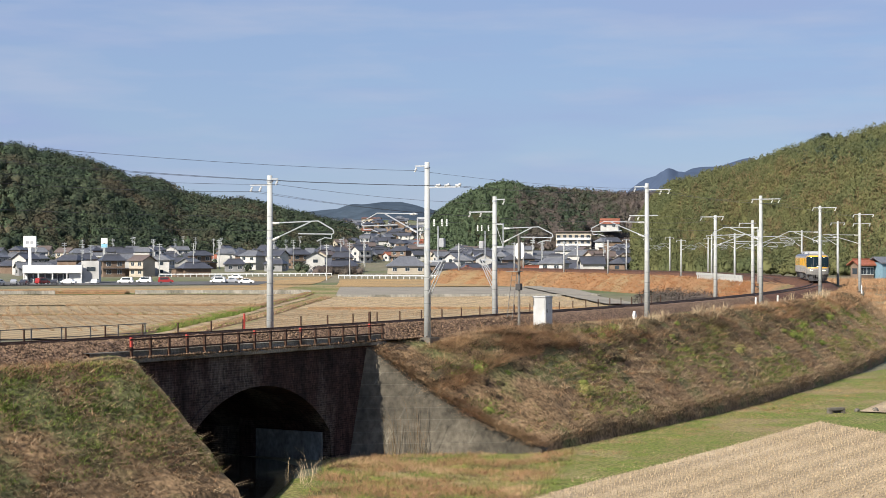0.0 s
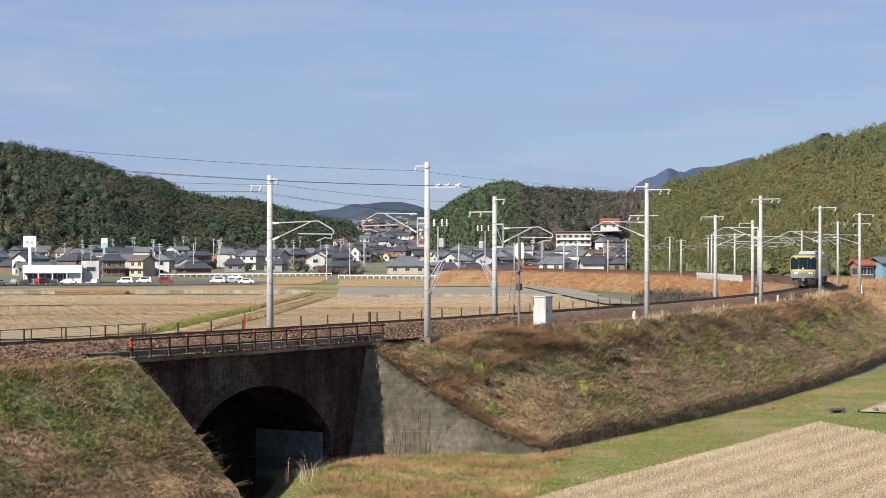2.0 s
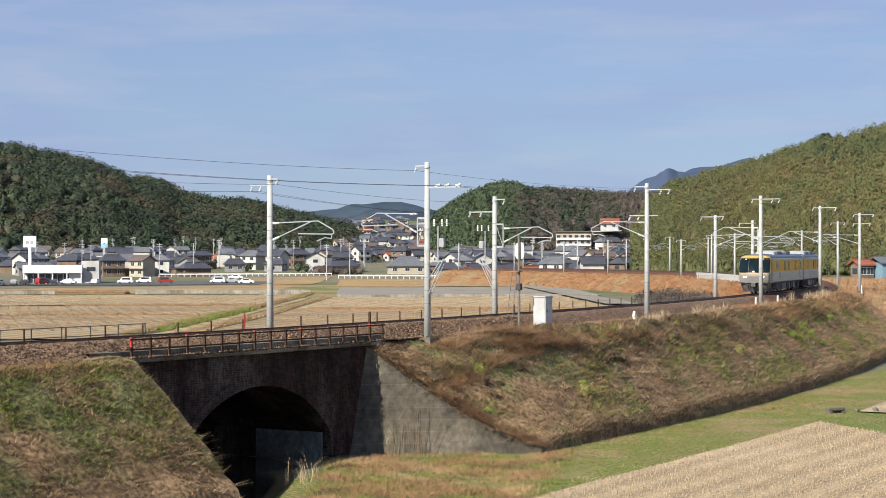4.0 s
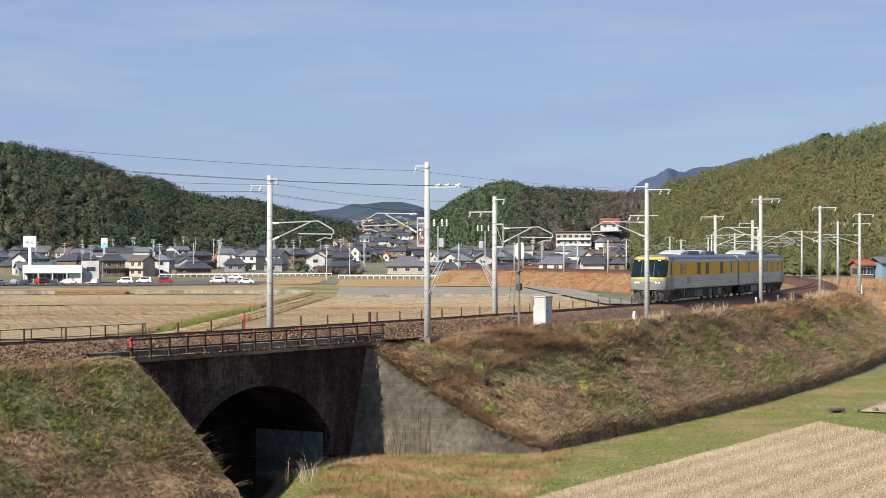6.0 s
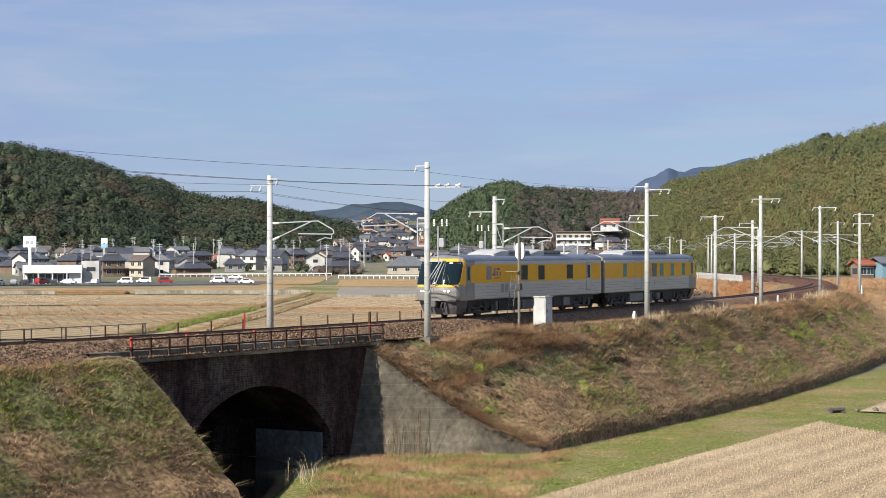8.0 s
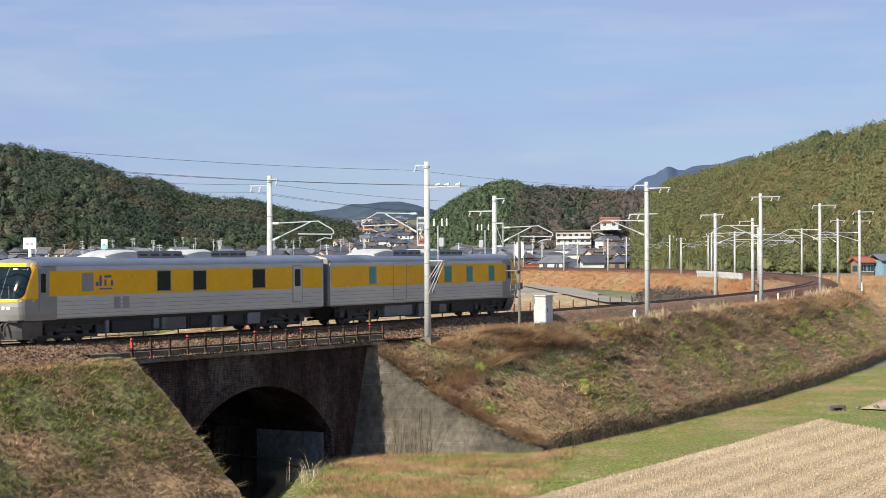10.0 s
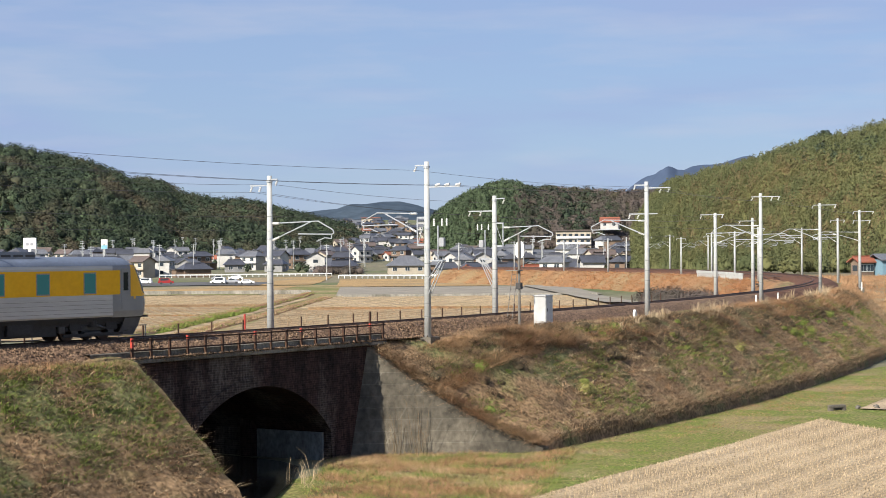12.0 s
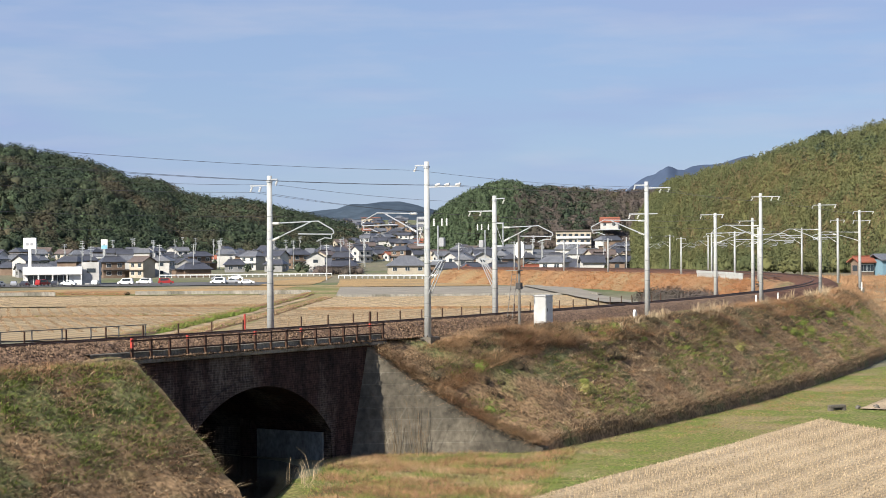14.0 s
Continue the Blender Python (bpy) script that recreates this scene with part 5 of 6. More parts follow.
def far_barrier():
    b = empty("platform_barrier", pose(0, 0, 0), "low white concrete barrier with posts beside far tracks", "barrier")
    sweep("rail", [(-8.0, -0.25), (-7.85, -0.25), (-7.85, 0.15), (-8.0, 0.15), (-8.0, -0.25)], -112, -58, 2.5, POLE, b)
    for i in range(27):
        p = part("post", boxes((-0.12, 0.12, -0.12, 0.12, -1.3, 0.2)), POLE, b)
        p.matrix_world = line_pose(-58.5 - i * 2, -8.0)
    # second track and its rails
    for n in (-4.2, -5.3):
        sweep("rail", [(n - 0.035, -0.12), (n - 0.035, 0.02), (n + 0.035, 0.02), (n + 0.035, -0.12)], -260, -30, 4, RAILHEAD, FAR_TRACK)


FAR_TRACK = empty("track", pose(0, 0, 0), "rusty second track of the passing loop", "railway track", kind="structure")
far_barrier()


def culvert():
    """A small drain outlet between the paddies."""
    c = empty("culvert", pose(25.4, 114.9, zg(25.4, 114.9) - 0.38, 0, 0, 20), "small concrete culvert mouth with a dark opening", "culvert")
    part("headwall", boxes((-0.6, -0.35, -0.2, 0.2, -0.3, 0.75), (0.35, 0.6, -0.2, 0.2, -0.3, 0.75), (-0.6, 0.6, -0.2, 0.2, 0.6, 0.8), bevel=0.04), CONCRETE, c)
    # a near-black box paints the shade inside the drain
    part("opening", boxes((-0.36, 0.36, 0.0, 0.1, -0.2, 0.62)), DARK, c, "near-black plate for the drain's shaded hollow")
    rng = random.Random(2)
    for i in range(9):
        x, y = 26 + rng.uniform(0.3, 4.5), 115.3 + rng.uniform(-0.6, 1.6)
        bm = bmesh.new()
        bmesh.ops.create_icosphere(bm, subdivisions=1, radius=rng.uniform(0.12, 0.3))
        for v in bm.verts:
            v.co *= rng.uniform(0.75, 1.2)
            v.co.z *= 0.7
        r = part("rock", bm, CONCRETE)
        r.matrix_world = pose(x, y, zg(x, y) + 0.12, 0, 0, rng.uniform(0, 180))
        tagged(r, "grey field stone beside the culvert", "rock", "stones by the culvert")


culvert()


# ---- village ----
WALLS = [mat("plaster_wall", (0.50, 0.49, 0.465), (0.38, 0.375, 0.36), scale=0.3, fine=4, grain=0.1), mat("cream_wall", (0.42, 0.375, 0.30), (0.34, 0.30, 0.24), scale=0.3, fine=4, grain=0.1),
         mat("brown_wall", (0.19, 0.14, 0.105), (0.14, 0.10, 0.075), scale=0.4, fine=5, grain=0.2), mat("grey_wall", (0.26, 0.26, 0.26), (0.21, 0.21, 0.21), scale=0.4, fine=5, grain=0.12)]
TILES = [mat("grey_tiles", (0.13, 0.135, 0.15), (0.095, 0.10, 0.11), rough=0.5, scale=0.5, fine=3, stretch=(3, 0.5, 1), grain=0.3), mat("brown_tiles", (0.12, 0.09, 0.08), (0.095, 0.075, 0.065), rough=0.6, scale=0.5, fine=3, grain=0.3),
         mat("black_tiles", (0.06, 0.062, 0.075), (0.045, 0.047, 0.055), rough=0.4, scale=0.5, fine=3, grain=0.3), mat("red_tiles", (0.27, 0.09, 0.05), (0.22, 0.075, 0.042), rough=0.6, scale=0.5, fine=3, grain=0.25)]
PANE = mat("house_glass", (0.03, 0.04, 0.05), (0.04, 0.05, 0.06), rough=0.08, scale=1, grain=0.0)
CARPAINT = [mat("white_car", (0.78, 0.78, 0.78), (0.74, 0.74, 0.74), rough=0.2, scale=1, grain=0.02), mat("silver_car", (0.45, 0.46, 0.48), (0.42, 0.43, 0.45), rough=0.25, metal=0.4, scale=1, grain=0.02),
            mat("dark_car", (0.04, 0.045, 0.06), (0.05, 0.05, 0.06), rough=0.2, scale=1, grain=0.02), mat("red_car", (0.30, 0.03, 0.03), (0.26, 0.03, 0.03), rough=0.25, scale=1, grain=0.02)]


def gable(w, d, h, rise, over, hip):
    """Roof with thick eaves over a w by d plan at height h; hip: how far the ridge ends draw in."""
    bm = bmesh.new()
    rows = []
    for dz in (0, -0.22):
        rows.append([bm.verts.new(p) for p in ((-w / 2 - over, -d / 2 - over, h + dz), (w / 2 + over, -d / 2 - over, h + dz), (w / 2 + over, d / 2 + over, h + dz), (-w / 2 - over, d / 2 + over, h + dz), (-w / 2 - over + hip, 0, h + rise + dz), (w / 2 + over - hip, 0, h + rise + dz))])
    t, b = rows
    for f in ((0, 1, 5, 4), (2, 3, 4, 5), (3, 0, 4), (1, 2, 5)):
        if len(f) == 3 and hip == 0:
            continue
        bm.faces.new([t[i] for i in f])
        bm.faces.new([b[i] for i in reversed(f)])
    ring = (0, 1, 2, 3) if hip else (0, 1, 5, 2, 3, 4)
    for i, j in zip(ring, ring[1:] + ring[:1]):
        bm.faces.new((t[i], t[j], b[j], b[i]))
    return bm


def house(w, d, floors, wall, tile, hip, label, wing=0.0):
    h = 2.6 * floors + 0.2
    o = empty("house", pose(0, 0, 0), label, "house", "village houses")
    bm = boxes((-w / 2, w / 2, -d / 2, d / 2, -1.0, h))
    if not hip:
        for s in (-1, 1):
            a, b_, c = [bm.verts.new(p) for p in ((s * w / 2, -d / 2, h), (s * w / 2, d / 2, h), (s * w / 2, 0, h + d * 0.3))]
            bm.faces.new((a, b_, c))
    part("wall", bm, wall, o)
    r = part("roof", gable(w, d, h, d * 0.32, 0.6, hip), tile, o)
    part("ridge", boxes((-w / 2 - 0.6 + hip, w / 2 + 0.6 - hip, -0.15, 0.15, h + d * 0.32 - 0.08, h + d * 0.32 + 0.2)), tile, r)
    if floors == 2:
        part("lower_roof", boxes((-w / 2 - 0.7, w / 2 + 0.7, -d / 2 - 0.9, -d / 2, 2.55, 2.75)), tile, o)
    for f in range(floors):
        n = 3 if w > 9.5 else 2
        for i in range(n):
            x = (i + 0.5) / n * w - w / 2
            wd = part("window", boxes((x - 0.8, x + 0.8, -d / 2 - 0.05, -d / 2 + 0.05, 2.6 * f + 0.9, 2.6 * f + 2.3)), WHITE, o)
            part("pane", boxes((x - 0.72, x - 0.03, -d / 2 - 0.07, -d / 2, 2.6 * f + 1.0, 2.6 * f + 2.2), (x + 0.03, x + 0.72, -d / 2 - 0.07, -d / 2, 2.6 * f + 1.0, 2.6 * f + 2.2)), PANE, wd)
        part("window", boxes((-w / 2 - 0.06, -w / 2 + 0.02, -0.8, 0.8, 2.6 * f + 1.0, 2.6 * f + 2.1)), PANE, o)
    if wing:
        part("annexe", boxes((w / 2 - 0.1, w / 2 + wing, -d / 2 + 0.6, d / 2 - 1, -1.0, 2.6)), wall, o)
        part("annexe_roof", boxes((w / 2 - 0.1, w / 2 + wing + 0.4, -d / 2 + 0.1, d / 2 - 0.5, 2.6, 2.85)), tile, o)
    return o


def village():
    kinds = [house(7.4, 5.6, 2, WALLS[0], TILES[0], 1.8, "white-plastered house with a grey tiled hip roof"), house(9.2, 6, 1, WALLS[2], TILES[2], 2.0, "low brown house with a dark tiled roof", 2.6),
             house(6.4, 5.4, 2, WALLS[1], TILES[1], 0, "cream two-storey house with a brown gable roof"), house(8.0, 6.0, 1, WALLS[0], TILES[2], 0, "white farmhouse with a black tiled gable roof", 3),
             house(7.6, 5.6, 1, WALLS[3], TILES[0], 0, "grey shed-like house with a grey gable roof"), house(6.8, 5.6, 1, WALLS[3], TILES[2], 1.6, "grey low house with a black hip roof"),
             house(9.8, 6.4, 1, WALLS[2], TILES[0], 2.4, "broad brown house with a grey tiled hip roof"), house(7.2, 5.6, 2, WALLS[2], TILES[2], 1.6, "dark timber two-storey house with a black hip roof", 2.4),
             house(6.2, 6.4, 2, WALLS[0], TILES[2], 0, "white two-storey house with a dark gable roof"), house(5.0, 4.2, 1, WALLS[0], TILES[3], 0, "small white outbuilding with a reddish roof"),
             house(5.2, 5.0, 2, WALLS[0], TILES[0], 0, "narrow white house with a steep grey roof", 2.0)]
    rng = random.Random(8)
    spots, used = [], []

    def free(x, y, gap):
        return all((x - a) ** 2 + (y - b) ** 2 > gap * gap for a, b in spots)

    tries = 0
    while len(spots) < 335 and tries < 16000:
        tries += 1
        zone = rng.random()
        if zone < 0.42:
            y = 585 + 260 * rng.random() ** 1.2
            x = y * (-0.255 + 0.20 * rng.random())
        elif zone < 0.62:
            y = 760 + 760 * rng.random()
            x = y * (-0.062 + 0.055 * rng.random())
        else:
            y = 520 + 300 * rng.random()
            x = y * (-0.005 + 0.145 * rng.random())
        s, n = nearest([x], [y])
        if abs(n[0]) < 22 or (n[0] < 0 and y < 540 and x > -40) or not free(x, y, 8.6) or (-140 < x < -60 and y < 585):
            continue
        spots.append((x, y))
    for i, (x, y) in enumerate(spots):
        turn = rng.choice((0, 90, 25, -35, 60, 170, 205)) + rng.uniform(-14, 14)
        m = pose(x, y, zg(x, y) - 0.1, 0, 0, turn)
        k = rng.choice((0, 1, 1, 2, 3, 4, 4, 5, 5, 6, 6, 7, 7, 8, 9, 10)) if i >= len(kinds) else i
        if k not in used:
            kinds[k].matrix_world = m
            used.append(k)
        else:
            copy_thing(kinds[k], m)
    return spots


VILLAGE = village()


def store():
    x, y = -112.5, 512
    z = zg(x, y)
    o = empty("car_showroom", pose(x, y, z, 0, 0, 6), "long white flat-roofed roadside showroom with dark glass front", "shop")
    part("wall", boxes((-8.0, 8.0, 0, 9, -0.5, 5.2), bevel=0.05), WHITE, o)
    part("fascia", boxes((-8.4, 8.4, -1.6, 0.2, 3.1, 5.4), bevel=0.05), WHITE, o, "broad white fascia")
    for i in range(7):
        part("shop_window", boxes((-7.2 + i * 1.7, -5.7 + i * 1.7, -0.08, 0.02, 0.3, 2.9)), PANE, o)
    for i in range(5):
        part("column", boxes((-8.2 + i * 4.05, -7.9 + i * 4.05, -1.5, -1.2, -0.4, 3.1)), WHITE, o)
    part("annexe", boxes((8.0, 13.0, 1, 8, -0.5, 6.6)), WALLS[0], o)
    part("annexe_window", boxes((9.5, 12.0, 0.93, 1.02, 3.6, 4.8)), PANE, o)
    s = empty("pylon_sign", pose(-122.6, 527, zg(-122.6, 527)), "tall white pylon sign on a single post", "sign")
    part("post", boxes((-0.45, 0.45, -0.3, 0.3, -0.5, 11)), WHITE, s)
    part("board", boxes((-1.9, 1.9, -0.4, 0.4, 10.4, 13.8), bevel=0.06), WHITE, s)
    part("sign_mark", boxes((-1.1, -0.2, -0.42, -0.39, 11.5, 12.3), (0.2, 1.1, -0.42, -0.39, 11.5, 12.3)), GEAR_GREY, s)
    s = empty("pylon_sign", pose(-112.5, 590, zg(-112.5, 590)), "white and pale-blue sign board on a post", "sign")
    part("post", boxes((-0.3, 0.3, -0.3, 0.3, -0.5, 11)), POLE, s)
    part("board", boxes((-1.1, 1.1, -0.3, 0.3, 9.4, 12.6), bevel=0.06), WHITE, s)
    part("sign_panel", boxes((-1.0, 1.0, -0.33, -0.28, 9.5, 10.6)), mat("pale_blue", (0.25, 0.5, 0.65), (0.22, 0.45, 0.6), scale=2), s)


def vehicle(paint, tall, label):
    c = empty("parked_car", pose(0, 0, 0), label, "car", "parked cars")
    L, W = (4.5, 1.7)
    bm = bmesh.new()
    side = [(-2.2, 0.35), (-2.25, 0.85), (-2.1 if tall else -1.6, 0.95), (-2.0 if tall else -1.1, 1.8 if tall else 1.42), (0.7 if tall else 0.5, 1.85 if tall else 1.45), (1.4, 1.0), (2.15, 0.85), (2.2, 0.35)]
    rows = [[bm.verts.new((x, y * (0.82 if z > 1.1 else 1), z)) for x, z in side] for y in (-W / 2, W / 2)]
    bm.faces.new(rows[0])
    bm.faces.new(rows[1])
    for i in range(len(side)):
        j = (i + 1) % len(side)
        bm.faces.new((rows[0][i], rows[0][j], rows[1][j], rows[1][i]))
    part("body", bm, paint, c)
    top = 1.7 if tall else 1.36
    for s in (-1, 1):
        y0, y1 = sorted((s * 0.72, s * 0.83))
        part("side_window", boxes((-1.6 if tall else -0.9, 0.75, y0, y1, 1.05, top)), PANE, c)
        for x in (-1.35, 1.35):
            bm = bmesh.new()
            tube(bm, (x, s * 0.68, 0.31), (x, s * 0.86, 0.31), 0.31, 0.31, 14)
            part("wheel", bm, DARK, c)
    return c


def cars():
    kinds = [vehicle(CARPAINT[0], True, "white minivan parked by the showroom"), vehicle(CARPAINT[1], False, "silver saloon car parked on asphalt"), vehicle(CARPAINT[2], False, "dark saloon car parked on asphalt"), vehicle(CARPAINT[3], True, "dark red minivan parked on asphalt"), vehicle(CARPAINT[0], False, "white saloon car parked on asphalt")]
    rows = [(-122, 488, 1, 80), (-118.5, 490, 1, 100), (-115, 488, 2, 85), (-111, 492, 3, 60), (-107, 489, 2, 95), (-103.5, 490, 4, 170), (-97, 495, 4, 90), (-89.5, 500, 0, 178), (-85.5, 508, 0, 175), (-79, 506, 3, 8), (-64, 505, 0, 172), (-60.5, 508, 1, 178), (-54.5, 492, 4, 3), (-126, 492, 4, 80), (-69, 545, 1, 5), (-64, 548, 4, 178)]
    used = []
    for x, y, k, turn in rows:
        m = pose(x, y, zg(x, y) + 0.17, 0, 0, turn)
        if k in used:
            copy_thing(kinds[k], m)
        else:
            kinds[k].matrix_world = m
            used.append(k)


store()
sheet("car_park", [(-140, 480), (-50, 480), (-50, 530), (-140, 530)], ASPHALT, "grey asphalt car park before the showroom", "car park", 0.17, 20)
cars()


FIELD_WALL = mat("pale_field_wall", (0.30, 0.28, 0.24), (0.22, 0.205, 0.175), scale=0.5, fine=5, c=(0.15, 0.14, 0.115), stretch=(1, 1, 0.4), grain=0.3)


def road_rails():
    for pts, label in (([(-92, 575), (-37, 590)], "white roadside guard rail"), ([(-33, 560), (3, 545)], "white roadside guard rail"), ([(-64, 369), (-27.5, 369)], "low pale concrete field wall"), ([(-93, 366), (-80, 366)], "low pale concrete field wall"), ([(-20.5, 344), (30, 344)], "low concrete kerb wall of the farm road")):
        (x0, y0), (x1, y1) = pts
        g = empty("guard_rail", pose(0, 0, 0), label, "guard rail")
        a, b = Vector((x0, y0, zg(x0, y0))), Vector((x1, y1, zg(x1, y1)))
        turn = math.degrees(math.atan2(b.y - a.y, b.x - a.x))
        n = int((b - a).length / 2)
        white = "white" in label.split()
        if white:
            p = part("beam", boxes((0, (b - a).length, -0.06, 0.06, 0.75, 1.15)), WHITE, g)
            p.matrix_world = pose(a.x, a.y, a.z, 0, 0, turn)
        else:
            p = part("wall", boxes((0, (b - a).length, -0.12, 0.12, -0.5, 0.95 if a.x < -25 else 0.45)), FIELD_WALL, g)
            p.matrix_world = pose(a.x, a.y, a.z, 0, 0, turn)
        for i in range(n + 1 if white else 0):
            q = a.lerp(b, i / n)
            p = part("post", boxes((-0.1, 0.1, -0.1, 0.1, -0.5, 0.8)), WHITE, g)
            p.matrix_world = pose(q.x, q.y, q.z, 0, 0, turn)


road_rails()


def utility_poles():
    o = empty("utility_pole", pose(0, 0, 0), "grey concrete utility pole with crossarms and insulators", "utility pole", "village utility poles")
    bm = bmesh.new()
    tube(bm, (0, 0, -0.5), (0, 0, 11), 0.15, 0.1, 8)
    part("pole", bm, POLE, o)
    for z, w in ((10.6, 0.9), (9.9, 0.9), (8.8, 0.6)):
        part("crossarm", boxes((-w, w, -0.06, 0.06, z, z + 0.12)), STEEL, o)
        for x in (-w + 0.1, 0.3, w - 0.1):
            part("insulator", boxes((x - 0.04, x + 0.04, -0.04, 0.04, z + 0.12, z + 0.28)), GEAR_GREY, o)
    part("transformer", boxes((0.15, 0.65, -0.25, 0.25, 7.6, 8.5), bevel=0.08), GEAR_GREY, o)
    rng = random.Random(3)
    placed = 0
    for _ in range(600):
        if placed >= 46:
            break
        y = 480 + 420 * rng.random()
        x = y * rng.choice((rng.uniform(-0.26, -0.05), rng.uniform(-0.26, -0.03), rng.uniform(0.0, 0.15)))
        s, n = nearest([x], [y])
        if abs(n[0]) < 12 or (n[0] < 0 and y < 520):
            continue
        m = pose(x, y, zg(x, y), 0, 0, rng.uniform(-40, 40))
        if placed:
            copy_thing(o, m)
        else:
            o.matrix_world = m
        placed += 1


utility_poles()


def landmarks():
    def flats(x, y, base, w, h, d, wall, roof, label):
        o = empty("apartment_block", pose(x, y, base, 0, 0, -6), label, "building")
        part("wall", boxes((-w / 2, w / 2, 0, d, -4, h)), wall, o)
        part("roof", boxes((-w / 2 - 0.6, w / 2 + 0.6, -0.9, d + 0.6, h, h + 0.5)), roof, o)
        for f in range(max(1, int(h / 2.8))):
            part("balcony", boxes((-w / 2 + 0.3, w / 2 - 0.3, -1.1, -0.95, f * 2.8 + 0.1, f * 2.8 + 1.1)), WHITE, o)
            n = int(w / 2.6)
            for i in range(n):
                wx = -w / 2 + (i + 0.5) * w / n
                part("window", boxes((wx - 0.8, wx + 0.8, -0.08, 0.02, f * 2.8 + 0.4, f * 2.8 + 2.3)), PANE, o)
    flats(61, 830, 7.5, 16.5, 6.5, 9, WALLS[1], TILES[1], "two-storey apartment block with balconies on a rise")
    flats(-37.2, 800, zg(-37.2, 800) + 1.0, 9.5, 4.2, 8, WALLS[0], POLE, "white flat-roofed hall in the village")
    flats(-122, 640, -2.6, 14, 5.6, 9, WALLS[1], POLE, "cream flat-roofed two-storey building with balconies")
    flats(-58, 1430, zg(-58, 1430), 15, 7, 9, WALLS[1], TILES[3], "pale building with a red roof on the far slope")
    o = house(13, 10, 1, WALLS[1], TILES[0], 4.5, "single-storey hall with a broad grey hipped roof")
    o.matrix_world = pose(-12.5, 610, zg(-12.5, 610), 0, 0, 4)
    o = house(3.2, 3.0, 1, WALLS[2], TILES[3], 0, "small house with an orange tiled roof at the hill foot")
    o.matrix_world = pose(79.8, 338, -1.2, 0, 0, 20)
    o = house(8.5, 7, 1, WALLS[0], TILES[3], 0, "white hillside house with an orange roof")
    o.matrix_world = pose(80, 850, 15.5, 0, 0, -10)
    shed = empty("shed", pose(86, 338, -1.2, 0, 0, 12), "pale blue corrugated shed with a rust-edged grey roof", "shed")
    part("wall", boxes((-4, 4, -3, 3, -0.6, 3.2)), mat("blue_sheet", (0.16, 0.26, 0.32), (0.13, 0.21, 0.26), scale=0.7, fine=6, stretch=(6, 1, 0.4)), shed)
    part("roof", gable(8, 6, 3.2, 1.1, 0.5, 0), TILES[0], shed)
    part("window", boxes((-1.2, 1.0, -3.06, -2.95, 1.0, 2.4)), WHITE, shed)


landmarks()


def garden_trees():
    rng = np.random.default_rng(77)
    spots = []
    for x, y in VILLAGE[::3]:
        for _ in range(2):
            px, py = x + rng.uniform(-11, 11), y - rng.uniform(4, 11)
            r = rng.uniform(1.0, 2.4)
            spots.append((px, py, zg(px, py) + r * 0.8, r))
    crowns("garden_shrubs", spots, 0.4, 90, WOOD_DARK, "dark clipped garden trees between houses", 1.1)
    bare = [(rng.uniform(-44, -28), rng.uniform(596, 606)) for _ in range(16)] + [(rng.uniform(29, 37), rng.uniform(236, 262)) for _ in range(26)]
    crowns("bare_shrubs", [(x, y, zg(x, y) + 1.0, rng.uniform(1.5, 2.7)) for x, y in bare], 0.16, 420, WOOD_BARE, "grey-brown leafless shrubs", 0.9)
    spots = []
    for i in range(230):
        x, y = rng.uniform(62, 125), rng.uniform(352, 470)
        s, n = nearest([x], [y])
        if n[0] < 14:
            continue
        r = rng.uniform(1.0, 2.4)
        spots.append((x, y, zg(x, y) + r * 0.9, r))
    crowns("hill_foot_shrubs", spots, 0.24, 230, WOOD_LIGHT, "green shrubs at the foot of the hill", 1.2)


garden_trees()


# ---- the train ----
YELLOW = mat("yellow_paint", (0.74, 0.385, 0.008), (0.70, 0.36, 0.008), rough=0.45, scale=0.8, fine=6, grain=0.05)
VISOR = mat("amber_paint", (0.74, 0.40, 0.03), (0.70, 0.37, 0.03), rough=0.3, scale=0.8, fine=6, grain=0.05)
for paint in (YELLOW, VISOR):
    paint.node_tree.nodes["Principled BSDF"].inputs["Specular IOR Level"].default_value = 0.2
SILVER = mat("stainless_side", (0.45, 0.43, 0.395), (0.40, 0.38, 0.35), rough=0.36, metal=0.2, scale=0.7, fine=5, grain=0.08, stretch=(0.3, 1, 3))
GREY_CAB = mat("grey_cab_paint", (0.235, 0.23, 0.22), (0.20, 0.195, 0.19), rough=0.35, metal=0.2, scale=1.2, grain=0.08)
SKIRT = mat("dark_skirt", (0.085, 0.088, 0.095), (0.065, 0.066, 0.072), rough=0.5, scale=2, grain=0.15)
ROOF = mat("roof_grey_blue", (0.115, 0.14, 0.19), (0.09, 0.11, 0.15), rough=0.55, scale=0.8, fine=8, grain=0.12)
UNIT = mat("roof_unit_grey", (0.20, 0.215, 0.24), (0.16, 0.17, 0.195), rough=0.4, metal=0.2, scale=1.5, grain=0.1)
HOOD = mat("pale_hood", (0.42, 0.42, 0.41), (0.36, 0.36, 0.35), rough=0.5, scale=1.5, grain=0.1)
UNDER = mat("underframe", (0.013, 0.012, 0.011), (0.02, 0.018, 0.017), rough=0.7, scale=2, fine=16, grain=0.4)
GEAR = mat("equipment_grey", (0.085, 0.083, 0.08), (0.055, 0.053, 0.05), rough=0.6, scale=2, grain=0.2)
BOGIE = mat("oily_bogie_steel", (0.04, 0.038, 0.036), (0.026, 0.025, 0.024), rough=0.55, scale=3, fine=14, grain=0.4)
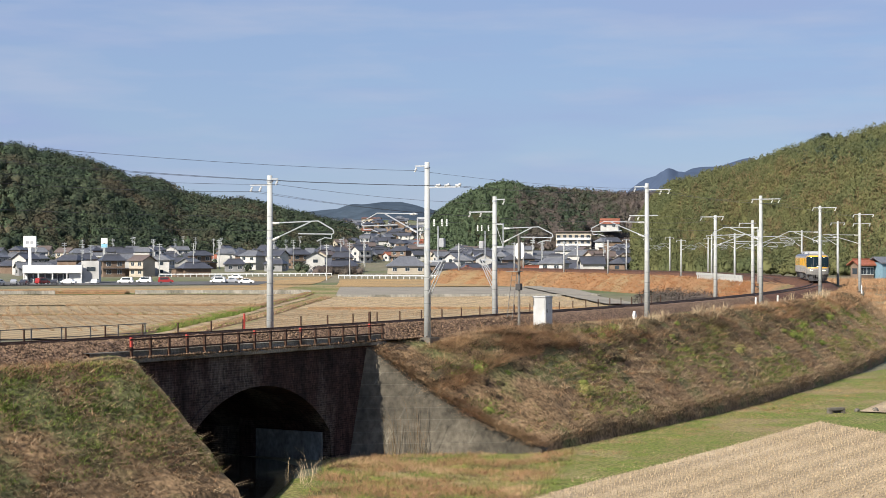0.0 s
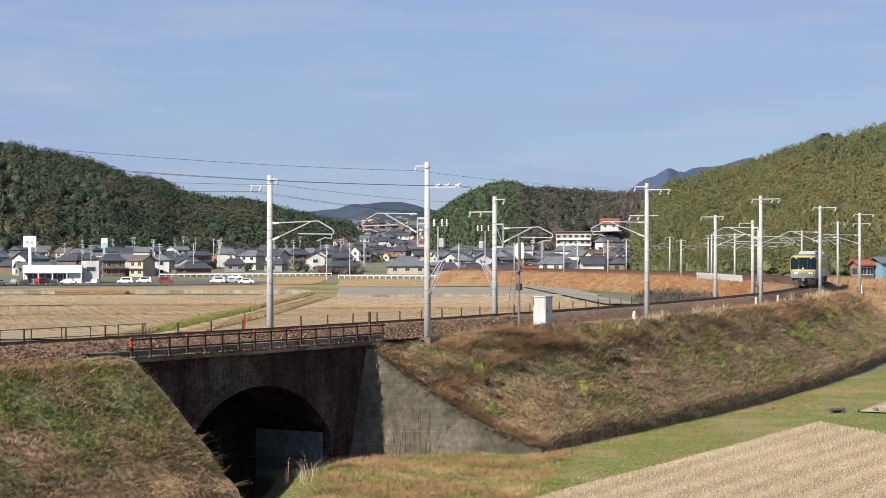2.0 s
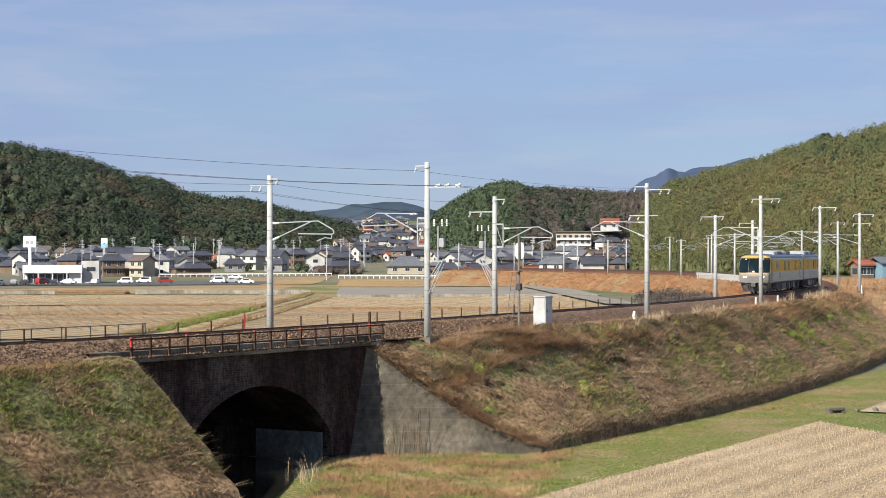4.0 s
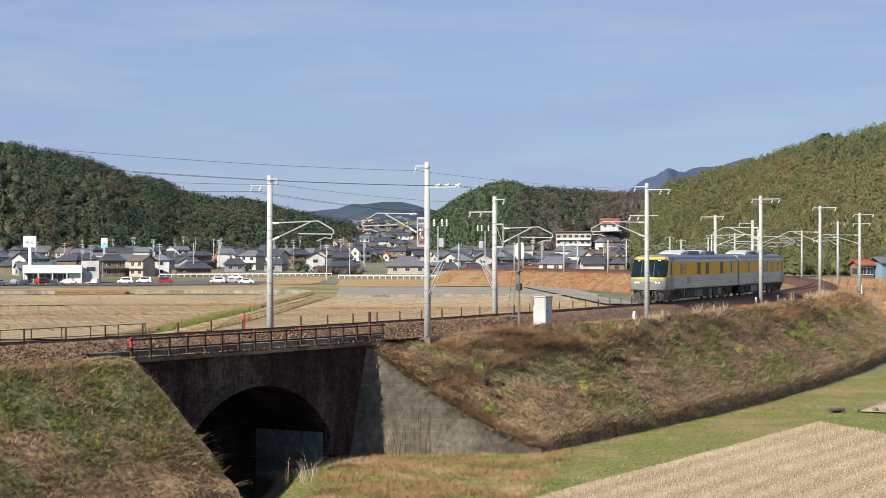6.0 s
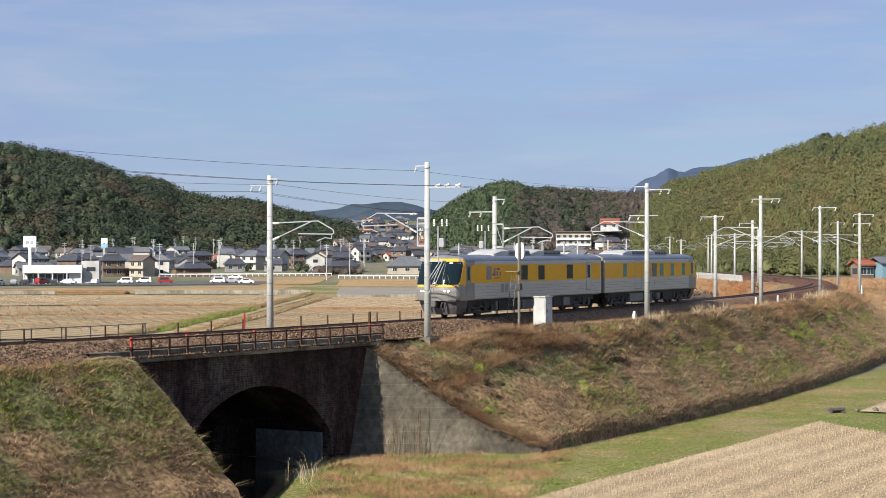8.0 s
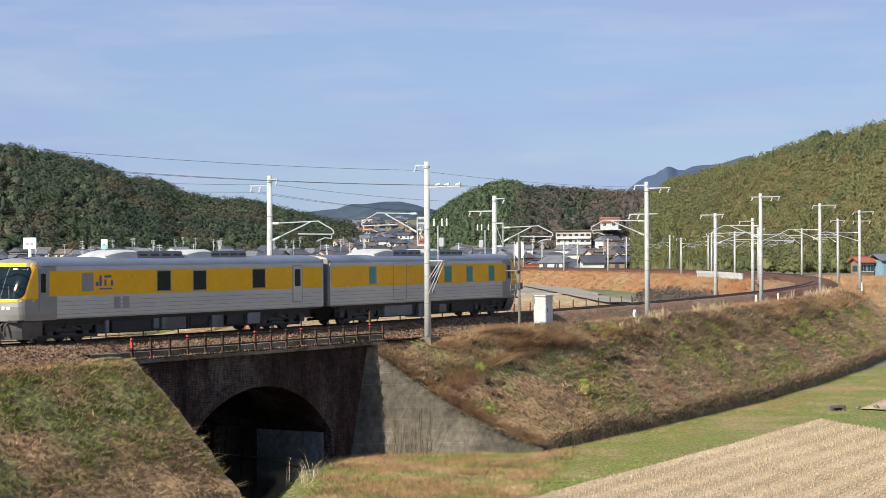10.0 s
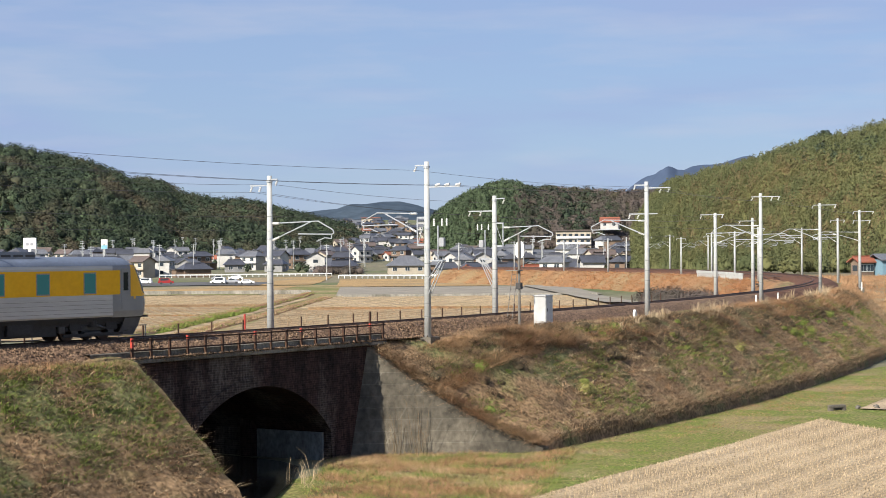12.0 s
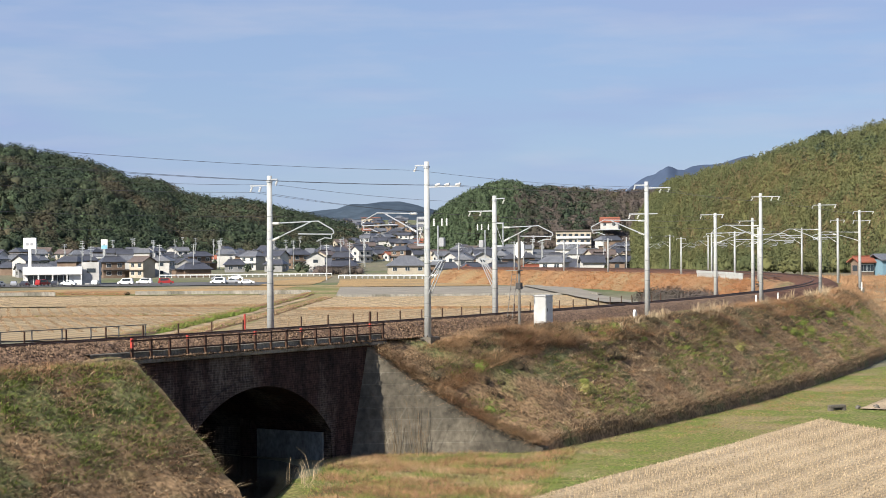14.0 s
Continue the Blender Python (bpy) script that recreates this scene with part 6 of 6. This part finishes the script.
BOX_GREY = mat("equipment_box_paint", (0.15, 0.16, 0.165), (0.11, 0.115, 0.12), rough=0.55, scale=1.5, c=(0.07, 0.068, 0.065), grain=0.15)
SEAM = mat("seam", (0.20, 0.19, 0.18), (0.25, 0.23, 0.21), rough=0.6, scale=3)
# green tint, lightened in base colour for the sky it reflects
TEAL = mat("tinted_glass_sheen", (0.045, 0.21, 0.20), (0.05, 0.22, 0.21), rough=0.06, scale=1, grain=0.0)
BLACK_GLASS = mat("windscreen_glass", (0.005, 0.012, 0.015), (0.007, 0.014, 0.018), rough=0.04, scale=1, grain=0.0)
for glass in (TEAL, BLACK_GLASS):
    glass.node_tree.nodes["Principled BSDF"].inputs["Specular IOR Level"].default_value = 0.3
BLUE_GLASS = mat("slate_blue_glass", (0.055, 0.085, 0.12), (0.045, 0.07, 0.10), rough=0.08, scale=1, grain=0.0)
PURPLE = mat("violet_mark", (0.08, 0.05, 0.22), (0.08, 0.05, 0.20), rough=0.4, scale=2, grain=0.0)


def lamp_lens():
    m = bpy.data.materials.new("headlamp_glow")
    m.use_nodes = True
    p = m.node_tree.nodes["Principled BSDF"]
    p.inputs["Base Color"].default_value = (0.9, 0.85, 0.7, 1)
    p.inputs["Emission Color"].default_value = (1.0, 0.88, 0.6, 1)
    p.inputs["Emission Strength"].default_value = 2.5
    return m


GLOW = lamp_lens()
CAB_RINGS = [(1.02, 10.30, 1.38), (1.3, 10.36, 1.42), (1.62, 10.40, 1.42), (1.95, 10.36, 1.42), (2.4, 10.2, 1.42), (2.9, 9.99, 1.42), (3.2, 9.84, 1.41), (3.36, 9.72, 1.36), (3.5, 9.55, 1.24), (3.6, 9.35, 1.0), (3.67, 9.1, 0.5)]


def cab_point(k, z, u, off=0.0):
    """A point on the cab's skin: u runs from -1 (far side) over the nose to 1, off metres outwards; k turns the cab to either end."""
    zs = [r[0] for r in CAB_RINGS]
    xf = float(np.interp(z, zs, [r[1] for r in CAB_RINGS]))
    hw = float(np.interp(z, zs, [r[2] for r in CAB_RINGS])) + off
    t = abs(u)
    if t < 0.72:
        x, y = xf - 0.34 * (t / 0.72) ** 2.4 + off, hw * 0.94 * t / 0.72
    elif t < 0.8:
        v = (t - 0.72) / 0.08
        x, y = xf - 0.34 - 0.22 * v + off * (1 - v), hw * (0.94 + 0.06 * v)
    else:
        v = (t - 0.8) / 0.2
        x, y = (xf - 0.56) * (1 - v) + 8.0 * v, hw
    return Vector((k * x, math.copysign(y, u), z))


def cab_patch(name, k, z0, z1, u0, u1, off, material, parent, label="", nz=4, nu=14):
    verts, faces = [], []
    for i in range(nz + 1):
        for j in range(nu + 1):
            verts.append(cab_point(k, z0 + (z1 - z0) * i / nz, u0 + (u1 - u0) * j / nu, off))
    for i in range(nz):
        for j in range(nu):
            a = i * (nu + 1) + j
            faces.append((a, a + 1, a + nu + 2, a + nu + 1) if k > 0 else (a, a + nu + 1, a + nu + 2, a + 1))
    return solid(name, verts, faces, material, parent, label, smooth=True)


def shell(k):
    """The long body between the cab (at end k) and the gangway end, as one loft with a rounded roof."""
    half = [(1.38, 1.05), (1.42, 1.12), (1.42, 3.2), (1.40, 3.3), (1.33, 3.42), (1.2, 3.52), (0.95, 3.61), (0.5, 3.67), (0, 3.69)]
    ring = half + [(-y, z) for y, z in reversed(half[:-1])]
    bm = bmesh.new()
    rows = [[bm.verts.new((k * x, y, z)) for y, z in ring] for x in (-10.38, 0, 8.02)]
    for a, b in zip(rows[:-1], rows[1:]):
        for i in range(len(ring)):
            j = (i + 1) % len(ring)
            bm.faces.new((a[i], a[j], b[j], b[i]))
    bm.faces.new(rows[0])
    bm.faces.new(rows[-1])
    return bm


def bogie(car, x):
    g = empty("bogie", pose(x, 0, 0), "", "")
    g.parent = car
    frame_bm = boxes((-1.5, 1.5, 0.86, 1.06, 0.48, 0.68), (-1.5, 1.5, -1.06, -0.86, 0.48, 0.68), (-0.3, 0.3, -0.95, 0.95, 0.45, 0.8), (-1.25, -0.85, 0.98, 1.14, 0.3, 0.62), (0.85, 1.25, 0.98, 1.14, 0.3, 0.62), (-1.25, -0.85, -1.14, -0.98, 0.3, 0.62), (0.85, 1.25, -1.14, -0.98, 0.3, 0.62), bevel=0.03)
    part("bogie_frame", frame_bm, BOGIE, g)
    # bolster, plus a dark box that fills in shade between the wheels
    part("bolster", boxes((-1.9, 1.9, -0.5, 0.5, 0.3, 0.92), (-0.55, 0.55, -1.0, 1.0, 0.25, 0.6), bevel=0.02), UNDER, g)
    for y in (1.1, -1.1):
        part("side_beam", boxes((-1.75, 1.75, min(y, y * 1.06), max(y, y * 1.06), 0.22, 0.36), (-1.4, -0.7, min(y, y * 1.08), max(y, y * 1.08), 0.5, 0.82), (0.7, 1.4, min(y, y * 1.08), max(y, y * 1.08), 0.5, 0.82), bevel=0.02), UNDER, g)
    for y in (1.05, -1.05):
        bm = bmesh.new()
        tube(bm, (0, y, 0.62), (0, y, 1.02), 0.24, 0.24, 14)
        part("air_spring", bm, UNDER, g)
    bm = bmesh.new()
    tube(bm, (-0.9, 1.12, 0.5), (0.2, 1.12, 0.82), 0.05, 0.05, 8)
    tube(bm, (-0.9, -1.12, 0.5), (0.2, -1.12, 0.82), 0.05, 0.05, 8)
    part("damper", bm, GEAR, g)
    for x0, x1, z0, z1 in ((-2.1, -1.65, 0.35, 0.85), (1.6, 2.0, 0.4, 0.9), (-0.5, 0.5, 0.22, 0.42)):
        for s in (1, -1):
            y0, y1 = sorted((s * 0.75, s * 1.15))
            part("brake_unit", boxes((x0, x1, y0, y1, z0, z1), bevel=0.03), BOGIE, g)
    sets = []
    for wx in (-1.05, 1.05):
        bm = bmesh.new()
        for y in (0.56, -0.56):
            k = 1 if y > 0 else -1
            tube(bm, (0, y - k * 0.06, 0), (0, y + k * 0.07, 0), 0.43, 0.42, 24)
            tube(bm, (0, y - k * 0.09, 0), (0, y - k * 0.06, 0), 0.455, 0.455, 24)
            tube(bm, (0, y + k * 0.07, 0), (0, y + k * 0.4, 0), 0.1, 0.1, 10)
        tube(bm, (0, -0.56, 0), (0, 0.56, 0), 0.085, 0.085, 10)
        w = part("wheelset", bm, RAILHEAD, g, "worn steel wheelset")
        w.matrix_basis = pose(wx, 0, 0.43)
        sets.append((w, wx))
    return sets


def side_panel(name, car, x0, x1, z0, z1, material, thick, label="", sides=(1, -1), base=1.42):
    for k in sides:
        y0, y1 = sorted((k * (base - 0.01), k * (base + thick)))
        part(name, boxes((x0, x1, y0, y1, z0, z1)), material, car, label)


def railcar(k, windows, door, hatch, marks, units, gear):
    """k = 1: the cab is at the head end; -1: at the tail."""
    c = empty("railcar", pose(0, 0, 0), "yellow and silver diesel inspection railcar with dark windows", "railcar", "cars of the train")
    part("body", shell(k), SILVER, c)
    lo, hi = (-10.3, 8.45) if k > 0 else (-8.45, 10.3)
    # yellow band, with roof and lower seams
    side_panel("yellow_band", c, lo, hi, 2.03, 3.10, YELLOW, 0.006, "yellow painted window band")
    for z in (1.78, 1.6, 1.42, 1.24):
        side_panel("side_seam", c, lo, hi + (0.0 if k < 0 else 0.6), z, z + 0.018, SEAM, 0.004)
    verts, faces = [], []
    rprof = [(-1.405, 3.31), (-1.345, 3.435), (-1.21, 3.535), (-0.955, 3.625), (-0.5, 3.685), (0, 3.705), (0.5, 3.685), (0.955, 3.625), (1.21, 3.535), (1.345, 3.435), (1.405, 3.31)]
    for x in (-10.36, 9.0):
        verts += [(k * x, y, z) for y, z in rprof]
    faces = [(i, i + 1, i + 12, i + 11) for i in range(10)]
    solid("roof", verts, faces, ROOF, c, "blue-grey painted roof", smooth=True)
    # windows
    for x0, x1, z0, z1, dark in windows:
        for s in (1, -1):
            y0, y1 = sorted((s * 1.41, s * 1.432))
            f = part("window", boxes((x0 - 0.05, x1 + 0.05, y0, y1, z0 - 0.05, z1 + 0.05)), SEAM, c)
            y0, y1 = sorted((s * 1.42, s * 1.438))
            part("pane", boxes((x0, x1, y0, y1, z0, z1)), (BLACK_GLASS if k > 0 else BLUE_GLASS) if dark else TEAL, f, "dark pane" if dark else "green-tinted pane with sky reflection in its colour")
    for s in (1, -1) if door else ():
        x0, x1 = door
        y0, y1 = sorted((s * 1.40, s * 1.43))
        d = part("door", boxes((x0 - 0.06, x1 + 0.06, y0, y1, 1.33, 3.2)), SEAM, c, "narrow passenger door")
        y0, y1 = sorted((s * 1.41, s * 1.437))
        part("door_leaf", boxes((x0, x1, y0, y1, 1.4, 3.15)), SILVER, d)
        y0, y1 = sorted((s * 1.42, s * 1.442))
        part("pane", boxes((x0 + 0.12, x1 - 0.12, y0, y1, 2.15, 3.0)), BLACK_GLASS, d)
    if hatch:
        a, b = hatch
        for s in (1, -1):
            for r in ((a, a + 0.03, 1.22, 3.25), (b - 0.03, b, 1.22, 3.25), (a, b, 3.22, 3.25), (a, b, 1.22, 1.25)):
                y0, y1 = sorted((s * 1.42, s * 1.432))
                part("hatch_seam", boxes((r[0], r[1], y0, y1, r[2], r[3])), SEAM, c)
    for x0, x1, z0, z1, kind in marks:
        side_panel(kind, c, x0, x1, z0, z1, {"grille": SEAM, "mark_bar": PURPLE, "access_panel": GREY_CAB}[kind], 0.009, sides=(1,))
    # roof units: a rounded pale hood and a dark grilled box
    for a, b, e in units:
        bm = bmesh.new()
        rows = []
        for i in range(7):
            v = i / 6
            x = a + (b - a) * v
            h = 0.42 * math.sin(math.pi * (0.12 + 0.5 * v if a < b else 0.12 + 0.5 * v))
            rows.append([bm.verts.new((x, y, 3.6 + h * m)) for y, m in ((-0.95, 0), (-0.9, 0.75), (-0.7, 1), (0.7, 1), (0.9, 0.75), (0.95, 0))])
        for r0, r1 in zip(rows[:-1], rows[1:]):
            for i in range(5):
                bm.faces.new((r0[i], r0[i + 1], r1[i + 1], r1[i]))
        bm.faces.new(rows[0])
        bm.faces.new(rows[-1])
        part("air_conditioner_hood", bm, HOOD, c, "pale roof unit hood", smooth=False)
        x0, x1 = sorted((b, e))
        u = part("air_conditioner", boxes((x0 + 0.02, x1, -0.92, 0.92, 3.58, 3.95), bevel=0.05), UNIT, c, "grey grilled roof unit")
        for i in range(4):
            gx = x0 + (x1 - x0) * (i + 0.5) / 4
            for s in (1, -1):
                y0, y1 = sorted((s * 0.91, s * 0.93))
                part("vent", boxes((gx - 0.26, gx + 0.26, y0, y1, 3.72, 3.82)), DARK, u)
    # gangway end
    e = -10.38 * k
    part("gangway", boxes((min(e, e - k * 0.5), max(e, e - k * 0.5), -0.6, 0.6, 1.1, 3.3), bevel=0.04), UNDER, c, "black gangway bellows")
    part("corner_cover", boxes((min(e, e - k * 0.14), max(e, e - k * 0.14), -1.36, 1.36, 1.1, 3.5), bevel=0.03), GREY_CAB, c)
    # cab
    verts, faces = [], []
    nu = 40
    for z, _, _ in CAB_RINGS:
        verts += [cab_point(k, z, -1 + 2 * j / nu) for j in range(nu + 1)]
    for i in range(len(CAB_RINGS) - 1):
        for j in range(nu):
            a = i * (nu + 1) + j
            faces.append((a, a + 1, a + nu + 2, a + nu + 1) if k > 0 else (a, a + nu + 1, a + nu + 2, a + 1))
    top = (len(CAB_RINGS) - 1) * (nu + 1)
    faces.append(tuple(range(top, top + nu + 1)))
    solid("cab", verts, faces, GREY_CAB, c, "grey rounded driving cab", smooth=False)
    cab_patch("visor", k, 3.28, 3.46, -0.86, 0.86, 0.006, VISOR, c, "amber-yellow brow over the windscreen")
    cab_patch("front_stripe", k, 1.82, 1.94, -0.86, 0.86, 0.012, VISOR, c, "amber-yellow stripe under the windscreen", 2)
    for s in (1, -1):
        verts, faces = [], []
        for i in range(9):
            z = 1.93 + (3.34 - 1.93) * i / 8
            ahead = cab_point(k, z, s * 0.8).x * k
            last = 0.8 + 0.2 * max(0.02, ahead - 9.08) / (ahead - 8.0)
            verts += [cab_point(k, z, s * (0.765 + (last - 0.765) * q / 5), 0.009) for q in range(6)]
        for i in range(8):
            for q in range(5):
                a = i * 6 + q
                faces.append((a, a + 1, a + 7, a + 6) if k * s > 0 else (a, a + 6, a + 7, a + 1))
        solid("side_stripe", verts, faces, VISOR, c, smooth=True)
    screen = cab_patch("windscreen", k, 1.97, 3.30, -0.775, 0.775, 0.014, BLACK_GLASS, c, "dark wraparound windscreen", 6, 36)
    for u in (-0.26, 0.26):
        cab_patch("pillar", k, 1.97, 3.30, u - 0.008, u + 0.008, 0.02, GEAR, screen, "", 5, 1)
    for su in (1, -1):
        for zc, zs in ((1.97, 1), (3.30, -1)):
            corner = cab_point(k, zc, su * 0.775, 0.018)
            pts = [corner]
            for i in range(7):
                a = math.pi / 2 * i / 6
                pts.append(cab_point(k, zc + zs * 0.24 * (1 - math.sin(a)), su * (0.775 - 0.075 * (1 - math.cos(a))), 0.018))
            solid("surround_corner", pts, [(0, i, i + 1) for i in range(1, 7)], VISOR, screen)
    bm = bmesh.new()
    tubes([cab_point(k, 2.0, 0.08, 0.05), cab_point(k, 2.55, -0.12, 0.05)], 0.02, bm=bm)
    part("wiper", bm, DARK, screen)
    bm = bmesh.new()
    tubes([cab_point(k, 2.0, 0.5, 0.05), cab_point(k, 2.5, 0.4, 0.05)], 0.02, bm=bm)
    part("wiper", bm, DARK, screen)
    cab_patch("front_mark", k, 2.02, 2.14, -0.06, 0.05, 0.022, WHITE, c, "small white mark", 1, 2)
    for s in (1, -1):
        for d in (0, 0.12):
            u = s * (0.36 + d)
            h = cab_patch("headlight", k, 1.53, 1.63, u - 0.03, u + 0.03, 0.025, GLOW if k > 0 else RED, c, "lit headlight" if k > 0 else "red tail light", 2, 3)
        cab_patch("marker_lamp", k, 3.18, 3.25, s * 0.42 - 0.05, s * 0.42 + 0.05, 0.03, WHITE, c, "", 1, 2)
        side_panel("cab_door", c, *sorted((k * 8.55, k * 9.02)), 1.36, 3.15, GREY_CAB, 0.012, sides=(s,))
        side_panel("cab_window", c, *sorted((k * 8.65, k * 8.93)), 2.2, 3.0, BLACK_GLASS, 0.018, sides=(s,))
    # front skirt, coupler and hoses
    verts, faces = [], []
    for z, xf, hw in ((0.22, 9.95, 1.1), (0.6, 10.1, 1.25), (1.03, 10.2, 1.37)):
        for j in range(13):
            u = -1 + j / 6
            verts.append((k * (xf - 0.5 * abs(u) ** 2.2 - (0.9 if abs(u) == 1 else 0)), hw * (1 if abs(u) == 1 else min(1, abs(u) * 1.12)) * (1 if u > 0 else -1), z))
    for i in range(2):
        for j in range(12):
            if not (i == 1 and 4 <= j <= 7):
                a = i * 13 + j
                faces.append((a, a + 1, a + 14, a + 13))
    solid("snow_skirt", verts, faces, SKIRT, c, "dark grey skirt under the cab")
    part("coupler_recess", boxes((min(k * 9.2, k * 9.7), max(k * 9.2, k * 9.7), -1.0, 1.0, 0.5, 1.05)), UNDER, c)
    cp = part("coupler", boxes((min(k * 9.6, k * 10.6), max(k * 9.6, k * 10.6), -0.13, 0.13, 0.72, 0.98), (min(k * 10.35, k * 10.65), max(k * 10.35, k * 10.65), -0.22, 0.22, 0.66, 1.02), bevel=0.03), GEAR, c, "grey knuckle coupler")
    for y in (-0.62, -0.4, 0.42, 0.66):
        bm = tubes([(k * 10.05, y, 0.98), (k * 10.28, y, 0.8), (k * 10.2, y * 0.9, 0.55)], 0.05)
        part("hose", bm, GEAR, c)
    # under the floor
    part("underframe", boxes((-9.4, 9.4, -1.25, 1.25, 0.86, 1.06), (-5.0, 5.0, -1.1, 1.1, 0.3, 0.9)), UNDER, c)
    # sill beam, and an added dark box that hides bright gaps beneath it
    part("sill_beam", boxes((-10.2, 10.2, -1.36, 1.36, 0.98, 1.06), (-9.6, 9.6, -1.15, 1.15, 0.7, 1.0)), UNDER, c)
    for x0, x1, z0, z1, pale in gear:
        part("equipment_box", boxes((x0, x1, 0.35, 1.28, z0, z1), bevel=0.025), BOX_GREY if pale else UNDER, c)
        part("equipment_box", boxes((x0, x1, -1.28, -0.35, z0, z1), bevel=0.025), BOX_GREY if pale else UNDER, c)
    sets = bogie(c, 7.1) + bogie(c, -7.1)
    return c, sets


# head-car panes: the glass's dark look at a steep angle, put into colour
CAR_HEAD = railcar(1, [(0.98, 1.83, 2.15, 3.02, True), (-1.45, -0.59, 2.13, 3.0, True), (-5.75, -4.85, 2.14, 3.02, True)], (-8.64, -7.95), None,
                   [(5.85, 6.55, 2.2, 3.0, "grille"), (5.55, 5.72, 2.42, 2.6, "mark_bar"), (5.35, 5.5, 2.42, 2.88, "mark_bar"), (4.75, 5.2, 2.78, 2.88, "mark_bar"), (5.06, 5.2, 2.42, 2.7, "mark_bar"), (4.66, 4.8, 2.42, 2.66, "mark_bar"), (4.7, 5.5, 2.26, 2.32, "mark_bar"), (4.2, 4.6, 1.4, 1.93, "access_panel"), (3.65, 4.05, 1.4, 1.93, "access_panel")],
                   [(4.6, 2.6, -0.45), (-0.5, -2.4, -5.0)],
                   [(-0.25, 1.4, 0.35, 0.9, True), (-2.86, -2.03, 0.3, 0.88, True), (-5.6, -4.6, 0.38, 0.93, True), (2.1, 4.6, 0.3, 0.85, False), (-1.7, -0.5, 0.45, 0.86, False), (-4.3, -3.1, 0.4, 0.86, False), (4.75, 5.0, 0.35, 0.9, True), (1.55, 1.95, 0.4, 0.88, True), (-0.45, -0.3, 0.3, 0.9, False)])
CAR_TAIL = railcar(-1, [(6.04, 6.67, 2.16, 3.02, False), (-0.39, 0.54, 2.1, 3.0, True), (-1.92, -1.19, 2.13, 2.98, False), (-4.35, -3.7, 2.12, 2.96, False), (-6.98, -6.36, 2.12, 2.97, False)], None, (2.93, 4.3),
                   [(0.8, 0.95, 2.1, 2.68, "grille"), (-0.05, 0.1, 1.45, 1.75, "grille")],
                   [(5.44, 3.5, 0.55), (0.5, -1.47, -4.1)],
                   [(2.1, 5.0, 0.36, 0.92, True), (0.1, 1.45, 0.2, 0.95, True), (-1.6, -0.8, 0.4, 0.85, True), (-3.6, -2.2, 0.4, 0.86, False), (-0.7, 0.0, 0.5, 0.86, False)])
TRAIN_V, TRAIN_A = 16.51, 0.0445


def front_s(t):
    return TRAIN_V * t + 0.5 * TRAIN_A * t * t


def car_pose(t, back):
    """The pose of a car whose middle is back metres behind the train's nose: its two pivots stay on the line."""
    mid = front_s(t) - back
    ax, ay, _ = line(mid + 7.1)
    bx, by, _ = line(mid - 7.1)
    return pose((ax + bx) / 2, (ay + by) / 2, 0, 0, 0, math.degrees(math.atan2(ay - by, ax - bx)))


def motions():
    for (car, sets), back in ((CAR_HEAD, 10.4), (CAR_TAIL, 31.7)):
        walk(car, [(t * 0.5, car_pose(t * 0.5, back)) for t in range(29)])
        for wheelset, wx in sets:
            walk(wheelset, [(f / FPS, pose(wx, 0, 0.43) @ Matrix.Rotation(front_s(f / FPS) / 0.43, 4, "Y")) for f in range(421)])


motions()
